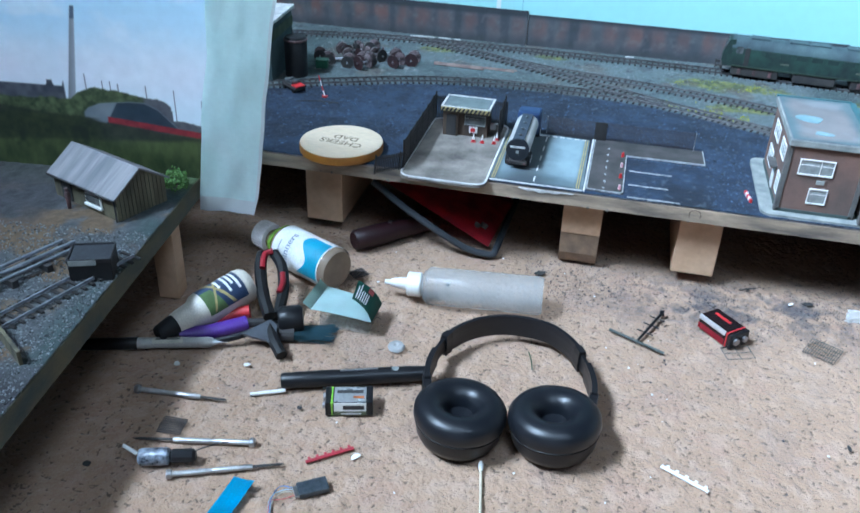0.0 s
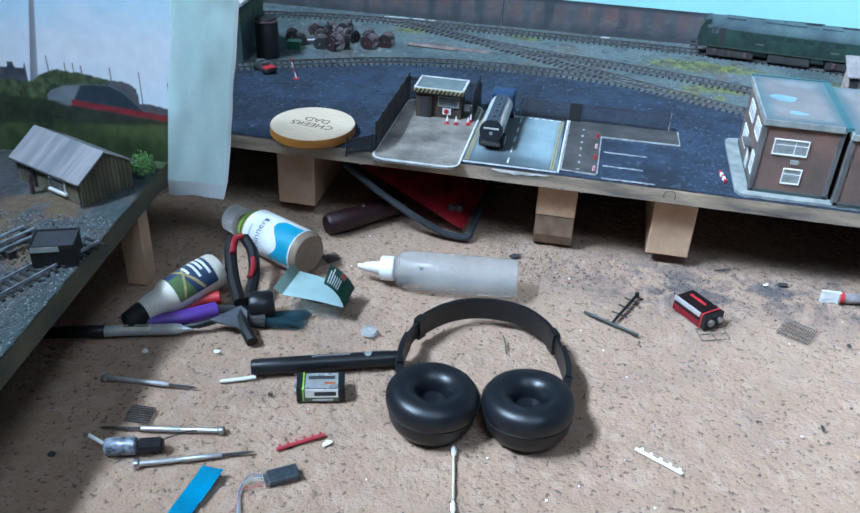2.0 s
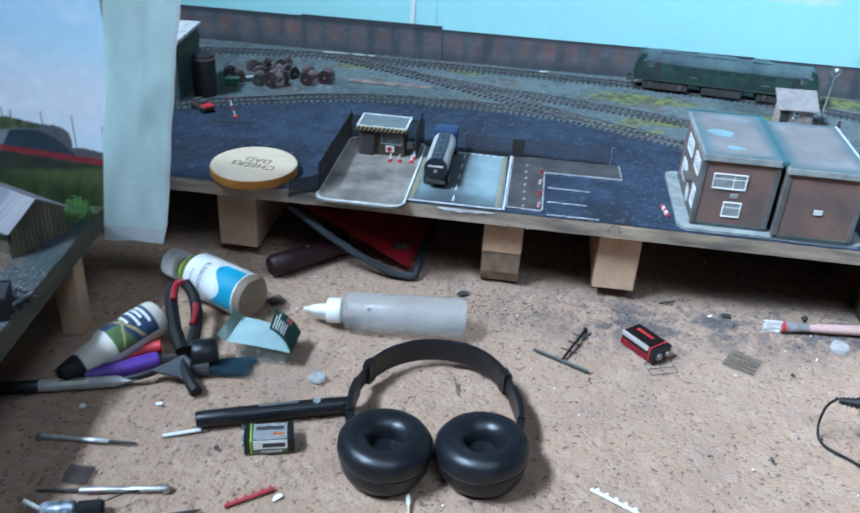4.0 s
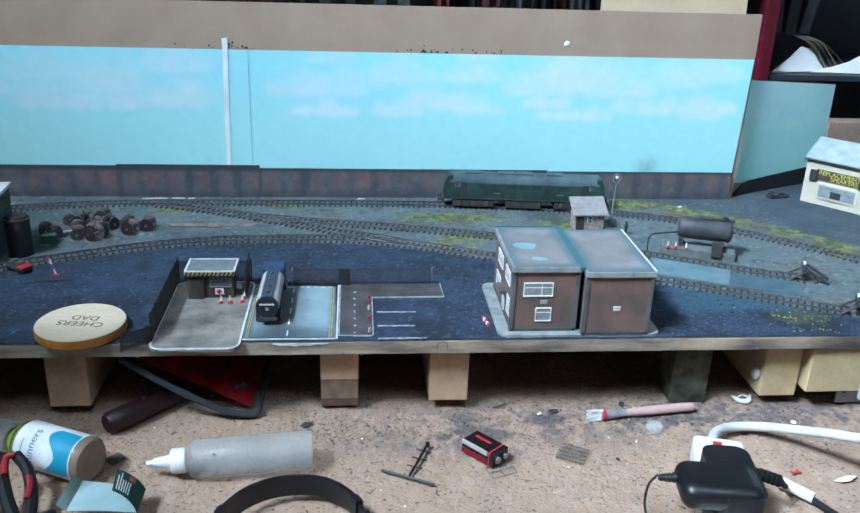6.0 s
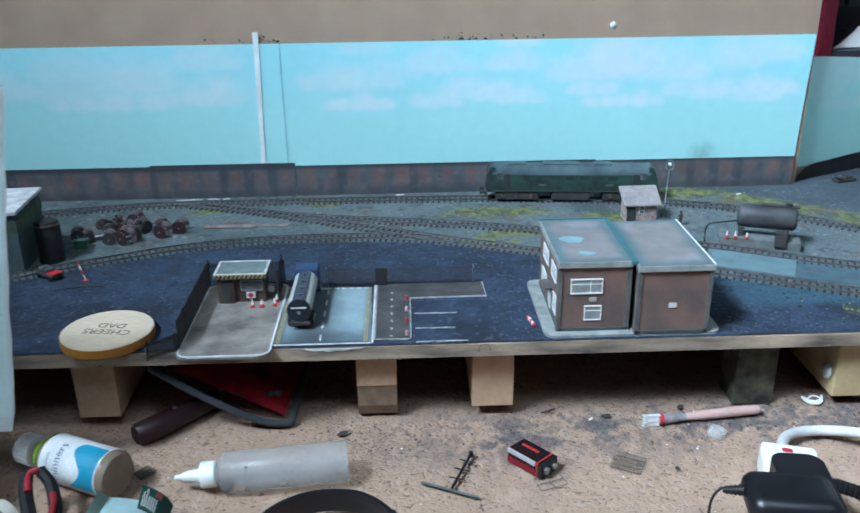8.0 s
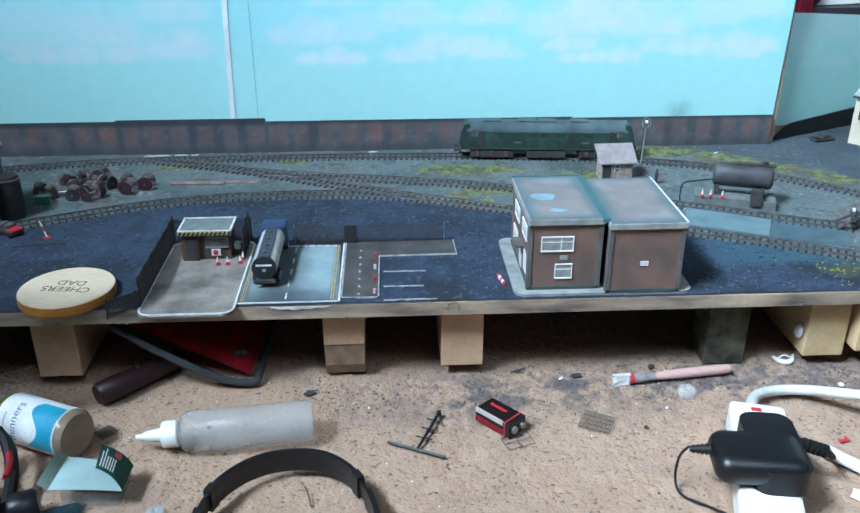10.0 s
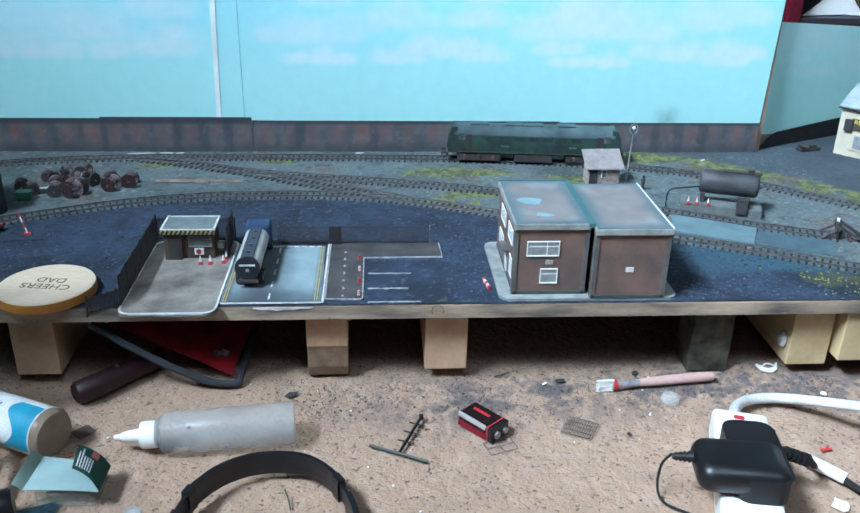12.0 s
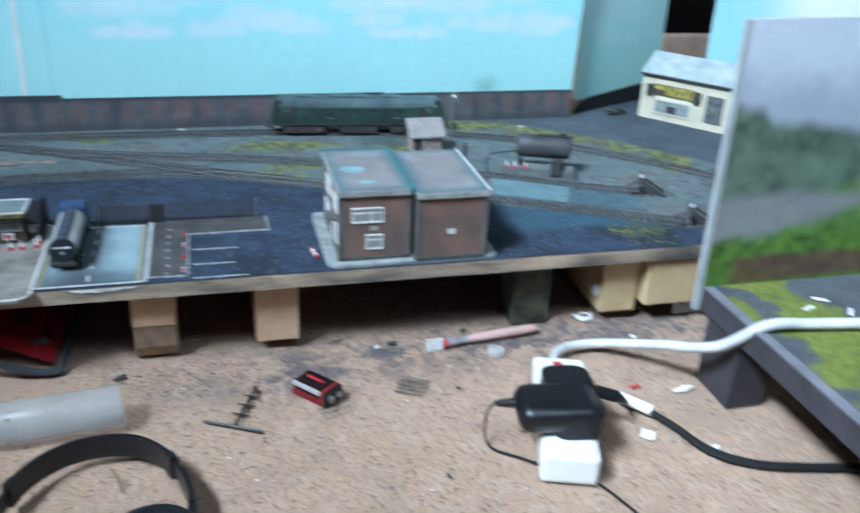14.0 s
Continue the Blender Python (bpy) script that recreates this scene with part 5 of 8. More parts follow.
part("bonnet", bbox(0.006, 0.019, -0.0078, 0.0078, 0.0085, 0.0108, bev=0.001), RED, car, "bright red bonnet")
part("cabin", bbox(-0.012, 0.006, -0.0068, 0.0068, 0.0095, 0.0155, bev=0.0022), GLASS_D, car)
for sx in (-0.011, 0.012):
    for sy in (-0.0078, 0.0078):
        part("wheel", lathe(bmesh.new(), [(-0.0012, 0.0), (-0.0012, 0.0034), (0.0012, 0.0034), (0.0012, 0.0)], (sx, sy, 0.0034), (0, 1, 0), 12), RUBBER, car)
pole = thing("striped_pole", "leaning red and white striped marker pole", "marker pole", -0.4840, 0.196, BZ, 0)
pole.scale = (0.72, 0.72, 0.72)
part("base", bbox(-0.005, 0.005, -0.004, 0.004, 0.0, 0.0035, bev=0.0006), RED, pole)
for k in range(4):
    part("section", rod(bmesh.new(), (-0.0035 * k, 0.0022 * k, 0.003 + 0.009 * k), (-0.0035 * (k + 1), 0.0022 * (k + 1), 0.003 + 0.009 * (k + 1)), 0.0012, seg=8), WHITE if k % 2 == 0 else RED, pole)
for k, (x, y, a, L) in enumerate(((-0.515, 0.168, 12, 0.05), (-0.486, 0.180, -40, 0.016), (-0.470, 0.172, 30, 0.014))):
    tagged(part("wire_scrap", tube(bmesh.new(), glide([(x, y, BZ + 0.0012), (x + L / 2 * math.cos(radians(a)), y + L / 2 * math.sin(radians(a)), BZ + 0.0025), (x + L * math.cos(radians(a)), y + L * math.sin(radians(a)), BZ + 0.0012)], 4), 0.0007, 6), SOOT), "short scrap of dark wire on cinders", "wire scrap", "wire scraps")

# ---- speaker shop on the back road ----
SIGNINK = mat("sign_yellow", (0.78, 0.64, 0.10), 0.6, speck=0.05)
shop = thing("speaker_shop", "cream model shop with a yellow speaker sign", "model shop", 0.7110, 0.530, BZ, -50)
part("wall", bbox(0.0, 0.165, 0.0, 0.10, 0, 0.080), CREAM, shop, "cream painted wall")
bm = prism(bmesh.new(), [(-0.004, 0.078), (0.050, 0.106), (0.104, 0.078), (0.104, 0.081), (0.050, 0.110), (-0.004, 0.082)], -0.004, 0.169, Matrix(((0, 0, 1, 0), (1, 0, 0, 0), (0, 1, 0, 0), (0, 0, 0, 1))))
part("roof", bm, mat("pale_roof", (0.42, 0.47, 0.46), 0.6, col2=(0.26, 0.33, 0.34), scale=40, bump=0.2), shop, "pale weathered sheet roof")
part("gable", prism(bmesh.new(), [(0.0, 0.079), (0.10, 0.079), (0.05, 0.105)], 0.0, 0.165, Matrix(((0, 0, 1, 0), (1, 0, 0, 0), (0, 1, 0, 0), (0, 0, 0, 1)))), CREAM, shop)
part("gutter", rod(bmesh.new(), (-0.004, -0.005, 0.0790), (0.169, -0.005, 0.0790), 0.0016, seg=8), SOOT, shop)
board_ = part("sign_board", bbox(0.0200, 0.0980, -0.0030, 0.0, 0.0460, 0.0640, bev=0.0005), mat("sign_brown", (0.07, 0.055, 0.04), 0.6), shop, "brown sign board")
for x in (0.0165, 0.1010):
    part("loudspeaker", bbox(x - 0.0065, x + 0.0065, -0.0060, 0.0, 0.0430, 0.0620, bev=0.0012), SOOT, board_)
words("sign_lettering", "REPLACEMENT", 0.0108, SIGNINK, pose(0.0600, -0.0033, 0.0590, 90, 0, 0), board_)
words("sign_lettering", "SPEAKERS", 0.0108, SIGNINK, pose(0.0690, -0.0033, 0.0505, 90, 0, 0), board_)
fr = part("shop_window", bbox(0.0240, 0.0960, -0.0022, 0.0006, 0.0120, 0.0400, bev=0.0004), CREAM, shop, "cream shop window frame")
part("pane", bbox(0.0290, 0.0910, -0.0028, 0.0, 0.0160, 0.0365), GLASS_P, fr)
part("display", bbox(0.050, 0.068, -0.0033, -0.0024, 0.0170, 0.0290, bev=0.0006), SOOT, fr, "dark goods behind the glass")
part("shop_window", bbox(0.1180, 0.1480, -0.0016, 0.0006, 0.0140, 0.0600), GLASS_D, shop)
wreck = thing("wrecked_car", "flattened black wrecked car on the road", "model car", 0.675, 0.545, BZ, 15)
part("body", bbox(-0.020, 0.020, -0.008, 0.008, 0.0005, 0.0065, bev=0.002), SOOT, wreck)
part("bonnet", bbox(-0.020, -0.006, -0.0075, 0.0075, 0.0062, 0.0085, bev=0.001, m=pose(0, 0, 0, 0, 8, 0)), STEEL, wreck)
part("roof", bbox(-0.004, 0.012, -0.0065, 0.0065, 0.0060, 0.0105, bev=0.0015), SOOT, wreck)

# white plaster scraps fallen along the foot of the back wall
for x, y, w, r in ((-0.425, 0.5215, 0.020, 4), (-0.385, 0.5230, 0.012, -8), (-0.365, 0.5225, 0.006, 20), (-0.080, 0.5240, 0.007, 5), (0.472, 0.487, 0.006, 35)):
    jag = random.Random(int(abs(x) * 9000))
    bm = prism(bmesh.new(), [(w * math.cos(a) * jag.uniform(0.7, 1.1), 0.0022 * math.sin(a) * jag.uniform(0.5, 1.3)) for a in np.linspace(0, 2 * math.pi, 12)[:-1]], 0.0, 0.0012)
    tagged(part("plaster_scrap", bm, WHITE_LINE), "flat white plaster scrap on the ballast", "scrap", "plaster scraps").matrix_world = pose(x, y, BZ + 0.0006, 0, 0, r)

# ---- the second module, with its photographic backdrop ----
LM = pose(-0.530, -0.088, 0, 0, 0, 6.5)
left = thing("side_module", "small plywood layout module with a painted edge, raised on legs", "baseboard", -0.530, -0.088, 0, 6.5)
FASCIA = mat("painted_fascia", (0.030, 0.044, 0.042), 0.75, col2=(0.105, 0.090, 0.050), scale=34, fine=500, grain=(1, 0.5, 1), bump=0.3)
# deck runs on unseen, lengthened to shade the floor beneath
part("deck", bbox(-0.95, 0.0, -1.10, 0.0, 0.0845, BZ - 0.001, bev=0.0008), FASCIA, left, "deck edge painted dull green and chipped")
part("leg", bbox(-0.026, -0.003, -0.085, -0.062, 0.0, 0.0845, bev=0.001), PINE, left, "pale timber leg")
part("leg", bbox(-0.75, -0.72, -0.105, -0.070, 0.0, 0.0845, bev=0.001), PINE, left)
part("leg", bbox(-0.75, -0.72, -1.05, -1.015, 0.0, 0.0845, bev=0.001), PINE, left)
part("leg", bbox(-0.041, -0.013, -1.05, -1.015, 0.0, 0.0845, bev=0.001), PINE, left)
part("rear_panel", bbox(-0.80, 0.026, 0.0, 0.004, 0.10, 0.334), HARDBOARD, left)


def left_paint(x, y):
    n = fbm(x, y, 0.03, 400, 4)
    g = mix((0.045, 0.05, 0.056), (0.12, 0.13, 0.137), fbm(x, y, 0.006, 410, 3))
    g = mix(g, (0.15, 0.10, 0.06), step(0.45, 0.6, n + 0.35 * np.exp(-(((x + 0.115) / 0.05) ** 2 + ((y + 0.155) / 0.03) ** 2)) - 0.08))
    g = mix(g, (0.05, 0.075, 0.075), step(-0.035, -0.01, x) * step(0.35, 0.6, fbm(x, y, 0.04, 420, 3)))
    g = mix(g, (0.05, 0.08, 0.03), step(-0.055, -0.02, y + 0.03 * (n - 0.5)))
    g = mix(g, mix((0.020, 0.021, 0.025), (0.075, 0.073, 0.080), fbm(x, y, 0.010, 440, 3)), 0.85 * step(-0.105, -0.130, x + 0.03 * (n - 0.5)) * step(-0.150, -0.110, y))
    return mix(g, (0.035, 0.035, 0.04), step(-0.33, -0.38, y))


lg = sheet("ground_3", -0.45, -0.001, 180, -0.66, -0.001, 250, lambda x, y: BZ - 0.0008 + 0.0018 * fbm(x, y, 0.004, 430, 2), left_paint, GROUND, LM)
tagged(lg, "model ground of pale stone ballast and brown earth", "ground", kind="structure")


def photo_left(x, z):
    n = fbm(x, z, 0.02, 500, 4)
    fine_ = fbm(x, z, 0.006, 505, 3)
    c = mix((0.50, 0.565, 0.61), (0.35, 0.51, 0.62), step(0.21, 0.30, z + 0.03 * (fbm(x, z, 0.06, 510, 3) - 0.5) - 0.15 * (x + 0.1)))
    c = mix(c, (0.56, 0.55, 0.60), 0.7 * np.exp(-(((z - 0.222) / 0.030) ** 2)) * (0.5 + fbm(x, z, 0.05, 508, 3)))
    c = mix(c, (0.60, 0.62, 0.66), 0.5 * step(0.52, 0.75, fbm(x, z * 1.6, 0.07, 511, 4)))
    # tall chimney
    mid = -0.1328 + 0.178 * (z - 0.189)
    chim = step(0.0006, -0.0006, np.abs(x - mid) - (0.0043 - 0.0195 * (z - 0.189))) * step(0.180, 0.185, z) * step(0.2915, 0.2895, z)
    c = mix(c, mix(mix((0.14, 0.15, 0.17), (0.22, 0.23, 0.26), step(-0.004, 0.003, x - mid)), (0.05, 0.07, 0.10), step(0.276, 0.278, z)), chim)
    for mx, top in ((-0.1147, 0.220), (-0.0961, 0.2136), (-0.0872, 0.2136), (-0.0789, 0.2112), (-0.0483, 0.2114), (-0.0177, 0.2087), (0.0124, 0.1989)):
        c = mix(c, (0.10, 0.10, 0.12), step(0.0010, 0.0004, np.abs(x - mx)) * step(top, top - 0.002, z) * step(0.165, 0.17, z))
    # works and trees on the skyline
    works = step(0.001, -0.001, z - (0.2035 + 0.006 * step(0.5, 0.52, vnoise(x, z * 0, 0.012, 520)))) * step(-0.1385, -0.1400, x)
    c = mix(c, mix((0.022, 0.026, 0.038), (0.075, 0.078, 0.095), vnoise(x, z, 0.006, 530)), works)
    crest = np.interp(x, [-0.20, -0.135, -0.1247, -0.1087, -0.0795, -0.0508, -0.0362, -0.0224, -0.0210, 0.010, 0.03], [0.188, 0.190, 0.1987, 0.2039, 0.2017, 0.1965, 0.1955, 0.1894, 0.173, 0.1697, 0.168])
    tree = step(0.0012, -0.0012, z - crest - 0.004 * (fbm(x, z * 0, 0.007, 540, 3) - 0.5))
    c = mix(c, mix((0.016, 0.028, 0.014), (0.085, 0.105, 0.050), np.clip(1.6 * fine_ - 0.3, 0, 1)), tree)
    c = mix(c, mix((0.05, 0.05, 0.06), (0.09, 0.09, 0.10), fine_), tree * step(-0.054, -0.050, x) * step(0.160, 0.164, z))
    # pale lean-to and dark arched shed with its red stripe
    roof = np.interp(x, [-0.125, -0.1164, -0.1020, -0.0911, -0.0696, -0.0518, -0.0380, -0.0250, -0.0173, -0.010], [0.172, 0.1811, 0.1870, 0.1885, 0.1910, 0.1910, 0.1847, 0.1722, 0.1647, 0.155])
    hall = step(0.0008, -0.0008, z - roof) * step(0.156, 0.159, z) * step(-0.123, -0.120, x)
    c = mix(c, mix((0.10, 0.12, 0.14), (0.16, 0.18, 0.20), n), hall)
    barrel = hall * step(0.0008, -0.0008, z - (roof - 0.0008)) * step(0.0, 0.003, x + 0.0945 - 0.6 * (z - 0.172))
    c = mix(c, mix((0.010, 0.018, 0.028), (0.028, 0.045, 0.060), n), barrel)
    red = step(0.0008, -0.0008, np.abs(z - (0.1686 - 0.105 * (x + 0.094))) - 0.0036) * step(-0.0965, -0.0950, x)
    c = mix(c, mix((0.10, 0.008, 0.014), (0.24, 0.022, 0.028), fine_), red)
    # hedge and grass bank
    bank = step(0.002, -0.002, z - (0.1648 - 0.105 * (x + 0.094) + 0.002 * (n - 0.5)))
    c = mix(c, mix((0.008, 0.012, 0.010), (0.030, 0.036, 0.022), fine_), bank)
    c = mix(c, mix((0.008, 0.012, 0.010), (0.035, 0.045, 0.02), fine_), step(-0.100, -0.118, x) * step(0.1715, 0.168, z + 0.006 * (n - 0.5)))
    grass = step(0.003, -0.003, z - (0.1445 + 0.065 * (x + 0.10) + 0.004 * (n - 0.5)))
    c = mix(c, mix((0.010, 0.019, 0.009), (0.050, 0.066, 0.026), np.clip(1.7 * fbm(x, z * 0.5, 0.010, 570, 4) - 0.3, 0, 1) + 0.5 * step(0.118, 0.150, z)), grass)
    return 1.45 * mix(c, (0.012, 0.016, 0.012), step(0.50, 0.66, fbm(x, z, 0.025, 580, 3)) * step(-0.10, -0.125, x) * step(0.172, 0.165, z))


pl = sheet("photo_backdrop", -0.80, 0.027, 760, BZ, 0.336, 240, None, photo_left, PRINT, LM @ pose(0, -0.0015, 0) @ UP)
tagged(pl, "printed photo backdrop of a chimney, works shed and grass bank", "backdrop print")

goods = thing("goods_shed", "timber-sided model shed with a pale sloping sheet roof", "model shed", -0.5588, -0.2057, BZ, -20.8)
SHEDWALL = mat("shed_boards", (0.182, 0.159, 0.097), 0.85, col2=(0.06, 0.054, 0.038), scale=50, grain=(1, 1, 0.25), bump=0.5, bscale=300)
part("wall", bbox(-0.1015, 0.0, 0.0, 0.061, 0, 0.028), SHEDWALL, goods, "weathered grey-brown plank wall")
XY = Matrix(((0, 0, 1, 0), (1, 0, 0, 0), (0, 1, 0, 0), (0, 0, 0, 1)))
part("gable", prism(bmesh.new(), [(0, 0.0275), (0.061, 0.0275), (0.0305, 0.0475)], -0.1015, -0.0002, XY), SHEDWALL, goods)
ROOFTIN = mat("pale_tin_roof", (0.27, 0.255, 0.26), 0.5, col2=(0.12, 0.125, 0.14), scale=60, fine=420, grain=(1, 0.12, 0.12), bump=0.2)
for s, nm in ((1, "roof"), (-1, "roof")):
    prof = [(0.0305, 0.0480), (0.0305, 0.0500), (0.0305 - s * 0.0350, 0.0270), (0.0305 - s * 0.0350, 0.0252)]
    part(nm, prism(bmesh.new(), prof, -0.1045, 0.003, XY), ROOFTIN, goods, "pale streaked roof slope")
for k in range(12):
    part("board_joint", bbox(-0.0001, 0.0006, 0.004 + k * 0.0047, 0.0043 + k * 0.0047, 0, 0.027 + 0.6 * min(k * 0.0047 + 0.004, 0.057 - k * 0.0047)), mat("board_shadow", (0.080, 0.070, 0.046), 0.9), goods)
part("gutter", rod(bmesh.new(), (-0.1045, -0.0052, 0.0258), (0.003, -0.0052, 0.0258), 0.0011, seg=8), SOOT, goods)
win_ = part("window", bbox(-0.048, -0.024, -0.0016, 0.0004, 0.0075, 0.0205), WHITE, goods, "white framed window with a sill")
part("pane", bbox(-0.0465, -0.0255, -0.0024, 0.0, 0.0105, 0.0195), GLASS_D, win_)
part("sill", bbox(-0.049, -0.023, -0.0034, 0.0, 0.0062, 0.0085), WHITE, win_)
part("door", bbox(-0.088, -0.072, -0.0014, 0.0004, 0.001, 0.0225), SOOT, goods, "dark open doorway")
part("downpipe", rod(bmesh.new(), (-0.0008, -0.0022, 0.0), (-0.0008, -0.0022, 0.026), 0.0010, seg=6), SOOT, goods)
figure(-0.6231, -0.1930, BZ, RUST)

bush = thing("leafy_bush", "small bright green model bush beside the shed", "bush", -0.5390, -0.122, BZ)
bm = bmesh.new()
rng = random.Random(5)
for _ in range(260):
    a, b = rng.uniform(0, 6.28), rng.uniform(0.1, 1)
    r = 0.0125 * b**0.5
    p = pose(r * math.cos(a), r * math.sin(a), 0.004 + rng.uniform(0, 0.022) * (1.1 - b * 0.6), rng.uniform(0, 180), rng.uniform(0, 180), 0)
    bmesh.ops.create_cone(bm, cap_ends=False, segments=4, radius1=0.0018, radius2=0.0, depth=0.0012, matrix=p)
part("leaves", bm, mat("bush_green", (0.05, 0.13, 0.03), 0.7, col2=(0.10, 0.22, 0.05), scale=200, bump=0.2), bush)
part("stem", rod(bmesh.new(), (0, 0, 0), (0, 0, 0.016), 0.0014, 0.0006, seg=6), RUST, bush)

bin_ = thing("coal_bin", "square black lidded bin with a dirty white notice", "coal bin", -0.5290, -0.2965, BZ, 22)
part("body", bbox(-0.0185, 0.0185, -0.015, 0.015, 0.0, 0.0200, bev=0.0006), mat("bin_black", (0.007, 0.007, 0.008), 0.8), bin_)
part("lid", bbox(-0.0170, 0.0170, -0.0135, 0.0135, 0.0195, 0.0215), mat("bin_lid", (0.018, 0.020, 0.024), 0.8, col2=(0.03, 0.034, 0.04), scale=200), bin_, "flat dusty black lid")
for b in ((-0.019, 0.019, -0.0156, -0.0140), (-0.019, 0.019, 0.0140, 0.0156), (-0.019, -0.0175, -0.0140, 0.0140), (0.0175, 0.019, -0.0140, 0.0140)):
    part("rim", bbox(*b, 0.0190, 0.0228, bev=0.0004), mat("bin_rim", (0.012, 0.012, 0.014), 0.7), bin_)
part("notice", bbox(-0.0175, 0.006, -0.0163, -0.0154, 0.0170, 0.0218), PALESTONE, bin_, "dirty white board on the bin")
PALERAIL = mat("pale_rail", (0.30, 0.33, 0.37), 0.35, 0.3, col2=(0.16, 0.17, 0.19), scale=90)
track([(-0.5165, -0.262), (-0.5290, -0.303), (-0.5465, -0.357), (-0.5640, -0.410), (-0.585, -0.47), (-0.62, -0.56)], "weathered siding track on the second module", BZ + 0.0006, steel=PALERAIL)
heap = thing("rail_stack", "raised stack of dull silver rails on dark timbers", "rail stack", -0.5770, -0.285, BZ, 68)
for k in range(5):
    part("rail", rod(bmesh.new(), (-0.20, -0.010 + k * 0.0052, 0.0085 + 0.0035 * (k % 2)), (0.022 - 0.003 * k, -0.010 + k * 0.0052, 0.0085 + 0.0035 * (k % 2)), 0.0017, seg=6), PALERAIL, heap)
for k in range(7):
    part("timber", bbox(-0.19 + k * 0.034, -0.184 + k * 0.034, -0.018, 0.018, 0.0, 0.0072, bev=0.0005), SOOT, heap)
low = thing("retaining_board", "low weathered board holding back dark coal", "model wall", -0.5420, -0.408, BZ, -35)
part("board", bbox(-0.030, 0.042, -0.0015, 0.0015, -0.001, 0.013, bev=0.0004), SHEDWALL, low)
spots = []
for k in range(14000):
    u, v = rng.uniform(-0.40, -0.003), rng.uniform(-0.60, -0.13)
    p = LM @ Vector((u * rng.random() ** 0.5, v, BZ + 0.0003))
    spots.append((*p, rng.uniform(0.0005, 0.0012)))
pebbles("ballast_stones", spots, varied(mat("stone_bits", (0.100, 0.110, 0.115), 0.8, col2=(0.080, 0.085, 0.090), scale=200), 0.15, 2.2), "loose pale ballast stones on the module", "ballast")

# ---- pale paper hanging between the modules ----
paper = thing("paper_sheet", "crumpled pale turquoise paper strip standing between the modules", "paper sheet", 0, -0.040, 0)


def paper_bm():
    bm = bmesh.new()
    g = []
    for j in range(61):
        v = j / 60
        zl, zr = 0.0724 + 0.350 * v, 0.0673 + 0.342 * v
        xl = np.interp(zl, [0.0724, 0.12, 0.183, 0.254, 0.287, 0.42], [-0.5283, -0.5224, -0.5148, -0.501, -0.4985, -0.487])
        xr = np.interp(zr, [0.0673, 0.0908, 0.235, 0.2904, 0.4094], [-0.4696, -0.4620, -0.4408, -0.4316, -0.4102])
        row = []
        for i in range(19):
            u = i / 18
            fold = u * (1 - u) * 4
            y = -0.098 + 0.013 * u + 0.45 * fold * (0.004 * math.sin(9 * v + 2 * u) + 0.005 * noise.noise((u * 3, v * 7, 4))) + 0.0013 * noise.noise((u * 4 + v * 5, v * 9, 9)) + 0.0008 * noise.noise((u * 9 - v * 6, v * 22, 3))
            row.append(bm.verts.new((float(xl + (xr - xl) * u) + 0.0012 * noise.noise((v * 9, 1, 2)), y + 0.040, zl + (zr - zl) * u)))
        g.append(row)
    for a, b in zip(g, g[1:]):
        for i in range(18):
            fc = bm.faces.new((a[i], a[i + 1], b[i + 1], b[i]))
            fc.material_index = 1 if a is g[0] or a is g[1] or a is g[2] or i == 17 else 0
    bmesh.ops.solidify(bm, geom=bm.faces[:], thickness=0.0006)
    return bm


TURQ = mat("turquoise_paper", (0.76, 0.97, 0.95), 0.38, col2=(0.84, 0.98, 0.97), scale=12, fine=200, bump=0.1, speck=0.05)
strip_ = part("sheet", paper_bm(), TURQ, paper, smooth=True)
strip_.data.materials.append(mat("paper_margin", (0.84, 0.88, 0.88), 0.55, col2=(0.78, 0.83, 0.84), scale=20, bump=0.05, speck=0.05))

# ---- the third module at the other side ----
right = thing("end_module", "small grassy layout module with a dark painted edge", "baseboard", 0.474, -0.100, 0)
DARKFASCIA = mat("dark_fascia", (0.050, 0.044, 0.052), 0.7, col2=(0.030, 0.027, 0.032), scale=30, fine=500, bump=0.2)
part("deck", bbox(0.0, 0.70, -0.60, 0.0, 0.080, BZ - 0.001, bev=0.001), DARKFASCIA, right, "dark brown painted deck edge")
part("edge_strip", bbox(0.001, 0.012, -0.60, -0.001, BZ - 0.0012, BZ + 0.0006), mat("grey_edge", (0.17, 0.17, 0.19), 0.7, scale=40), right)
part("leg", bbox(0.003, 0.048, -0.078, -0.016, 0.0, 0.080, bev=0.001), DARKFASCIA, right, "dark painted leg")
part("leg", bbox(0.62, 0.65, -0.058, -0.022, 0.0, 0.080, bev=0.001), DARKFASCIA, right)


def right_paint(x, y):
    n = fbm(x, y, 0.03, 600, 4)
    c = mix((0.04, 0.05, 0.06), (0.10, 0.11, 0.12), n)
    c = mix(c, mix((0.10, 0.13, 0.02), (0.21, 0.23, 0.04), fbm(x, y, 0.008, 610, 2)), step(0.46, 0.54, fbm(x, y, 0.07, 620, 3) + 0.16 * np.exp(-(((x - 0.07) / 0.03) ** 2)) - 0.10))
    return c


rg = sheet("ground_4", 0.012, 0.70, 170, -0.60, -0.001, 150, lambda x, y: BZ - 0.0006 + 0.0022 * fbm(x, y, 0.006, 630, 2), right_paint, GROUND, pose(0.474, -0.100, 0))
tagged(rg, "dark model ground with bright yellow-green moss", "ground", kind="structure")


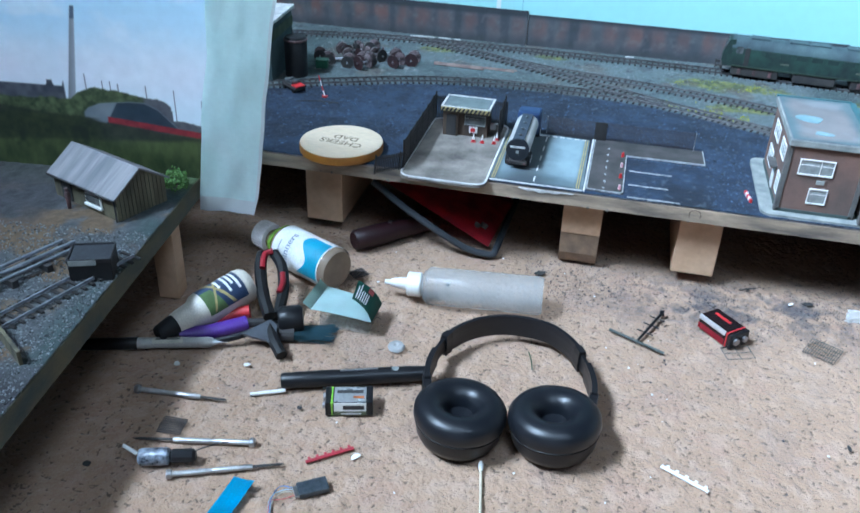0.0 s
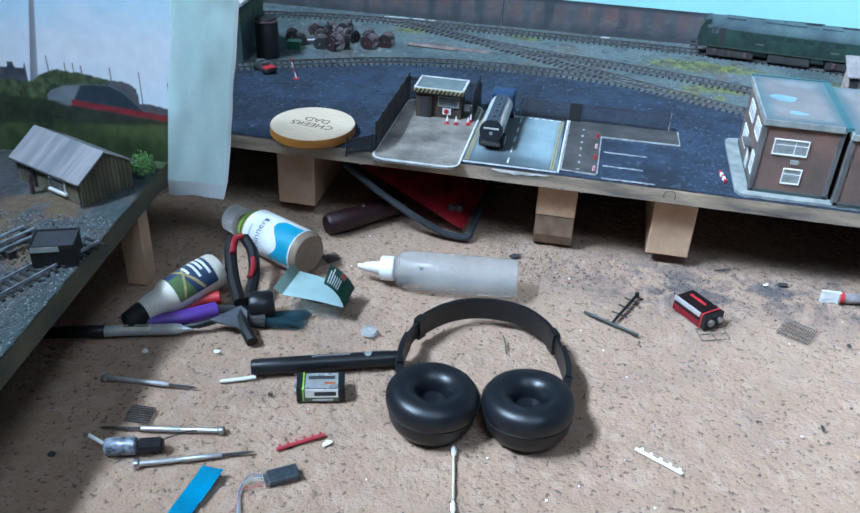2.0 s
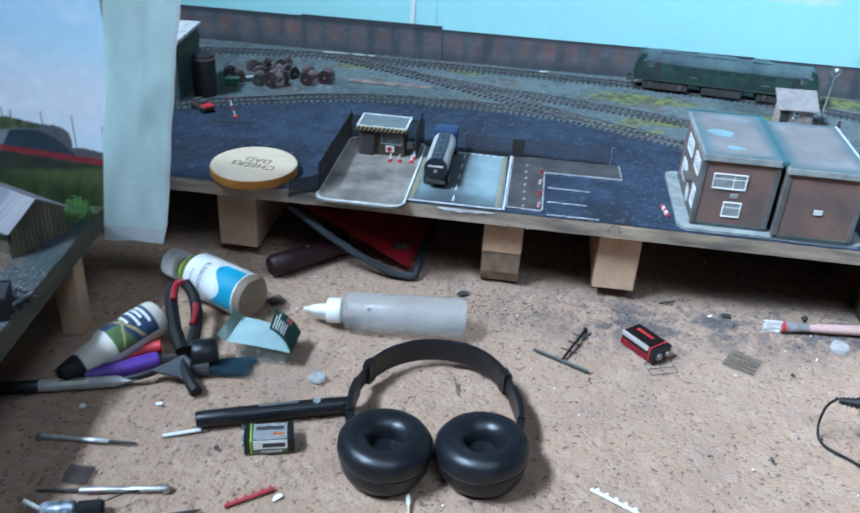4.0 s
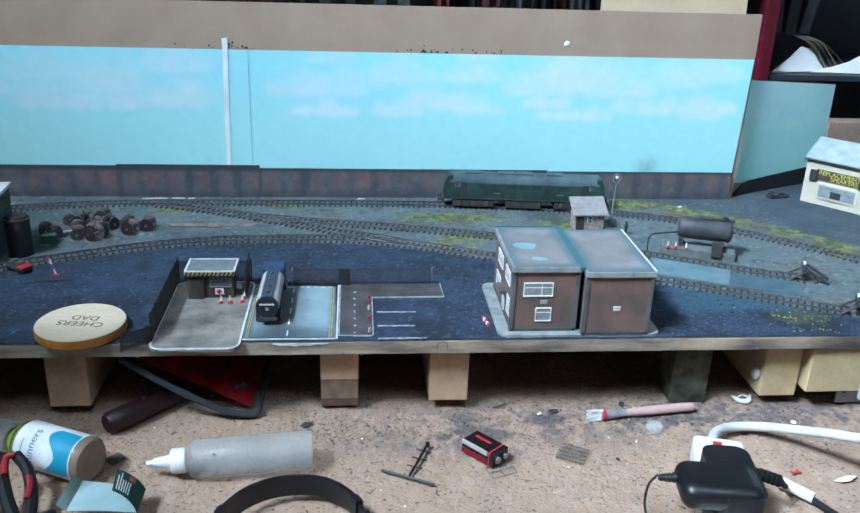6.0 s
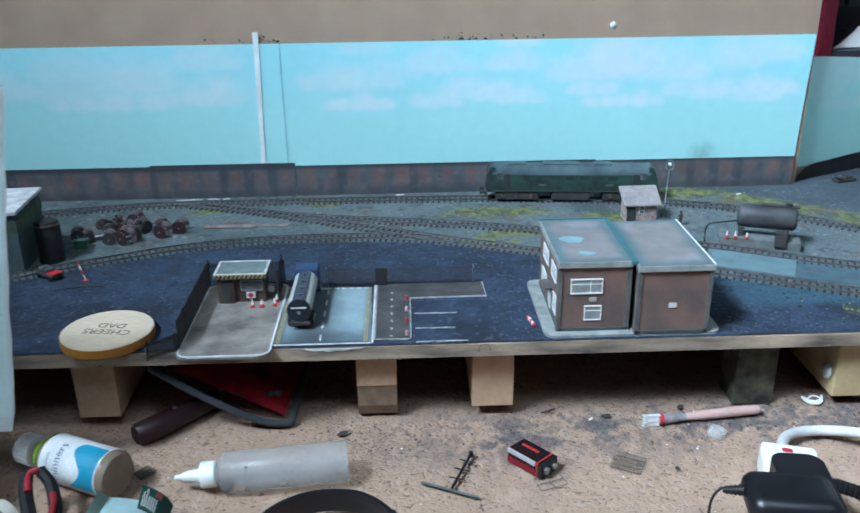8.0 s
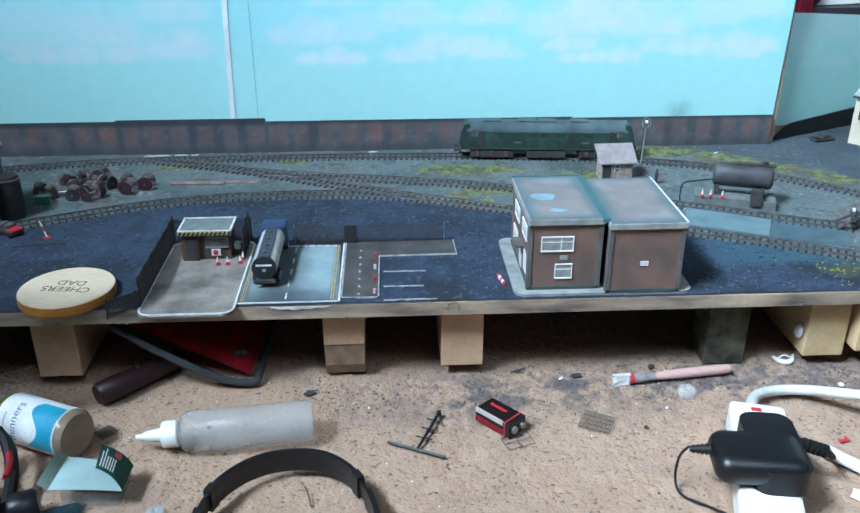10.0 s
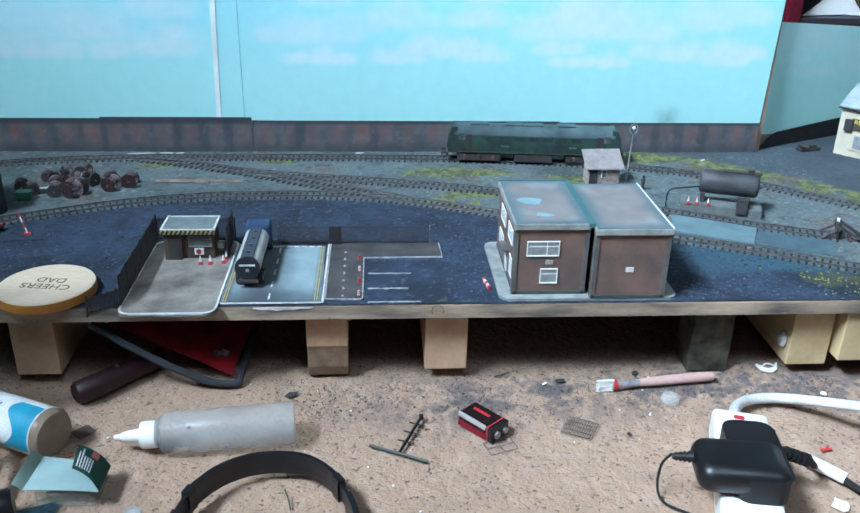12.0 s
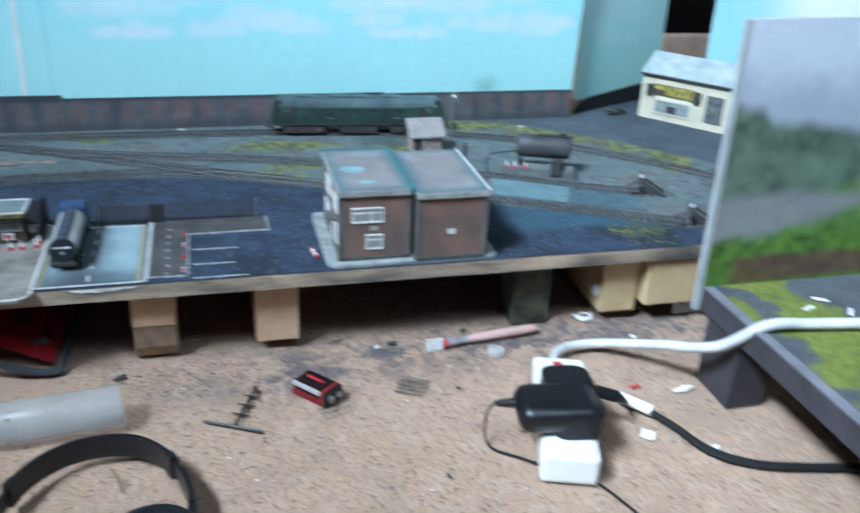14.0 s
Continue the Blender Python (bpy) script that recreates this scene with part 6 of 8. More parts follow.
def photo_right(x, z):
    n, m_ = fbm(x, z, 0.03, 700, 4), fbm(x, z, 0.012, 705, 3)
    c = mix((0.55, 0.60, 0.68), (0.36, 0.40, 0.48), step(0.37, 0.30, z + 0.05 * (n - 0.5)))
    trees = step(0.010, -0.010, z - (0.308 + 0.035 * (fbm(x, z * 0, 0.06, 710, 3) - 0.5) - 0.18 * np.clip(x, 0, 0.16)))
    c = mix(c, mix((0.05, 0.085, 0.065), (0.16, 0.23, 0.17), np.clip(1.7 * fbm(x, z, 0.022, 720, 5) - 0.35, 0, 1)), trees)
    c = mix(c, mix((0.05, 0.13, 0.04), (0.16, 0.28, 0.07), m_), step(-0.01, 0.02, 0.225 - z - 0.35 * (0.17 - x) + 0.03 * (n - 0.5)) * trees)
    lane = step(0.010, -0.008, np.abs(z - 0.188 - 0.1 * (x - 0.06)) - 0.026 + 0.16 * np.clip(x - 0.06, 0, 1) + 0.02 * (n - 0.5))
    c = mix(c, mix((0.15, 0.16, 0.17), (0.28, 0.285, 0.29), n), lane)
    hedge = step(0.008, -0.008, z - (0.158 + 0.03 * (n - 0.5) + 0.06 * x))
    c = mix(c, mix((0.025, 0.07, 0.015), (0.12, 0.24, 0.04), np.clip(1.6 * m_ - 0.3, 0, 1)), hedge)
    return mix(c, mix((0.07, 0.035, 0.03), (0.15, 0.08, 0.06), m_), 0.9 * step(0.006, -0.004, z - 0.138 - 0.016 * (n - 0.5)) * step(0.02, 0.04, x) * step(0.104, 0.112, z))


panel = thing("photo_panel", "upright foam panel with a printed photo of trees and a lane", "backdrop print", 0.476, -0.100, 0, 0, 0, -1.0)
part("foam_board", bbox(-0.006, 0.62, 0.0008, 0.007, 0.078, 0.394, bev=0.0008), mat("pale_foam", (0.40, 0.42, 0.43), 0.7, scale=30), panel, "pale cut edge of the foam board")
pr = sheet("photo_print", 0.0, 0.619, 300, 0.079, 0.3935, 150, None, photo_right, PRINT, UP)
pr.parent = panel
tufts = bmesh.new()
rng = random.Random(8)
for k in range(420):
    x = rng.gauss(0.075, 0.022) if k % 2 else rng.uniform(0.02, 0.4)
    y = rng.uniform(-0.35, -0.01)
    bmesh.ops.create_cone(tufts, cap_ends=False, segments=3, radius1=0.0012, radius2=0.0, depth=rng.uniform(0.003, 0.007), matrix=pose(0.474 + x, -0.10 + y, BZ + 0.002, rng.uniform(-25, 25), rng.uniform(-25, 25), 0))
tagged(part("grass_tufts", tufts, mat("moss_green", (0.15, 0.19, 0.03), 0.85, col2=(0.07, 0.11, 0.02), scale=60)), "yellow-green grass tufts on the end module", "grass", kind="stuff")
for k, (x, y, r) in enumerate(((0.56, -0.165, 20), (0.585, -0.150, -30), (0.60, -0.18, 50))):
    tagged(part("white_scrap", bbox(-0.008, 0.008, -0.002, 0.002, 0, 0.0015, bev=0.0004, m=pose(x, y, BZ + 0.0012, 0, 0, r)), WHITE), "short white plastic scrap on the module", "scrap", "module scraps")
rs = thing("far_sky_sheet", "pale sky sheet behind the end module, overexposed white painted in", "backdrop", 0.885, 0.62, 0, -20)
part("card", bbox(0.0, 0.6, 0.0008, 0.003, 0.0, 0.75), HARDBOARD, rs)
# turquoise at the left edge, then overexposed white put into the colour
fs = sheet("sky_sheet", 0.0, 0.6, 80, 0.0, 0.75, 80, None, lambda x, z: mix((0.36, 0.70, 0.78), (0.82, 0.88, 0.90), step(0.06, 0.18, x)), SKYPAINT, UP)
fs.parent = rs

# moss clumps, cinders and ballast stones
rng = random.Random(21)
spots, cind, stone = [], [], []
for k in range(1500):
    if k < 220:
        x, y = rng.gauss(0.472, 0.030), rng.gauss(0.050, 0.019)
    elif k < 800:
        x = rng.uniform(-0.03, 0.10)
        y = 0.318 + rng.gauss(0, 0.009) - x * 0.25
    elif k < 1250:
        x, y = rng.gauss(0.062, 0.045), rng.gauss(0.428, 0.010)
    else:
        x, y = rng.gauss(0.385, 0.05), rng.gauss(0.500, 0.010)
    if vnoise(np.array(x), np.array(y), 0.012, 5) < (0.42 if k < 220 else 0.55):
        continue
    if 0.004 < y < 0.53:
        spots.append((x, y, BZ + 0.0006, rng.uniform(0.0005, 0.0015)))
pebbles("moss_clumps", spots, mat("yellow_moss", (0.12, 0.14, 0.025), 0.9, col2=(0.30, 0.30, 0.05), scale=150, fine=900, bump=0.5), "scattered clumps of yellow-green moss", "moss")
for k in range(44000):
    x, y = rng.uniform(-0.62, 0.62), rng.uniform(0.003, 0.53)
    if (-0.33 < x < 0.026 and y < 0.172) or (0.073 < x < 0.276 and y < 0.162):
        continue
    if y < on(NEAR, x) - 0.016:
        cind.append((x, y, BZ + 0.0002, rng.uniform(0.0005, 0.0012) * (1.9 if k % 9 == 0 else 1)))
    else:
        stone.append((x, y, BZ + 0.0001, rng.uniform(0.0004, 0.0010)))
# dark lumps along the kerb, standing in for its crumbly shadow line
for k in range(420):
    cind.append((rng.uniform(-0.068, 0.030), 0.1155 - abs(rng.gauss(0, 0.0022)), BZ + 0.0004, rng.uniform(0.0006, 0.0015)))
pebbles("cinders", cind, varied(mat("cinder_bits", (0.009, 0.015, 0.027), 0.75, col2=(0.036, 0.060, 0.100), scale=420), 0.15, 2.2), "loose blue-black cinders over the yard", "cinders")
pebbles("ballast_chips", stone, varied(mat("chip_bits", (0.092, 0.108, 0.108), 0.85, col2=(0.17, 0.188, 0.182), scale=200), 0.35, 1.9), "grey ballast chips between the tracks", "ballast")

# ---- the room behind the backdrop ----
DARKCUP = mat("dark_cupboard", (0.026, 0.034, 0.052), 0.5, col2=(0.035, 0.033, 0.04), scale=8, bump=0.05)
cup = thing("dark_cabinet", "dark open cabinet with a red-brown frame, full of papers", "cabinet", 0.705, 0.78, 0)
part("back", bbox(0.0, 0.75, 0.30, 0.32, 0, 1.1), DARKCUP, cup)
part("side", bbox(0.0, 0.02, 0.02, 0.30, 0, 1.1), DARKCUP, cup)
part("frame_post", bbox(-0.004, 0.026, -0.012, 0.02, 0, 1.1, bev=0.004), mat("red_brown_wood", (0.13, 0.010, 0.022), 0.3, col2=(0.07, 0.006, 0.012), scale=30, grain=(1, 1, 0.15)), cup, "glossy red-brown post")
part("shelf", bbox(0.02, 0.75, -0.005, 0.30, 0.279, 0.290, bev=0.001), DARKCUP, cup)
part("base", bbox(0.02, 0.75, 0.0, 0.30, 0.0, 0.10), DARKCUP, cup)
for x, y, w, h, r in ((0.112, 0.03, 0.074, 0.052, 12), (0.205, 0.02, 0.075, 0.026, -5), (0.290, 0.06, 0.085, 0.058, -8)):
    bm = prism(bmesh.new(), [(-w, 0), (w, 0), (w * 0.45, h * 0.9), (w * 0.1, h), (-w * 0.35, h * 0.55)], -0.002, 0.002, UP)
    tagged(part("folded_paper", bm, WHITE), "folded white paper leaning on the cabinet shelf", "paper", "cabinet papers").matrix_world = pose(0.705 + x, 0.78 + y, 0.291, -25, 0, r)
for k in range(8):
    tagged(part("thin_cable", tube(bmesh.new(), glide([(0.80 + 0.004 * k, 0.83, 0.36), (0.83 + 0.005 * k, 0.82, 0.345), (0.868 + 0.0075 * k * (0.6 + 0.4 * (k % 2)), 0.815 + 0.004 * (k % 3), 0.30)], 5), 0.0014, 6), mat("cable_colour", ((0.05, 0.012, 0.02), (0.20, 0.16, 0.04), (0.03, 0.06, 0.05), (0.02, 0.02, 0.03), (0.10, 0.12, 0.14))[k % 5], 0.4)), "thin coloured cable in the cabinet", "cable", "cabinet cables")
for k in range(3):
    tagged(part("dark_folder", bbox(-0.012, 0.012, -0.10, 0.10, 0, 0.20, bev=0.002, m=pose(0.775 + k * 0.03, 0.96, 0.36, 0, 6 * k - 4, 0)), mat("grey_folder", (0.05, 0.055, 0.065), 0.45)), "dark grey folder standing in the cabinet", "folder", "cabinet folders")
tagged(part("pale_box", bbox(0.86, 0.98, 0.74, 0.775, 0, 0.205, bev=0.002), mat("pinkish_card", (0.36, 0.25, 0.19), 0.7)), "pinkish cardboard box behind the shop", "box")
tagged(part("cream_panel", prism(bmesh.new(), [(0.375, 0), (0.665, 0), (0.650, 0.62), (0.375, 0.62)], -0.008, 0.008, Matrix.Translation((0, 0.76, 0)) @ UP), CREAMBOARD), "cream board standing behind the backdrop", "board")
for k, (x, w, col) in enumerate(((-0.62, 0.10, (0.02, 0.02, 0.022)), (-0.50, 0.10, (0.10, 0.07, 0.05)), (-0.38, 0.10, (0.025, 0.022, 0.03)), (-0.26, 0.10, (0.06, 0.02, 0.02)), (-0.14, 0.10, (0.03, 0.035, 0.04)), (-0.03, 0.09, (0.10, 0.11, 0.10)), (0.075, 0.03, (0.23, 0.045, 0.045)), (0.125, 0.045, (0.018, 0.018, 0.022)), (0.175, 0.04, (0.12, 0.045, 0.05)), (0.225, 0.04, (0.13, 0.14, 0.135)), (0.27, 0.045, (0.012, 0.013, 0.016)), (0.315, 0.04, (0.16, 0.07, 0.055)), (0.345, 0.025, (0.11, 0.12, 0.15)), (0.37, 0.025, (0.09, 0.09, 0.09)))):
    bm = bmesh.new()
    for j in range(13):
        a = j / 12
        for z in (0.10, 1.05):
            bm.verts.new((x + w * (a - 0.5) * (1.12 if z < 1 else 0.8), 0.80 + 0.012 * math.sin(a * 12 + k) + (0.03 if k % 2 else 0.0), z))
    bm.verts.ensure_lookup_table()
    for j in range(12):
        bm.faces.new((bm.verts[2 * j], bm.verts[2 * j + 2], bm.verts[2 * j + 3], bm.verts[2 * j + 1]))
    bmesh.ops.solidify(bm, geom=bm.faces[:], thickness=0.006)
    tagged(part("hanging_garment", bm, mat("cloth", col, 0.9, scale=30, fine=500, bump=0.3), smooth=True), "dull hanging garment behind the backdrop", "garment", "hanging garments")
tagged(part("garment_rail", rod(bmesh.new(), (-1.0, 0.815, 1.04), (0.45, 0.815, 1.04), 0.012), STEEL), "steel rail carrying the garments", "clothes rail")
for x in (-0.99, 0.44):
    tagged(part("rail_stand", rod(bmesh.new(), (x, 0.86, 0.0), (x, 0.82, 1.05), 0.011), STEEL), "upright steel stand of the clothes rail", "rail stand", "rail stands")
tagged(part("dark_wardrobe", bbox(-1.5, 0.62, 1.0, 1.3, 0.0, 1.9, bev=0.004), mat("wardrobe_brown", (0.03, 0.022, 0.02), 0.4, scale=10, grain=(1, 1, 0.2))), "large dark wardrobe against the wall", "wardrobe")

# ---- things on the carpet ----
coaster = thing("wooden_coaster", "round pale wooden coaster with burnt lettering, on the layout", "coaster", -0.4045, 0.0330, BZ + 0.0006, 0)
part("bark_edge", lathe(bmesh.new(), [(0, 0.0), (0, 0.0485), (0.0015, 0.0502), (0.0095, 0.0502), (0.0108, 0.0496)], (0, 0, 0), (0, 0, 1), 56), mat("orange_edge", (0.42, 0.17, 0.025), 0.5, col2=(0.34, 0.13, 0.02), scale=60), coaster, "orange varnished rim", smooth=True)
part("face", lathe(bmesh.new(), [(0.0100, 0.0496), (0.0112, 0.0494), (0.0115, 0.0480), (0.0115, 0.0)], (0, 0, 0), (0, 0, 1), 56), mat("pale_birch", (0.68, 0.545, 0.40), 0.5, col2=(0.63, 0.49, 0.345), scale=25, grain=(0.15, 1, 1), bump=0.08), coaster, "pale birch top")
BURN = mat("burnt_lettering", (0.16, 0.10, 0.06), 0.8)
words("lettering", "CHEERS", 0.0155, BURN, pose(0.0010, -0.0055, 0.0116, 0, 0, 172), coaster, 0.0001)
words("lettering", "DAD", 0.0150, BURN, pose(0.0030, 0.0095, 0.0116, 0, 0, 172), coaster, 0.0001)

# headphones
hp = thing("headphones", "black on-ear headphones lying with the soft pads up", "headphones")
for cx, cy, tx, ty in ((-0.1848, -0.3075, -3, 2), (-0.1012, -0.2945, -4, -3)):
    m = pose(cx, cy, 0.0015, tx, ty, 0)
    cup = part("ear_cup", lathe(bmesh.new(), [(0.0, 0.0), (0.0, 0.0270), (0.0025, 0.0315), (0.0090, 0.0350), (0.0180, 0.0365), (0.0195, 0.0355)], (0, 0, 0), (0, 0, 1), 48), BLACK, hp, "matt black plastic cup", smooth=True)
    cup.matrix_basis = m @ Matrix.Diagonal((1.06, 1.06, 1.12, 1))
    part("ear_pad", lathe(bmesh.new(), [(0.0190, 0.0345), (0.0200, 0.0372), (0.0240, 0.0386), (0.0300, 0.0380), (0.0352, 0.0340), (0.0374, 0.0275), (0.0366, 0.0210), (0.0335, 0.0158), (0.0280, 0.0126), (0.0225, 0.0116), (0.0215, 0.0)], (0, 0, 0), (0, 0, 1), 56), LEATHER, cup, "soft glossy leatherette pad", smooth=True)
    part("seam", lathe(bmesh.new(), [(0.0185, 0.0366), (0.0192, 0.0374), (0.0199, 0.0366)], (0, 0, 0), (0, 0, 1), 48), RUBBER, cup)
BAND = [(-0.2130, -0.2920, 0.0205), (-0.2245, -0.2610, 0.0205), (-0.2265, -0.2290, 0.0205), (-0.2190, -0.1960, 0.0205), (-0.1970, -0.1655, 0.0205), (-0.1660, -0.1500, 0.0205), (-0.1280, -0.1510, 0.0205), (-0.1010, -0.1700, 0.0205), (-0.0820, -0.2020, 0.0205), (-0.0720, -0.2380, 0.0205), (-0.0735, -0.2720, 0.0205)]
line = glide(BAND, 10)
n = len(line)


def strap(a, b, t, h):
    return sweep(bmesh.new(), line[a:b], [(-t, -h), (t, -h), (t * 1.2, -h * 0.5), (t * 1.2, h * 0.5), (t, h), (-t, h), (-t * 1.2, h * 0.5), (-t * 1.2, -h * 0.5)])


part("headband", strap(int(n * 0.30), int(n * 0.76), 0.0020, 0.0115), LEATHER, hp, "padded black headband")
part("slider", strap(int(n * 0.21), int(n * 0.31), 0.0015, 0.0080), BLACK, hp, "thin black slider bar")
part("slider", strap(int(n * 0.75), int(n * 0.83), 0.0015, 0.0080), BLACK, hp, "thin black slider bar")
part("arm", strap(int(n * 0.08), int(n * 0.235), 0.0026, 0.0108), BLACK, hp, "smooth black arm")
part("arm", strap(int(n * 0.805), int(n * 0.94), 0.0026, 0.0108), BLACK, hp, "smooth black arm")
part("hinge", strap(int(n * 0.285), int(n * 0.325), 0.0034, 0.0118), BLACK, hp)
part("hinge", strap(int(n * 0.735), int(n * 0.775), 0.0034, 0.0118), BLACK, hp)
part("yoke", strap(0, int(n * 0.12), 0.0036, 0.0080), BLACK, hp)
part("yoke", strap(int(n * 0.92), n, 0.0036, 0.0080), BLACK, hp)

bud = thing("cotton_bud", "white cotton bud sticking out beneath the headphones", "cotton bud", -0.1525, -0.3670, 0.0022, -80)
part("stick", rod(bmesh.new(), (-0.036, 0, 0), (0.030, 0, 0), 0.0011, seg=8), mat("bud_stick", (0.66, 0.58, 0.44), 0.6), bud)
for s in (-1, 1):
    part("tip", lathe(bmesh.new(), [(0, 0.0008), (0.003, 0.0021), (0.009, 0.0023), (0.012, 0.0014), (0.0128, 0.0)], (s * 0.024, 0, 0), (s, 0, 0), 10), WHITE, bud, "fluffy white tip", smooth=True)


def lying(name, label, category, p, q, r, group=""):
    """A thing whose axis runs from p to q; its local z follows that axis."""
    p, q = Vector(p), Vector(q)
    ob = thing(name, label, category, group=group)
    ob.matrix_world = Matrix.Translation(p) @ (q - p).to_track_quat("Z", "Y").to_matrix().to_4x4()
    return ob, (q - p).length


def clear_plastic(name, col, rough, trans):
    m = mat(name, col, rough, scale=30, fine=300, bump=0.08, speck=0.06)
    m.node_tree.nodes["Principled BSDF"].inputs["Transmission Weight"].default_value = trans
    m.node_tree.nodes["Principled BSDF"].inputs["IOR"].default_value = 1.35
    return m


def see_through(name, col, rough, alpha):
    m = clear_plastic(name, col, rough, 0.0)
    m.node_tree.nodes["Principled BSDF"].inputs["Alpha"].default_value = alpha
    return m


# thinners bottle
GREYCAP = mat("grey_cap", (0.66, 0.62, 0.60), 0.5, scale=50)
tb, L = lying("thinners_bottle", "clear thinners bottle with a white and blue label, lying down", "bottle", (-0.4800, -0.0480, 0.0235), (-0.3650, -0.1050, 0.0250), 0.024)
part("cap", lathe(bmesh.new(), [(0, 0.0), (0, 0.0150), (0.0015, 0.0165), (0.0200, 0.0165), (0.0212, 0.0150), (0.0212, 0.0)], (0, 0, 0), (0, 0, 1), 28), GREYCAP, tb, "grey ribbed screw cap", smooth=True)
for k in range(24):
    a = 2 * math.pi * k / 24
    part("cap_rib", rod(bmesh.new(), (0.0166 * math.cos(a), 0.0166 * math.sin(a), 0.003), (0.0166 * math.cos(a), 0.0166 * math.sin(a), 0.019), 0.0006, seg=4), GREYCAP, tb)
FLUID = clear_plastic("tinted_plastic", (0.36, 0.27, 0.20), 0.22, 0.25)
part("bottle", lathe(bmesh.new(), [(0.0205, 0.0115), (0.0290, 0.0120), (0.0340, 0.0165), (0.0430, 0.0232), (0.0480, 0.0245), (L - 0.004, 0.0245), (L, 0.0215), (L, 0.0)], (0, 0, 0), (0, 0, 1), 36), FLUID, tb, "brownish see-through body", smooth=True)
part("neck_band", lathe(bmesh.new(), [(0.0300, 0.0150), (0.0302, 0.0168), (0.0395, 0.0226), (0.0400, 0.0215)], (0, 0, 0), (0, 0, 1), 28), mat("lime_band", (0.22, 0.42, 0.04), 0.5), tb, "lime green neck band", smooth=True)
LABEL = mat("label_white", (0.74, 0.75, 0.74), 0.45, scale=30, bump=0.03)
SWOOSH = mat("label_blue", (0.01, 0.30, 0.45), 0.45, scale=30, bump=0.03)
lab = part("label", lathe(bmesh.new(), [(0.0465, 0.0243), (0.0465, 0.0249), (L - 0.0080, 0.0249), (L - 0.0080, 0.0243)], (0, 0, 0), (0, 0, 1), 40), LABEL, tb, "white paper label", smooth=True)


def wrap(bm, r, pts):
    """A thin curved patch on a cylinder of radius r: rows of (angle, z0, z1)."""
    lo = [bm.verts.new((r * math.cos(radians(a)), r * math.sin(radians(a)), z0)) for a, z0, z1 in pts]
    hi = [bm.verts.new((r * math.cos(radians(a)), r * math.sin(radians(a)), z1)) for a, z0, z1 in pts]
    for i in range(len(pts) - 1):
        bm.faces.new((lo[i], lo[i + 1], hi[i + 1], hi[i]))
    return bm


def face_up(ob):
    """The local angle that points to the sky for a lying thing."""
    u = ob.matrix_world.to_3x3().inverted() @ Vector((0, 0, 1))
    return math.degrees(math.atan2(u.y, u.x))


up = face_up(tb)
part("swoosh", wrap(bmesh.new(), 0.0251, [(up + a, 0.0925 - 0.0080 * math.sin(radians(a * 3.4 + 40)), L - 0.0095) for a in range(-8, 110, 4)]), SWOOSH, lab, "blue wave on the label")


def wrapped_words(name, text, size, r, mid, z, material, parent, flip=1):
    """Lettering bent round a bottle, reading along its axis."""
    cu = bpy.data.curves.new(name, "FONT")
    cu.body, cu.size, cu.align_x, cu.align_y, cu.resolution_u = text, size, "CENTER", "CENTER", 3
    tmp = bpy.data.objects.new(name, cu)
    me = bpy.data.meshes.new_from_object(tmp)
    bpy.data.objects.remove(tmp)
    for v in me.vertices:
        a = radians(mid) + flip * v.co.x / r
        v.co = (r * math.cos(a), r * math.sin(a), z + flip * v.co.y)
    me.materials.append(material)
    ob = new(name, me)
    ob.parent = parent
    return ob


INKBLUE = mat("ink_blue", (0.02, 0.06, 0.14), 0.5)
wrapped_words("lettering", "thinners", 0.0128, 0.02515, up + 56, 0.0690, INKBLUE, lab, -1)
part("print_bar", wrap(bmesh.new(), 0.0251, [(up + a, 0.0560, 0.0578) for a in range(40, 90, 6)]), mat("grey_ink", (0.35, 0.38, 0.40), 0.5), lab)

# dropper bottle
db, L = lying("dropper_bottle", "frosted clear squeeze bottle with a white nozzle, lying down", "bottle", (-0.3105, -0.1020, 0.0180), (-0.1375, -0.0875, 0.0215), 0.02)
FROST = clear_plastic("frosted_plastic", (0.50, 0.51, 0.50), 0.28, 0.0)
FROST.node_tree.nodes["Principled BSDF"].inputs["Alpha"].default_value = 0.40
part("nozzle", lathe(bmesh.new(), [(0, 0.0), (0, 0.0026), (0.0065, 0.0031), (0.0075, 0.0045), (0.0150, 0.0060), (0.0260, 0.0072)], (0, 0, 0), (0, 0, 1), 20), WHITE, db, "white tapered nozzle", smooth=True)
part("collar", lathe(bmesh.new(), [(0.0255, 0.0), (0.0255, 0.0125), (0.0270, 0.0135), (0.0400, 0.0135), (0.0410, 0.0125), (0.0410, 0.0)], (0, 0, 0), (0, 0, 1), 28), WHITE, db, "white screw collar", smooth=True)
part("body", lathe(bmesh.new(), [(0.0412, 0.0115), (0.0432, 0.0125), (0.0440, 0.0165), (0.0448, 0.0168), (0.0456, 0.0160), (0.0466, 0.0185), (0.0500, 0.0210), (L - 0.004, 0.0212), (L, 0.0195), (L, 0.0)], (0, 0, 0), (0, 0, 1), 36), FROST, db, "frosted see-through body", smooth=True)
part("dark_speck", bbox(-0.0012, 0.0012, -0.0016, 0.0016, 0, 0.004, m=pose(0.019, -0.0085, 0.066)), SOOT, db)

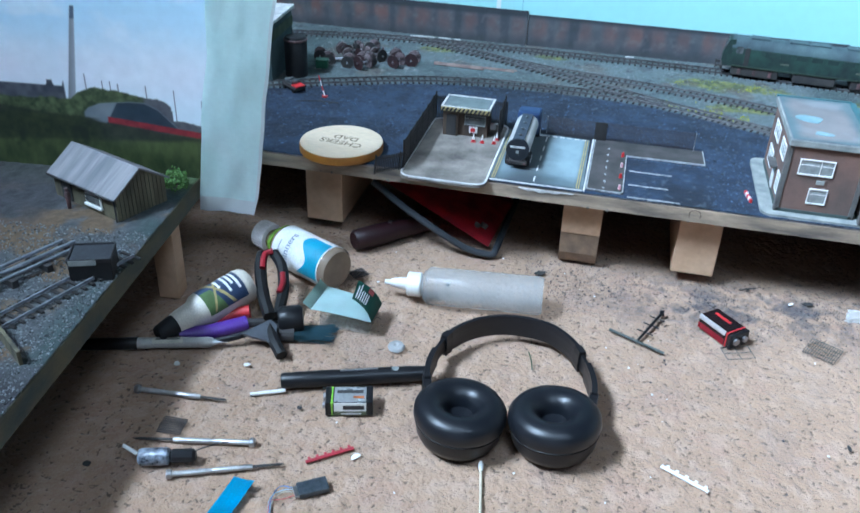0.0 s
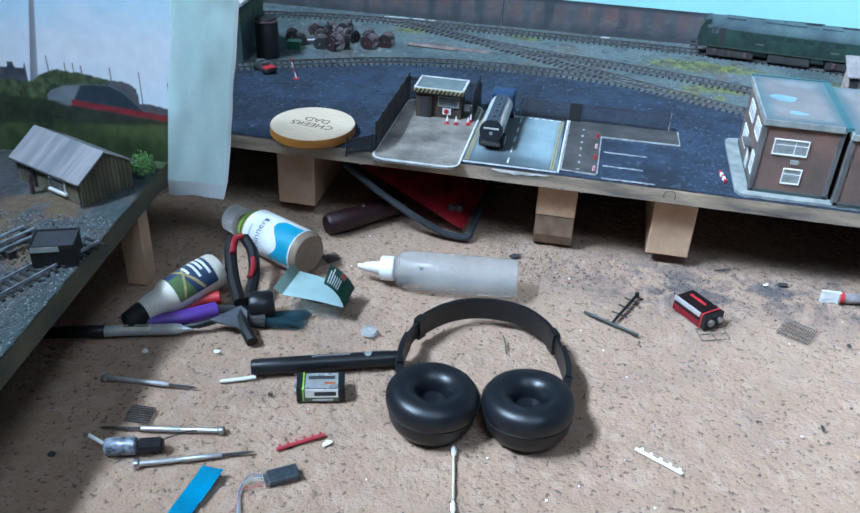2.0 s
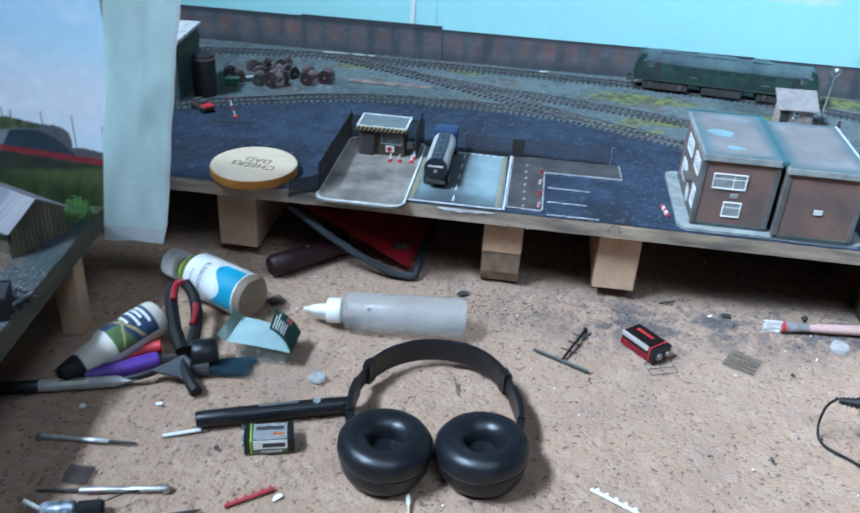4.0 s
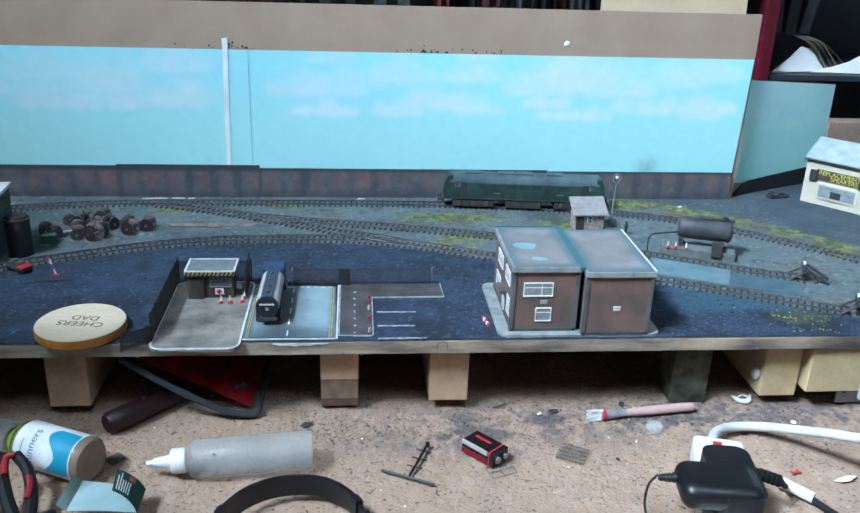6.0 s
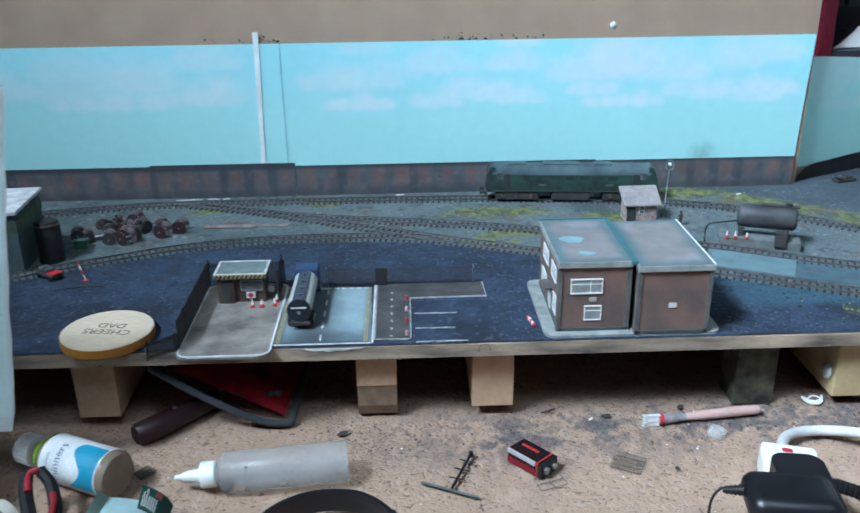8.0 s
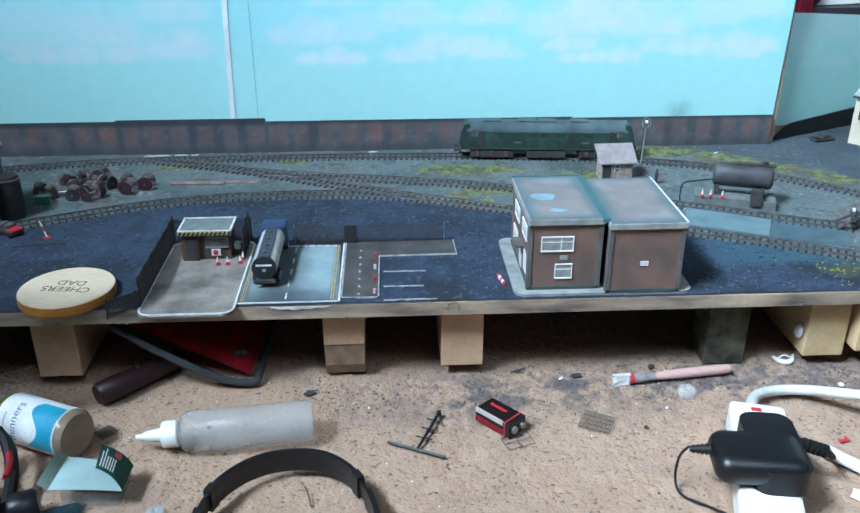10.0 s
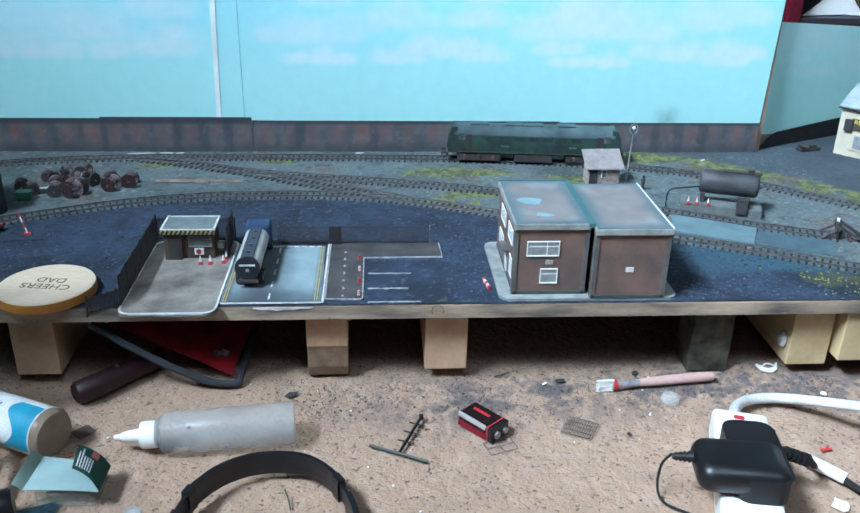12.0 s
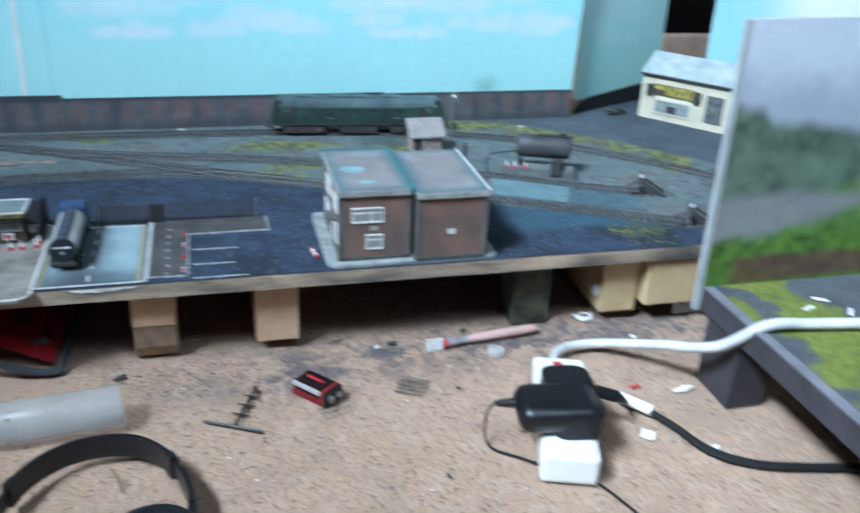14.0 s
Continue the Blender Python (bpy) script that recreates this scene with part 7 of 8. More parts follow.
# glue bottle
gb, L = lying("glue_bottle", "white glue bottle with a black cap and bright label", "bottle", (-0.5030, -0.2560, 0.0135), (-0.4380, -0.1481, 0.0300), 0.02)
gb.matrix_world = gb.matrix_world @ Matrix.Diagonal((1.05, 1.05, 0.87, 1))
part("cap", lathe(bmesh.new(), [(0, 0.0), (0, 0.0070), (0.002, 0.0085), (0.022, 0.0112), (0.024, 0.0106), (0.024, 0.0)], (0, 0, 0), (0, 0, 1), 24), RUBBER, gb, "black tapered cap", smooth=True)
CREAMPLAS = mat("cream_plastic", (0.66, 0.61, 0.53), 0.4, col2=(0.58, 0.53, 0.45), scale=30, bump=0.05)
part("body", lathe(bmesh.new(), [(0.0238, 0.0112), (0.0340, 0.0128), (0.0480, 0.0138), (0.0550, 0.0176), (0.0600, 0.0184), (L - 0.004, 0.0184), (L, 0.0160), (L, 0.0)], (0, 0, 0), (0, 0, 1), 32), CREAMPLAS, gb, "cream plastic body", smooth=True)
up = face_up(gb)
glab = part("label", wrap(bmesh.new(), 0.01855, [(up + a, 0.060, L - 0.009) for a in range(-85, 86, 5)]), mat("label_navy", (0.030, 0.055, 0.115), 0.4, scale=30), gb, "navy, green and yellow label")
part("label_patch", wrap(bmesh.new(), 0.0187, [(up + a, 0.060, 0.075 + 0.00012 * (a - 5)) for a in range(5, 86, 5)]), mat("label_green", (0.10, 0.17, 0.06), 0.5), glab, "green corner")
part("label_flash", wrap(bmesh.new(), 0.01878, [(up + a, 0.062 + 0.00020 * (a + 75), 0.066 + 0.00020 * (a + 75)) for a in range(-80, 81, 5)]), YELLOW, glab, "yellow slanting flash")
part("label_flash", wrap(bmesh.new(), 0.01878, [(up + a, 0.094 - 0.00018 * (a + 75), 0.097 - 0.00018 * (a + 75)) for a in range(-80, 81, 5)]), YELLOW, glab, "yellow slanting flash")
for k, (z, w0, w1) in enumerate(((0.0935, -40, 45), (0.1000, -48, 30), (0.1060, -30, 50), (0.0840, -20, 20))):
    part("print_bar", wrap(bmesh.new(), 0.01890, [(up + a, z, z + 0.0034) for a in range(w0, w1 + 1, 5)]), WHITE, glab, "bold white print")
part("foot_band", wrap(bmesh.new(), 0.01882, [(up + a, L - 0.0135, L - 0.009) for a in range(-85, 86, 5)]), CREAMPLAS, glab)

# marker pen
mk, L = lying("marker_pen", "grey marker pen with a long black cap", "pen", (-0.5760, -0.2835, 0.0068), (-0.4370, -0.2390, 0.0068), 0.006)
part("cap", lathe(bmesh.new(), [(0, 0.0), (0, 0.0050), (0.002, 0.0060), (0.058, 0.0064), (0.059, 0.0060)], (0, 0, 0), (0, 0, 1), 20), BLACK, mk, "black cap", smooth=True)
part("barrel", lathe(bmesh.new(), [(0.058, 0.0055), (0.060, 0.0058), (0.128, 0.0056), (0.133, 0.0042)], (0, 0, 0), (0, 0, 1), 20), mat("pale_grey_plastic", (0.42, 0.41, 0.39), 0.45), mk, "pale grey barrel", smooth=True)
part("tip", lathe(bmesh.new(), [(0.133, 0.0030), (0.142, 0.0012), (0.147, 0.0008), (0.147, 0.0)], (0, 0, 0), (0, 0, 1), 12), STEEL, mk)
up = face_up(mk)
lb = part("label", wrap(bmesh.new(), 0.0059, [(up + a, 0.074, 0.104) for a in range(-60, 61, 10)]), mat("label_cream", (0.55, 0.53, 0.44), 0.5), mk)
for k in range(2):
    part("print_bar", wrap(bmesh.new(), 0.00598, [(up - 25 + 30 * k + a, 0.077, 0.101) for a in range(0, 16, 5)]), SOOT, lb)

# black pen beside the headphones
bp, L = lying("black_pen", "thick black pen with a pale round badge", "pen", (-0.3605, -0.2835, 0.0085), (-0.2300, -0.2340, 0.0085), 0.008)
part("barrel", lathe(bmesh.new(), [(0, 0.0), (0, 0.0066), (0.002, 0.0076), (0.040, 0.0080), (L - 0.02, 0.0078), (L, 0.0070), (L, 0.0)], (0, 0, 0), (0, 0, 1), 24), BLACK, bp, smooth=True)
up = face_up(bp)
part("badge", wrap(bmesh.new(), 0.00815, [(up + a, 0.1085 - 0.0035 * math.sqrt(max(0, 1 - (a / 26) ** 2)), 0.1085 + 0.0035 * math.sqrt(max(0, 1 - (a / 26) ** 2))) for a in range(-24, 25, 6)]), PALESTONE, bp, "pale round badge")
part("clip", rod(bmesh.new(), (0.0082 * math.cos(radians(up)), 0.0082 * math.sin(radians(up)), 0.056), (0.0082 * math.cos(radians(up)), 0.0082 * math.sin(radians(up)), 0.092), 0.0009, seg=6), STEEL, bp)


def battery(x, y, rz, z, lay, main, stripe, label):
    """A nine volt block: 46 x 26 x 17.5 mm, lying on its broad face."""
    b = thing("nine_volt_battery", label, "battery", x, y, z, rz, lay, group="nine volt batteries")
    part("case", bbox(-0.0232, 0.0232, -0.0131, 0.0131, 0, 0.0172, bev=0.0018), main, b)
    part("end_cap", bbox(0.0195, 0.0236, -0.0132, 0.0132, -0.0001, 0.0173, bev=0.0014), BLACK, b, "black terminal end")
    part("band", bbox(0.0150, 0.0185, -0.01325, 0.01325, -0.00012, 0.01732, bev=0.0012), stripe, b)
    for s in (-1, 1):
        part("terminal", rod(bmesh.new(), (0.0234, s * 0.0062, 0.0087), (0.0262, s * 0.0062, 0.0087), 0.0034 if s > 0 else 0.0042, seg=14 if s > 0 else 6), STEEL, b)
    return b


b1 = battery(0.0545, -0.0755, -48.5, 0.0003, 0, mat("dark_metal_case", (0.035, 0.022, 0.024), 0.25, 0.5, scale=40), RED, "black and red nine volt battery on the carpet")
part("foil_side", bbox(-0.0225, 0.0145, -0.01345, -0.0130, 0.0010, 0.0080, bev=0.0002), mat("red_foil", (0.30, 0.015, 0.03), 0.3, 0.4), b1, "red foil side")
part("silver_edge", bbox(-0.0228, 0.0148, -0.0137, -0.0112, 0.0118, 0.0175, bev=0.0012), mat("bright_foil", (0.75, 0.74, 0.75), 0.35, 0.6, col2=(0.6, 0.58, 0.6), scale=50, bump=0.05), b1, "bright silver edge")
part("print_bar", bbox(-0.016, 0.006, 0.0010, 0.0050, 0.0170, 0.01735), RED, b1)
b2 = battery(-0.2895, -0.2930, 196, 0.0003, 0, mat("dark_case", (0.015, 0.017, 0.016), 0.3, 0.2, scale=40), mat("acid_green", (0.22, 0.50, 0.05), 0.4), "silver, black and green nine volt battery beside a pen")
b2.scale = (0.92, 0.92, 0.92)
part("dark_panel", bbox(-0.0170, 0.0148, 0.0128, 0.01345, 0.0010, 0.0060), mat("olive_ink", (0.10, 0.12, 0.06), 0.4), b2, "olive printed band")
part("dark_end", bbox(-0.0235, -0.0175, -0.0133, 0.0133, -0.0001, 0.0174, bev=0.0012), BLACK, b2)
part("print_panel", bbox(-0.0170, 0.0148, 0.0128, 0.01352, 0.0064, 0.0165), WHITE, b2, "white printed panel")
part("print_bar", bbox(-0.015, 0.006, 0.0130, 0.01366, 0.0085, 0.0135), SOOT, b2, "bold black print")
part("print_bar", bbox(-0.012, 0.008, 0.0130, 0.01366, 0.0025, 0.0045), WHITE_LINE, b2)
part("top_panel", bbox(-0.0170, 0.0148, -0.0105, 0.0120, 0.0170, 0.01738), mat("silver_foil", (0.55, 0.56, 0.56), 0.3, 0.6, scale=60, bump=0.05), b2, "silver foil panel")
part("orange_mark", bbox(-0.015, -0.004, 0.0035, 0.0065, 0.0172, 0.01750), mat("orange_ink", (0.50, 0.12, 0.02), 0.4), b2)
part("print_bar", bbox(-0.014, 0.012, -0.0060, -0.0010, 0.0172, 0.01750), SOOT, b2)

# folded card with a printed flap
card = thing("folded_card", "folded pale turquoise card with a green printed flap", "card", -0.3300, -0.1650, 0, 0)
CARD = mat("pale_card", (0.60, 0.80, 0.79), 0.6, scale=20, bump=0.05, speck=0.05)
C1, C2, C3, C4 = Vector((-0.0373, 0.0347, 0.0190)), Vector((-0.0375, -0.0180, 0.0230)), Vector((0.0284, -0.0190, 0.0195)), Vector((0.0290, 0.0180, 0.0190))
C5, C6 = Vector((-0.0415, 0.0240, 0.0340)), Vector((-0.0480, -0.0140, 0.0270))
C7, C8 = Vector((0.0035, -0.0060, 0.0360)), Vector((0.0035, 0.0180, 0.0440))


def leaf(p, q, r, s, bulge=(0, 0, 0), u0=0.0, u1=1.0, v0=0.0, v1=1.0, lift=0.0, thick=0.0005):
    """A thin bent leaf between the edge p-q and the edge s-r."""
    bm, g = bmesh.new(), []
    nrm = (q - p).cross(s - p).normalized()
    for j in range(9):
        v = v0 + (v1 - v0) * j / 8
        row = []
        for i in range(5):
            u = u0 + (u1 - u0) * i / 4
            co = p.lerp(q, u).lerp(s.lerp(r, u), v) + Vector(bulge) * 4 * v * (1 - v) + nrm * lift
            row.append(bm.verts.new(co))
        g.append(row)
    for a, b in zip(g, g[1:]):
        for i in range(4):
            bm.faces.new((a[i], a[i + 1], b[i + 1], b[i]))
    bmesh.ops.solidify(bm, geom=bm.faces[:], thickness=thick)
    return bm


part("top_panel", leaf(C1, C2, C3, C4, (0, 0, 0.001)), CARD, card, "pale turquoise inner face", smooth=True)
# same card in a darker tone: the side's shade is in its colour
part("left_panel", leaf(C1, C2, C6, C5), mat("shaded_card", (0.34, 0.48, 0.43), 0.6, scale=20), card, "folded side of the card, shade put into its green-grey", smooth=True)
BULGE = (0.003, 0.0, 0.003)
flap = part("printed_flap", leaf(C3, C4, C8, C7, BULGE), mat("dark_green_print", (0.010, 0.085, 0.060), 0.5, scale=30), card, "dark green printed flap", smooth=True)
for k in range(6):
    part("print_bar", leaf(C3, C4, C8, C7, BULGE, 0.12, 0.62 + 0.26 * ((k * 5) % 3) / 2 * (k > 2), 0.52 + k * 0.075, 0.555 + k * 0.075, 0.0007, 0.0003), WHITE, flap)
part("print_patch", leaf(C3, C4, C8, C7, BULGE, 0.70, 0.95, 0.42, 0.62, 0.0007, 0.0003), mat("coral_print", (0.55, 0.14, 0.13), 0.5), flap)
BLISTER = clear_plastic("clear_blister", (0.55, 0.52, 0.48), 0.25, 0.0)
BLISTER.node_tree.nodes["Principled BSDF"].inputs["Alpha"].default_value = 0.20
part("tray", bbox(-0.030, 0.024, -0.016, 0.026, 0.0, 0.0180, bev=0.003), BLISTER, card, "clear plastic tray under the card")

# spring clamp with red pads, brush and purple tool
clamp = thing("spring_clamp", "black spring clamp with red pads and a metal trigger", "clamp")
for pts, r in (([(-0.4060, -0.2010, 0.018), (-0.4260, -0.1700, 0.026), (-0.4430, -0.1350, 0.034), (-0.4470, -0.1190, 0.040)], 0.0066), ([(-0.3985, -0.1960, 0.018), (-0.4060, -0.1620, 0.026), (-0.4180, -0.1340, 0.036), (-0.4340, -0.1170, 0.042)], 0.0060)):
    part("jaw", tube(bmesh.new(), glide(pts, 6), r, 8), RUBBER, clamp, "curved black jaw", smooth=True)
part("pad", tube(bmesh.new(), glide([(-0.4360, -0.1450, 0.0385), (-0.4405, -0.1270, 0.0450), (-0.4330, -0.1215, 0.0475)], 5), 0.0034, 8), mat("dark_red_pad", (0.32, 0.012, 0.022), 0.5, scale=60), clamp, "dark red jaw pad", smooth=True)
part("pad", tube(bmesh.new(), glide([(-0.4065, -0.1720, 0.0300), (-0.4075, -0.1580, 0.0340), (-0.4125, -0.1460, 0.0370)], 5), 0.0032, 8), mat("dark_red_pad", (0.32, 0.012, 0.022), 0.5, scale=60), clamp, "dark red jaw pad", smooth=True)
part("knob", lathe(bmesh.new(), [(0, 0.0), (0, 0.0125), (0.003, 0.0145), (0.022, 0.0140), (0.025, 0.0115), (0.025, 0.0)], (-0.3955, -0.2015, 0.0160), (0.92, 0.36, 0.05), 24), BLACK, clamp, "ribbed black knob", smooth=True)
bm = prism(bmesh.new(), [(-0.022, -0.004), (0.004, 0.016), (0.012, 0.010), (0.016, -0.018), (0.006, -0.010)], 0.0, 0.0035)
tr = part("trigger", bm, mat("grey_metal", (0.14, 0.15, 0.17), 0.35, 0.8, scale=40), clamp, "grey metal trigger plate")
tr.matrix_basis = pose(-0.4030, -0.2240, 0.0130, 18, 0, 8)
part("rivet", rod(bmesh.new(), (-0.4070, -0.2260, 0.0150), (-0.4065, -0.2275, 0.0190), 0.0022, seg=12), STEEL, tr)
part("handle", tube(bmesh.new(), glide([(-0.4010, -0.2120, 0.014), (-0.3900, -0.2290, 0.011), (-0.3760, -0.2440, 0.006)], 6), 0.0062, 8), RUBBER, clamp, "black lower handle", smooth=True)
part("handle", tube(bmesh.new(), glide([(-0.4060, -0.2150, 0.014), (-0.4300, -0.2330, 0.010), (-0.4480, -0.2400, 0.006)], 6), 0.0035, 8), BLACK, clamp, smooth=True)
purple = thing("purple_pliers", "purple and red handled pliers under the bottle", "pliers")
part("handle", tube(bmesh.new(), glide([(-0.4860, -0.2420, 0.0065), (-0.4600, -0.2290, 0.0075), (-0.4300, -0.2050, 0.0080)], 6), 0.0085, 10), mat("purple_grip", (0.10, 0.035, 0.28), 0.4, scale=50), purple, "purple grip", smooth=True)
part("handle", tube(bmesh.new(), glide([(-0.4640, -0.2100, 0.0065), (-0.4480, -0.1960, 0.0100), (-0.4330, -0.1890, 0.0120)], 6), 0.0070, 10), RED, purple, "red grip", smooth=True)
part("jaw", tube(bmesh.new(), glide([(-0.4300, -0.2050, 0.0080), (-0.4120, -0.1960, 0.0070), (-0.3950, -0.1850, 0.0050)], 4), 0.0045, 8), SOOT, purple)
tealb = bmesh.new()
rng = random.Random(3)
for k in range(160):
    a = rng.uniform(-0.011, 0.011)
    rod(tealb, (-0.3790, -0.2060 + a * 0.7, 0.006 + rng.uniform(-0.004, 0.005)), (-0.3380 + rng.uniform(-0.008, 0.003), -0.1930 + a * 1.4, 0.004 + rng.uniform(-0.003, 0.004)), 0.0004, 0.0002, seg=3, caps=False)
brush2 = thing("teal_brush", "soft brush with blue-green bristles", "brush")
tagged(part("bristles", tealb, mat("teal_bristle", (0.010, 0.055, 0.075), 0.7), brush2), kind="stuff")
part("ferrule", rod(bmesh.new(), (-0.3960, -0.2110, 0.007), (-0.3775, -0.2055, 0.006), 0.0085, 0.0095, seg=14), SOOT, brush2)

# screwdrivers, motor, chip, tape, strips
def screwdriver(x0, y0, x1, y1, split, label):
    s, L = lying("precision_screwdriver", label, "screwdriver", (x0, y0, 0.0030), (x1, y1, 0.0025), 0.003, "precision screwdrivers")
    part("head", lathe(bmesh.new(), [(0, 0.0), (0, 0.0036), (0.0015, 0.0042), (0.004, 0.0042), (0.005, 0.0030)], (0, 0, 0), (0, 0, 1), 16), STEEL, s, "swivel head")
    part("handle", lathe(bmesh.new(), [(0.005, 0.0024), (0.006, 0.0024), (L * split * 0.45, 0.0024), (L * split * 0.47, 0.0020), (L * split * 0.55, 0.0020), (L * split * 0.57, 0.0024), (L * split, 0.0023), (L * split + 0.001, 0.0018)], (0, 0, 0), (0, 0, 1), 14), mat("brushed_alloy", (0.55, 0.55, 0.55), 0.4, 0.8, scale=90), s, "pale alloy handle", smooth=True)
    part("blade", lathe(bmesh.new(), [(L * split, 0.0013), (L - 0.004, 0.0012), (L, 0.0004)], (0, 0, 0), (0, 0, 1), 10), SOOT, s, "thin dark blade")


screwdriver(-0.4890, -0.3250, -0.4005, -0.3165, 0.70, "small alloy precision screwdriver on the carpet")
screwdriver(-0.3530, -0.3625, -0.4570, -0.3845, 0.66, "alloy precision screwdriver crossed by a loose wire")
screwdriver(-0.4080, -0.4170, -0.3195, -0.3790, 0.72, "alloy precision screwdriver with a dark blade")
mot, L = lying("model_motor", "blue and silver model motor with loose wires", "motor", (-0.4370, -0.4085, 0.0075), (-0.3900, -0.3935, 0.0075), 0.007)
part("can", lathe(bmesh.new(), [(0, 0.0), (0, 0.0060), (0.002, 0.0075), (0.024, 0.0075), (0.026, 0.0050)], (0, 0, 0), (0, 0, 1), 20), mat("patterned_blue", (0.003, 0.004, 0.009), 0.30, col2=(0.28, 0.32, 0.38), scale=170), mot, smooth=True)
part("gearbox", lathe(bmesh.new(), [(0.026, 0.0040), (0.028, 0.0062), (0.045, 0.0062), (0.047, 0.0040)], (0, 0, 0), (0, 0, 1), 12), BLACK, mot)
part("wire", tube(bmesh.new(), glide([(0.003, 0.003, 0.047), (0.009, 0.004, 0.062), (0.004, 0.010, 0.074), (-0.003, 0.016, 0.070)], 5), 0.0006, 6), SOOT, mot)
part("pin", rod(bmesh.new(), (0, 0.004, -0.001), (0.002, 0.012, -0.012), 0.0016, seg=8), WHITE_LINE, mot)
chip = thing("decoder_chip", "small black decoder with thin coloured wires", "decoder", -0.2865, -0.3985, 0.0005, 34)
chip.scale = (0.86, 0.86, 0.86)
part("block", bbox(-0.0145, 0.0145, -0.0085, 0.0085, 0, 0.0065, bev=0.0012), mat("shrink_wrap", (0.02, 0.028, 0.035), 0.35, col2=(0.05, 0.06, 0.07), scale=160), chip)
part("pins", bbox(-0.0185, -0.0140, -0.0070, 0.0070, 0.0010, 0.0040, bev=0.0006), STEEL, chip)
for k, (col, dy, bend) in enumerate((((0.30, 0.45, 0.55), 0.004, 0.012), ((0.45, 0.44, 0.36), 0.0, 0.020), ((0.45, 0.08, 0.08), -0.004, -0.002), ((0.10, 0.20, 0.40), 0.006, 0.028))):
    part("wire", tube(bmesh.new(), glide([(-0.018, dy, 0.003), (-0.030, dy + bend * 0.2, 0.0022), (-0.042, dy - 0.4 * bend, 0.0015), (-0.048, dy - 0.018 - bend, 0.0015), (-0.062 + 0.5 * bend, -0.034 - bend, 0.0015)], 6), 0.0005, 6), mat("thin_wire", col, 0.4), chip)
tape = thing("blue_tape", "curled strip of bright blue tape", "tape strip", -0.3520, -0.4345, 0, 0)
bm = bmesh.new()
g = []
for j in range(15):
    v = j / 14
    row = [bm.verts.new((-0.006 + 0.018 * u + 0.010 * (v - 0.3) * (1 if v > 0.3 else 0.4), -0.030 + 0.056 * v, 0.0015 + 0.006 * v * v + 0.003 * (u - 0.5) ** 2)) for u in (0, 0.33, 0.66, 1)]
    g.append(row)
for a, b in zip(g, g[1:]):
    for i in range(3):
        bm.faces.new((a[i], a[i + 1], b[i + 1], b[i]))
bmesh.ops.solidify(bm, geom=bm.faces[:], thickness=0.0004)
part("strip", bm, mat("bright_blue", (0.01, 0.42, 0.68), 0.35, scale=30, bump=0.05), tape, smooth=True)


def comb(x0, y0, x1, y1, material, label, teeth, hook):
    c, L = lying("plastic_comb", label, "plastic strip", (x0, y0, 0.0015), (x1, y1, 0.0015), 0, "toothed plastic strips")
    up_ = face_up(c)
    c.rotation_euler.rotate_axis("Z", radians(up_))
    part("bar", bbox(-0.0008, 0.0008, -0.0016, 0.0016, 0, L, bev=0.0003), material, c)
    for k in range(teeth):
        part("tooth", bbox(-0.0008, 0.0008, 0.0014 * hook, 0.0042 * hook, (k + 0.4) * L / teeth, (k + 0.7) * L / teeth) if hook > 0 else bbox(-0.0008, 0.0008, -0.0042, -0.0014, (k + 0.4) * L / teeth, (k + 0.7) * L / teeth), material, c)


comb(-0.3030, -0.3712, -0.2690, -0.3440, mat("dull_red", (0.42, 0.035, 0.05), 0.5), "small red toothed plastic strip", 6, -1)
comb(-0.0075, -0.2945, 0.0315, -0.3150, WHITE, "small white toothed plastic strip", 5, -1)
tagged(part("white_rod", rod(bmesh.new(), (-0.3840, -0.3025, 0.0018), (-0.3545, -0.2880, 0.0018), 0.0018, seg=10), WHITE), "short white plastic rod on carpet", "plastic rod")

# small etched grids
def etched(x, y, rz, w, h, nx, ny, label, material=SOOT):
    e = thing("etched_grid", label, "etched grid", x, y, 0.0012, rz, 3, group="etched grids")
    for k in range(nx + 1):
        part("bar", bbox(-w / 2 + w * k / nx - 0.0003, -w / 2 + w * k / nx + 0.0003, -h / 2, h / 2, 0, 0.0006), material, e)
    for k in range(ny + 1):
        part("rail", bbox(-w / 2, w / 2, -h / 2 + h * k / ny - 0.0003, -h / 2 + h * k / ny + 0.0003, 0.0001, 0.0007), material, e)


GREYETCH = mat("grey_etch", (0.10, 0.105, 0.10), 0.5, 0.4, scale=90)
etched(-0.4330, -0.3600, 4, 0.021, 0.019, 13, 7, "dark etched mesh square on the carpet")
etched(0.0690, -0.1060, 20, 0.030, 0.019, 2, 2, "grey etched window frame on the carpet", GREYETCH)
etched(0.1560, -0.0780, -28, 0.032, 0.028, 13, 4, "fine grey etched mesh on the carpet", GREYETCH)
etched(-0.3520, -0.0690, 48, 0.018, 0.015, 12, 4, "small dark etched scrap on the carpet")

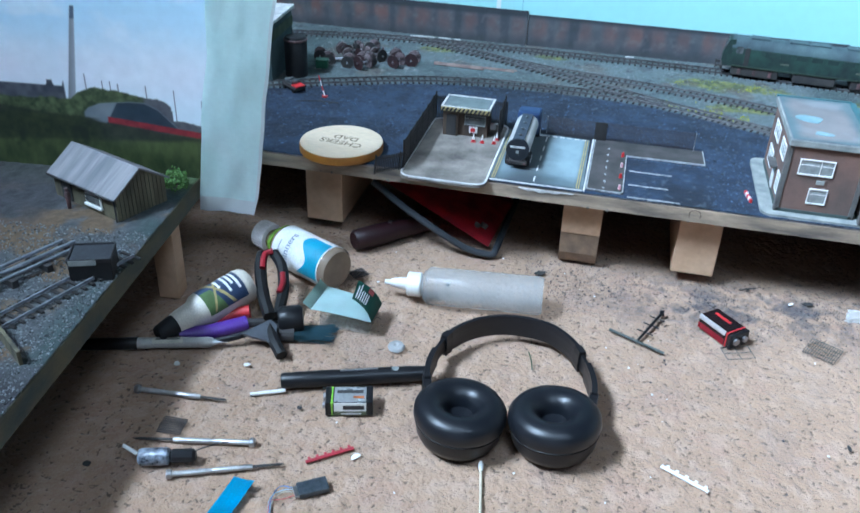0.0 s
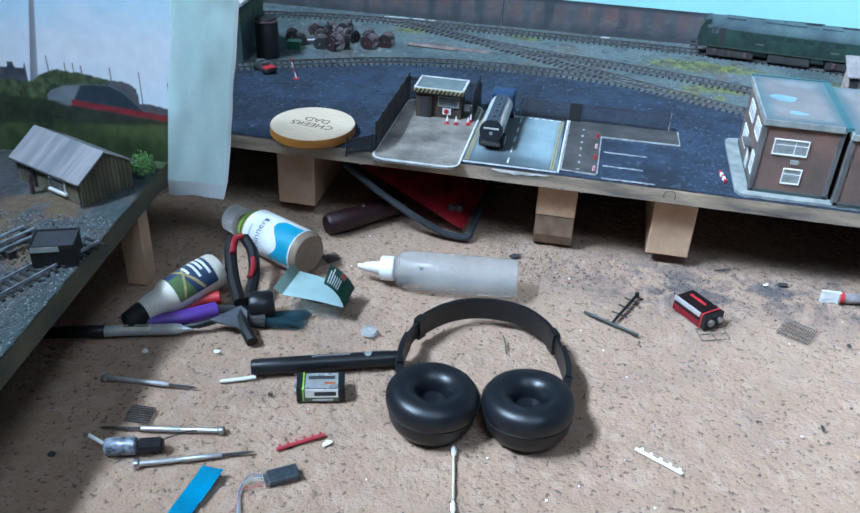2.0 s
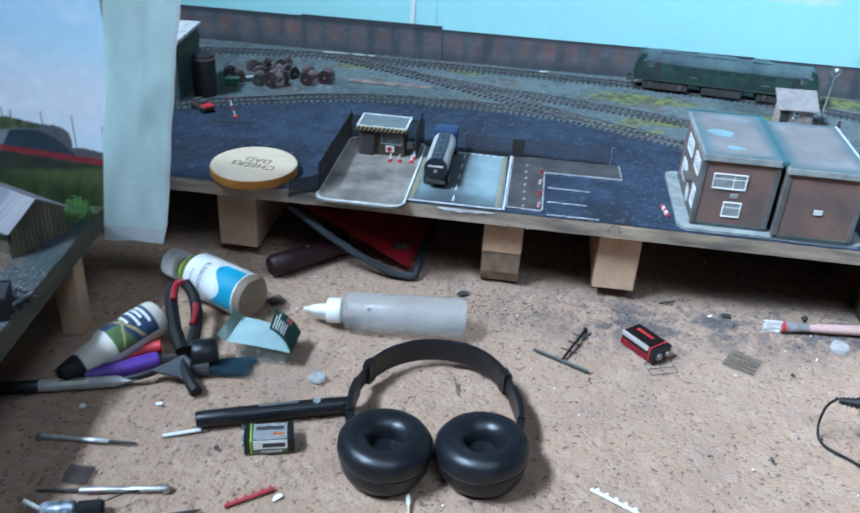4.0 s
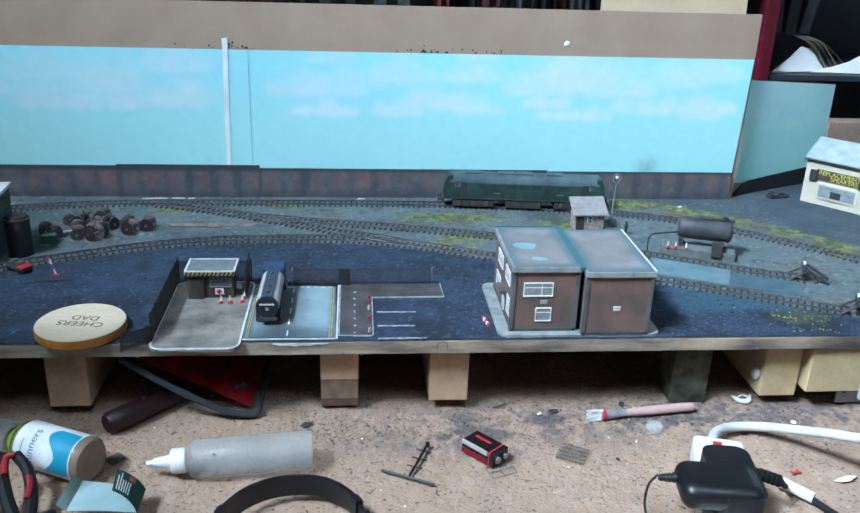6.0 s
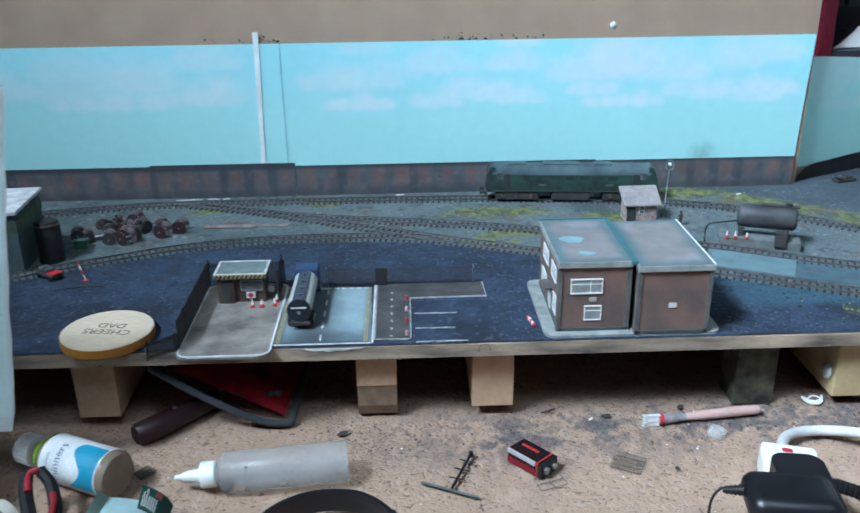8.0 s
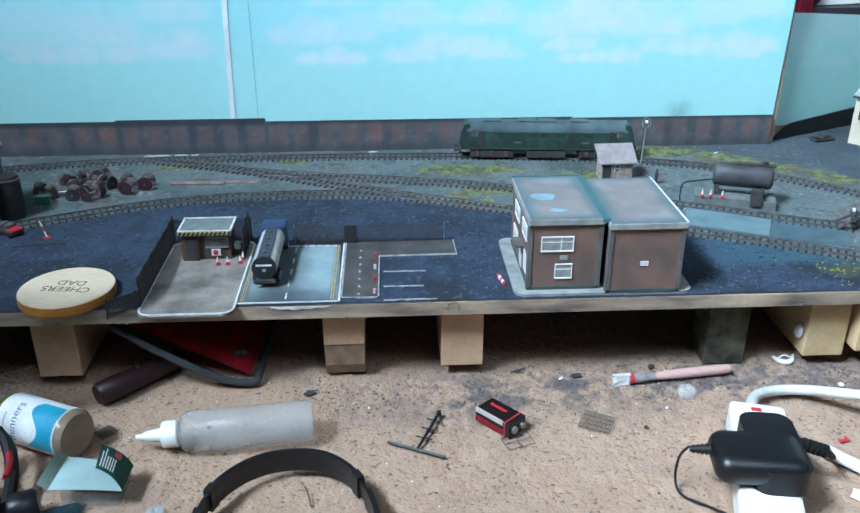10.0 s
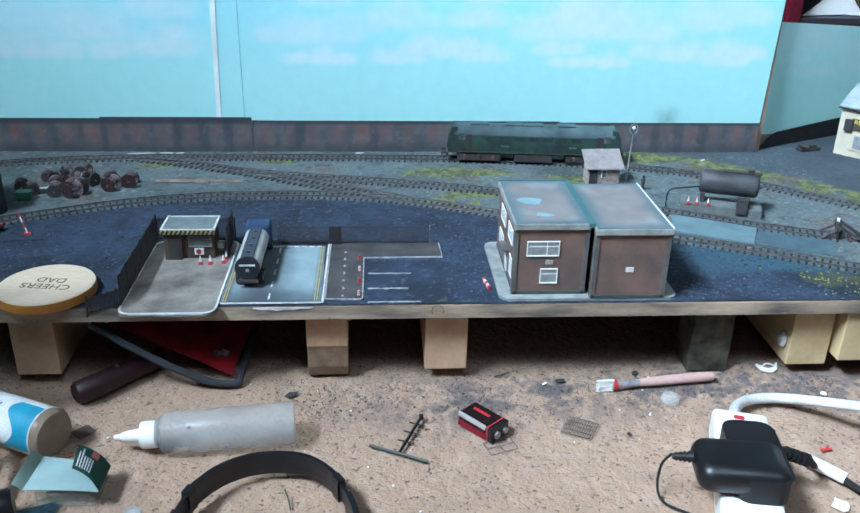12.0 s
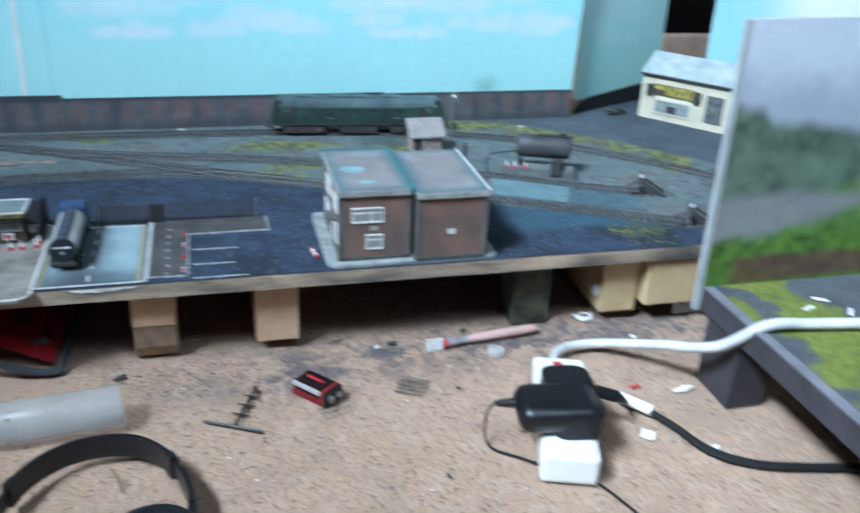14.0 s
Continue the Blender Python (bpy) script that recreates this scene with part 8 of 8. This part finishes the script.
tee = thing("black_sprue", "black tee-shaped plastic sprue on the carpet", "sprue")
part("stem", rod(bmesh.new(), (-0.0625, -0.1015, 0.0022), (-0.0060, -0.1290, 0.0022), 0.0017, seg=6), mat("sprue_grey", (0.05, 0.06, 0.055), 0.5), tee)
part("stem", rod(bmesh.new(), (-0.0330, -0.1150, 0.0026), (-0.0085, -0.0590, 0.0050), 0.0016, seg=6), BLACK, tee)
for t in (0.3, 0.55, 0.8):
    p = Vector((-0.0330, -0.1150, 0.003)).lerp(Vector((-0.0085, -0.0590, 0.0050)), t)
    part("tooth", rod(bmesh.new(), p + Vector((-0.008, 0.003, 0)), p + Vector((0.008, -0.004, 0)), 0.0009, seg=6), BLACK, tee)
part("knob", bbox(-0.0110, -0.0060, -0.0610, -0.0550, 0.002, 0.007, bev=0.001), BLACK, tee)

# paint brush with wooden handle
pb, L = lying("paint_brush", "flat paint brush with a pale pink wooden handle", "brush", (0.1905, -0.0070, 0.0050), (0.3280, 0.0085, 0.0065), 0.004)
up = face_up(pb)
pb_bm = bmesh.new()
rng = random.Random(2)
for k in range(130):
    a = rng.uniform(-0.0068, 0.0068)
    rod(pb_bm, (rng.uniform(-0.002, 0.002), a, 0.020), (rng.uniform(-0.0025, 0.0025), a * 1.25, rng.uniform(-0.001, 0.003)), 0.0005, 0.0003, seg=3, caps=False)
box(pb_bm, -0.0016, 0.0016, -0.0064, 0.0064, 0.0025, 0.020)
tagged(part("bristles", pb_bm, WHITE, pb, "white bristles"), kind="stuff")
part("ferrule", lathe(bmesh.new(), [(0.018, 0.0060), (0.022, 0.0062), (0.048, 0.0045), (0.050, 0.0043)], (0, 0, 0), (0, 0, 1), 16), mat("dull_tin", (0.34, 0.31, 0.32), 0.5, 0.2, col2=(0.16, 0.15, 0.16), scale=90), pb, "tin ferrule", smooth=True)
part("red_mark", lathe(bmesh.new(), [(0.0185, 0.0063), (0.0235, 0.0064)], (0, 0, 0), (0, 0, 1), 16), RED, pb)
part("handle", lathe(bmesh.new(), [(0.049, 0.0040), (0.060, 0.0050), (0.085, 0.0058), (L - 0.006, 0.0056), (L, 0.0050), (L, 0.0)], (0, 0, 0), (0, 0, 1), 18), mat("pink_wood", (0.58, 0.38, 0.34), 0.55, col2=(0.46, 0.27, 0.24), scale=40, grain=(1, 1, 0.2)), pb, "bare pinkish wood handle", smooth=True)
tagged(part("clear_cap", lathe(bmesh.new(), [(0, 0.0), (0, 0.0100), (0.002, 0.0108), (0.0065, 0.0095), (0.0070, 0.0040), (0.0040, 0.0)], (0.2665, -0.0310, 0.0008), (0.1, -0.1, 1), 24), see_through("clear_plastic", (0.65, 0.65, 0.63), 0.2, 0.35), smooth=True), "small clear plastic cap", "cap")
tagged(part("clear_cap", lathe(bmesh.new(), [(0, 0.0), (0, 0.0080), (0.002, 0.0088), (0.0045, 0.0075), (0.0050, 0.0030), (0.0030, 0.0)], (-0.2719, -0.1947, 0.0008), (0, 0, 1), 24), see_through("cloudy_plastic", (0.62, 0.64, 0.64), 0.3, 0.5), smooth=True), "small cloudy plastic disc cap", "cap")
curl = prism(bmesh.new(), [(-0.0125, 0.009), (-0.0100, 0.001), (-0.0040, -0.004), (0.0040, -0.0045), (0.0100, 0.000), (0.0140, 0.011), (0.0115, 0.0105), (0.0075, 0.004), (0.0015, 0.0015), (-0.0050, 0.0035), (-0.0105, 0.0095)], 0.0, 0.0022)
tube(curl, glide([(-0.0085, 0.003, 0.0035), (-0.0010, 0.0055, 0.0060), (0.0085, 0.004, 0.0035)], 5), 0.0009, 6)
tagged(part("plastic_curl", curl, WHITE), "small curled white plastic offcut", "plastic scrap").matrix_world = pose(0.4030, 0.0270, 0.0012, 12, 0, 0)

# extension lead, adaptor and cables
ext = thing("extension_socket", "white extension socket block with a red switch", "extension socket", 0.2870, -0.1830, 0, -17.5)
part("body", bbox(-0.0270, 0.0270, -0.080, 0.090, 0.0005, 0.0330, bev=0.0045), WHITE, ext, "white plastic body", smooth=False)
part("switch", bbox(-0.007, 0.003, 0.073, 0.079, 0.0325, 0.0345, bev=0.0012), RED, ext, "red rocker switch")
for y in (-0.055, 0.045):
    part("socket_plate", bbox(-0.021, 0.021, y - 0.020, y + 0.020, 0.0325, 0.0338, bev=0.0005), WHITE, ext)
def rounded(x0, x1, y0, y1, z0, z1, r, seg=4):
    bm = bbox(x0, x1, y0, y1, z0, z1)
    bmesh.ops.bevel(bm, geom=bm.edges[:], offset=r, segments=seg, profile=0.5, affect="EDGES")
    return bm


adp = thing("power_adaptor", "black plug-in power adaptor seated on the socket", "adaptor", 0.2760, -0.1900, 0.0340, -9)
part("plug_body", prism(bmesh.new(), rrect(-0.0125, 0.0355, -0.048, 0.044, 0.014), 0.0, 0.0235), BLACK, adp, "rounded black plug")
part("transformer", rounded(-0.0470, 0.0340, -0.0470, 0.0100, 0.0020, 0.0310, 0.0135, 6), mat("satin_black", (0.008, 0.0085, 0.010), 0.36, scale=40, bump=0.04), adp, "satin black transformer case", smooth=True)
part("strain_relief", rod(bmesh.new(), (-0.046, -0.014, 0.020), (-0.064, -0.010, 0.016), 0.0046, 0.0028, seg=12), RUBBER, adp)
for k in range(4):
    part("relief_rib", rod(bmesh.new(), (-0.049 - 0.0036 * k, -0.0135 + 0.0008 * k, 0.0193 - 0.0008 * k), (-0.0508 - 0.0036 * k, -0.0130 + 0.0008 * k, 0.0189 - 0.0008 * k), 0.0053 - 0.0005 * k, seg=12), RUBBER, adp)
part("strain_relief", rod(bmesh.new(), (0.031, 0.012, 0.016), (0.066, 0.014, 0.004), 0.0056, 0.0046, seg=12), RUBBER, adp)
for k in range(5):
    part("relief_rib", rod(bmesh.new(), (0.0420 + 0.0050 * k, 0.0122 + 0.0004 * k, 0.0128 - 0.0018 * k), (0.0444 + 0.0050 * k, 0.0124 + 0.0004 * k, 0.0119 - 0.0018 * k), 0.0064, seg=12), RUBBER, adp)
tagged(part("thin_black_wire", tube(bmesh.new(), glide([(0.2125, -0.1840, 0.048), (0.2060, -0.1815, 0.034), (0.2040, -0.1850, 0.012), (0.2085, -0.1960, 0.002), (0.2280, -0.2125, 0.002), (0.2535, -0.2335, 0.002), (0.2870, -0.2600, 0.002), (0.3060, -0.3010, 0.002), (0.3300, -0.3700, 0.002)], 8), 0.0013, 8), RUBBER), "thin black wire curling over the carpet", "wire")
cab = thing("black_twin_cable", "black twin cable with a white sleeve label", "cable")
part("core", tube(bmesh.new(), glide([(0.3420, -0.1860, 0.0380), (0.3560, -0.1760, 0.0240), (0.3690, -0.1500, 0.0100), (0.3880, -0.1690, 0.0050), (0.4050, -0.1990, 0.0035), (0.4230, -0.2430, 0.0035), (0.4660, -0.2720, 0.0035), (0.5550, -0.2920, 0.0035), (0.64, -0.31, 0.0035)], 8), 0.0030, 8), RUBBER, cab)
part("core", tube(bmesh.new(), glide([(0.3850, -0.1720, 0.0080), (0.4020, -0.2020, 0.0050), (0.4190, -0.2465, 0.0040), (0.4640, -0.2765, 0.0040), (0.5540, -0.2970, 0.0040)], 8), 0.0027, 8), RUBBER, cab)
part("sleeve", rod(bmesh.new(), (0.3635, -0.1480, 0.0110), (0.3900, -0.1760, 0.0080), 0.0060, seg=14), WHITE, cab, "white printed sleeve")
tagged(part("white_cable", tube(bmesh.new(), glide([(0.3120, -0.0985, 0.018), (0.3230, -0.0690, 0.016), (0.3480, -0.0480, 0.012), (0.3900, -0.0470, 0.012), (0.4300, -0.1000, 0.038), (0.4580, -0.1650, 0.072), (0.4850, -0.2000, 0.1150), (0.5340, -0.2060, 0.1155), (0.6200, -0.2200, 0.1155), (0.7600, -0.2500, 0.1155)], 10), 0.0056, 12), mat("white_flex", (0.66, 0.66, 0.66), 0.4, scale=30), smooth=True), "thick white mains cable looping onto the end module", "cable")

# dark tools and red folder under the board
bag = thing("red_folder", "bright red fabric folder with a black rim under the board", "folder")
part("cover", leaf(Vector((-0.352, 0.030, 0.076)), Vector((-0.216, 0.020, 0.010)), Vector((-0.198, 0.110, 0.030)), Vector((-0.330, 0.160, 0.082)), (0, 0, 0.004), thick=0.004), mat("red_fabric", (0.42, 0.006, 0.016), 0.85, col2=(0.20, 0.004, 0.010), scale=50, bump=0.4), bag, "red fabric cover", smooth=True)
part("rim", tube(bmesh.new(), glide([(-0.362, 0.022, 0.076), (-0.3190, 0.0150, 0.050), (-0.2740, 0.0100, 0.026), (-0.2400, 0.0090, 0.010), (-0.2160, 0.0100, 0.0055), (-0.2080, 0.0130, 0.0058), (-0.2060, 0.0220, 0.009), (-0.2020, 0.0700, 0.020), (-0.1980, 0.120, 0.028)], 5), 0.0042, 8), mat("grey_piping", (0.03, 0.036, 0.044), 0.6), bag, "grey-black piped rim", smooth=True)
for x, y in ((-0.2360, 0.0400), (-0.2280, 0.0420)):
    part("dark_mark", rod(bmesh.new(), (x, y, 0.0230), (x + 0.003, y + 0.004, 0.0270), 0.0050, seg=10), SOOT, bag)
tor, L = lying("maroon_torch", "dark maroon torch lying under the board", "torch", (-0.3740, -0.0180, 0.0135), (-0.3000, 0.0560, 0.0135), 0.013)
part("barrel", lathe(bmesh.new(), [(0, 0.0), (0, 0.0105), (0.003, 0.0130), (0.030, 0.0135), (0.070, 0.0120), (L, 0.0115), (L, 0.0)], (0, 0, 0), (0, 0, 1), 24), mat("maroon_plastic", (0.020, 0.0028, 0.005), 0.5, scale=40), tor, smooth=True)
up = face_up(tor)
part("button", rod(bmesh.new(), (0.0125 * math.cos(radians(up)), 0.0125 * math.sin(radians(up)), 0.050), (0.0142 * math.cos(radians(up)), 0.0142 * math.sin(radians(up)), 0.050), 0.0026, seg=12), STEEL, tor)
brk = thing("metal_bracket", "bent grey metal bracket under the rail", "bracket", 0.5250, 0.0180, 0.0035, 2)
part("plate", bbox(-0.006, 0.080, -0.0008, 0.0008, 0, 0.0300, bev=0.0003), mat("galvanised", (0.34, 0.36, 0.38), 0.4, 0.7, scale=60), brk)
part("flange", bbox(0.035, 0.080, -0.0220, 0.0, 0, 0.0016, bev=0.0003), STEEL, brk)
part("hole", rod(bmesh.new(), (0.004, -0.0012, 0.0170), (0.004, 0.0012, 0.0170), 0.0034, seg=14), SOOT, brk)
tagged(part("putty_lump", lathe(bmesh.new(), [(0, 0.0), (0.0005, 0.008), (0.003, 0.010), (0.006, 0.007), (0.008, 0.0)], (0.4180, 0.034, 0.040), (-1, 0, 0.1), 9), WHITE_LINE), "white lump of filler on the bearer", "filler lump")

# scraps
def scrap(x, y, w, h, rz, material, label):
    jag = random.Random(int(abs(x * 7919) * 100 + abs(y * 104729)))
    bm = prism(bmesh.new(), [(w * math.cos(a) * jag.uniform(0.55, 1.1), h * math.sin(a) * jag.uniform(0.55, 1.1)) for a in np.linspace(0, 2 * math.pi, 10)[:-1]], 0.0, 0.0008)
    ob = part("scrap", bm, material)
    ob.matrix_world = pose(x, y, 0.0012, 3, -3, rz)
    tagged(ob, label, "scrap", "scraps on the carpet")


for x, y, w, h, r in ((0.450, -0.1365, 0.016, 0.004, 12), (0.4449, -0.0225, 0.0045, 0.004, 30), (0.372, -0.205, 0.011, 0.009, 60), (-0.4710, -0.2785, 0.0045, 0.0035, 20), (0.1340, 0.0060, 0.004, 0.002, 40), (0.430, -0.236, 0.005, 0.003, 10), (-0.2640, -0.3540, 0.006, 0.003, 50), (-0.405, -0.2612, 0.004, 0.003, 0)):
    scrap(x, y, w, h, r, WHITE, "scrap of white card on the carpet")
for x, y, w, h, r in ((-0.1480, -0.0080, 0.008, 0.005, 35), (0.0898, 0.0266, 0.012, 0.0015, 20), (0.1538, 0.0123, 0.007, 0.005, 0), (0.2433, 0.0260, 0.006, 0.004, 30), (-0.4785, -0.4220, 0.004, 0.004, 0), (0.205, -0.09, 0.003, 0.003, 10), (-0.333, -0.3076, 0.004, 0.003, 0), (0.157, -0.2268, 0.002, 0.004, 15)):
    scrap(x, y, w, h, r, SOOT, "dark scrap of plastic on the carpet")
for x, y, w, h, r in ((0.3985, -0.1230, 0.0075, 0.0022, 8), (0.4010, -0.1200, 0.0040, 0.0018, 60), (0.3945, -0.1215, 0.0030, 0.0015, 110)):
    scrap(x, y, w, h, r, RED, "thin red paint smear on the carpet")
tagged(part("green_thread", tube(bmesh.new(), glide([(-0.1330, -0.1920, 0.001), (-0.1360, -0.1800, 0.004), (-0.1400, -0.1700, 0.006)], 4), 0.0007, 6), mat("thread_green", (0.04, 0.06, 0.03), 0.8)), "short dark green thread on carpet", "thread")
rng = random.Random(17)
spots = []
for k in range(5600):
    if k < 5200:
        x, y = rng.uniform(-0.17, 0.47), rng.gauss(-0.012, 0.032)
        if vnoise(np.array(x), np.array(y), 0.05, 7) < rng.random() * 0.9:
            continue
    else:
        x, y = rng.uniform(-0.50, 0.48), rng.uniform(-0.42, 0.03)
    spots.append((x, y, -0.0002, rng.uniform(0.00035, 0.00075) * (1 if k % 24 else 1.9)))
pebbles("soot_grit", spots, mat("grit", (0.02, 0.02, 0.024), 0.85, col2=(0.06, 0.06, 0.07), scale=120), "black grit spilt along the carpet", "grit")
pebbles("white_crumbs", [(rng.uniform(-0.48, 0.48), rng.uniform(-0.42, 0.02), 0.0, rng.uniform(0.0004, 0.0013)) for _ in range(70)], WHITE, "tiny white crumbs over the carpet", "crumbs")
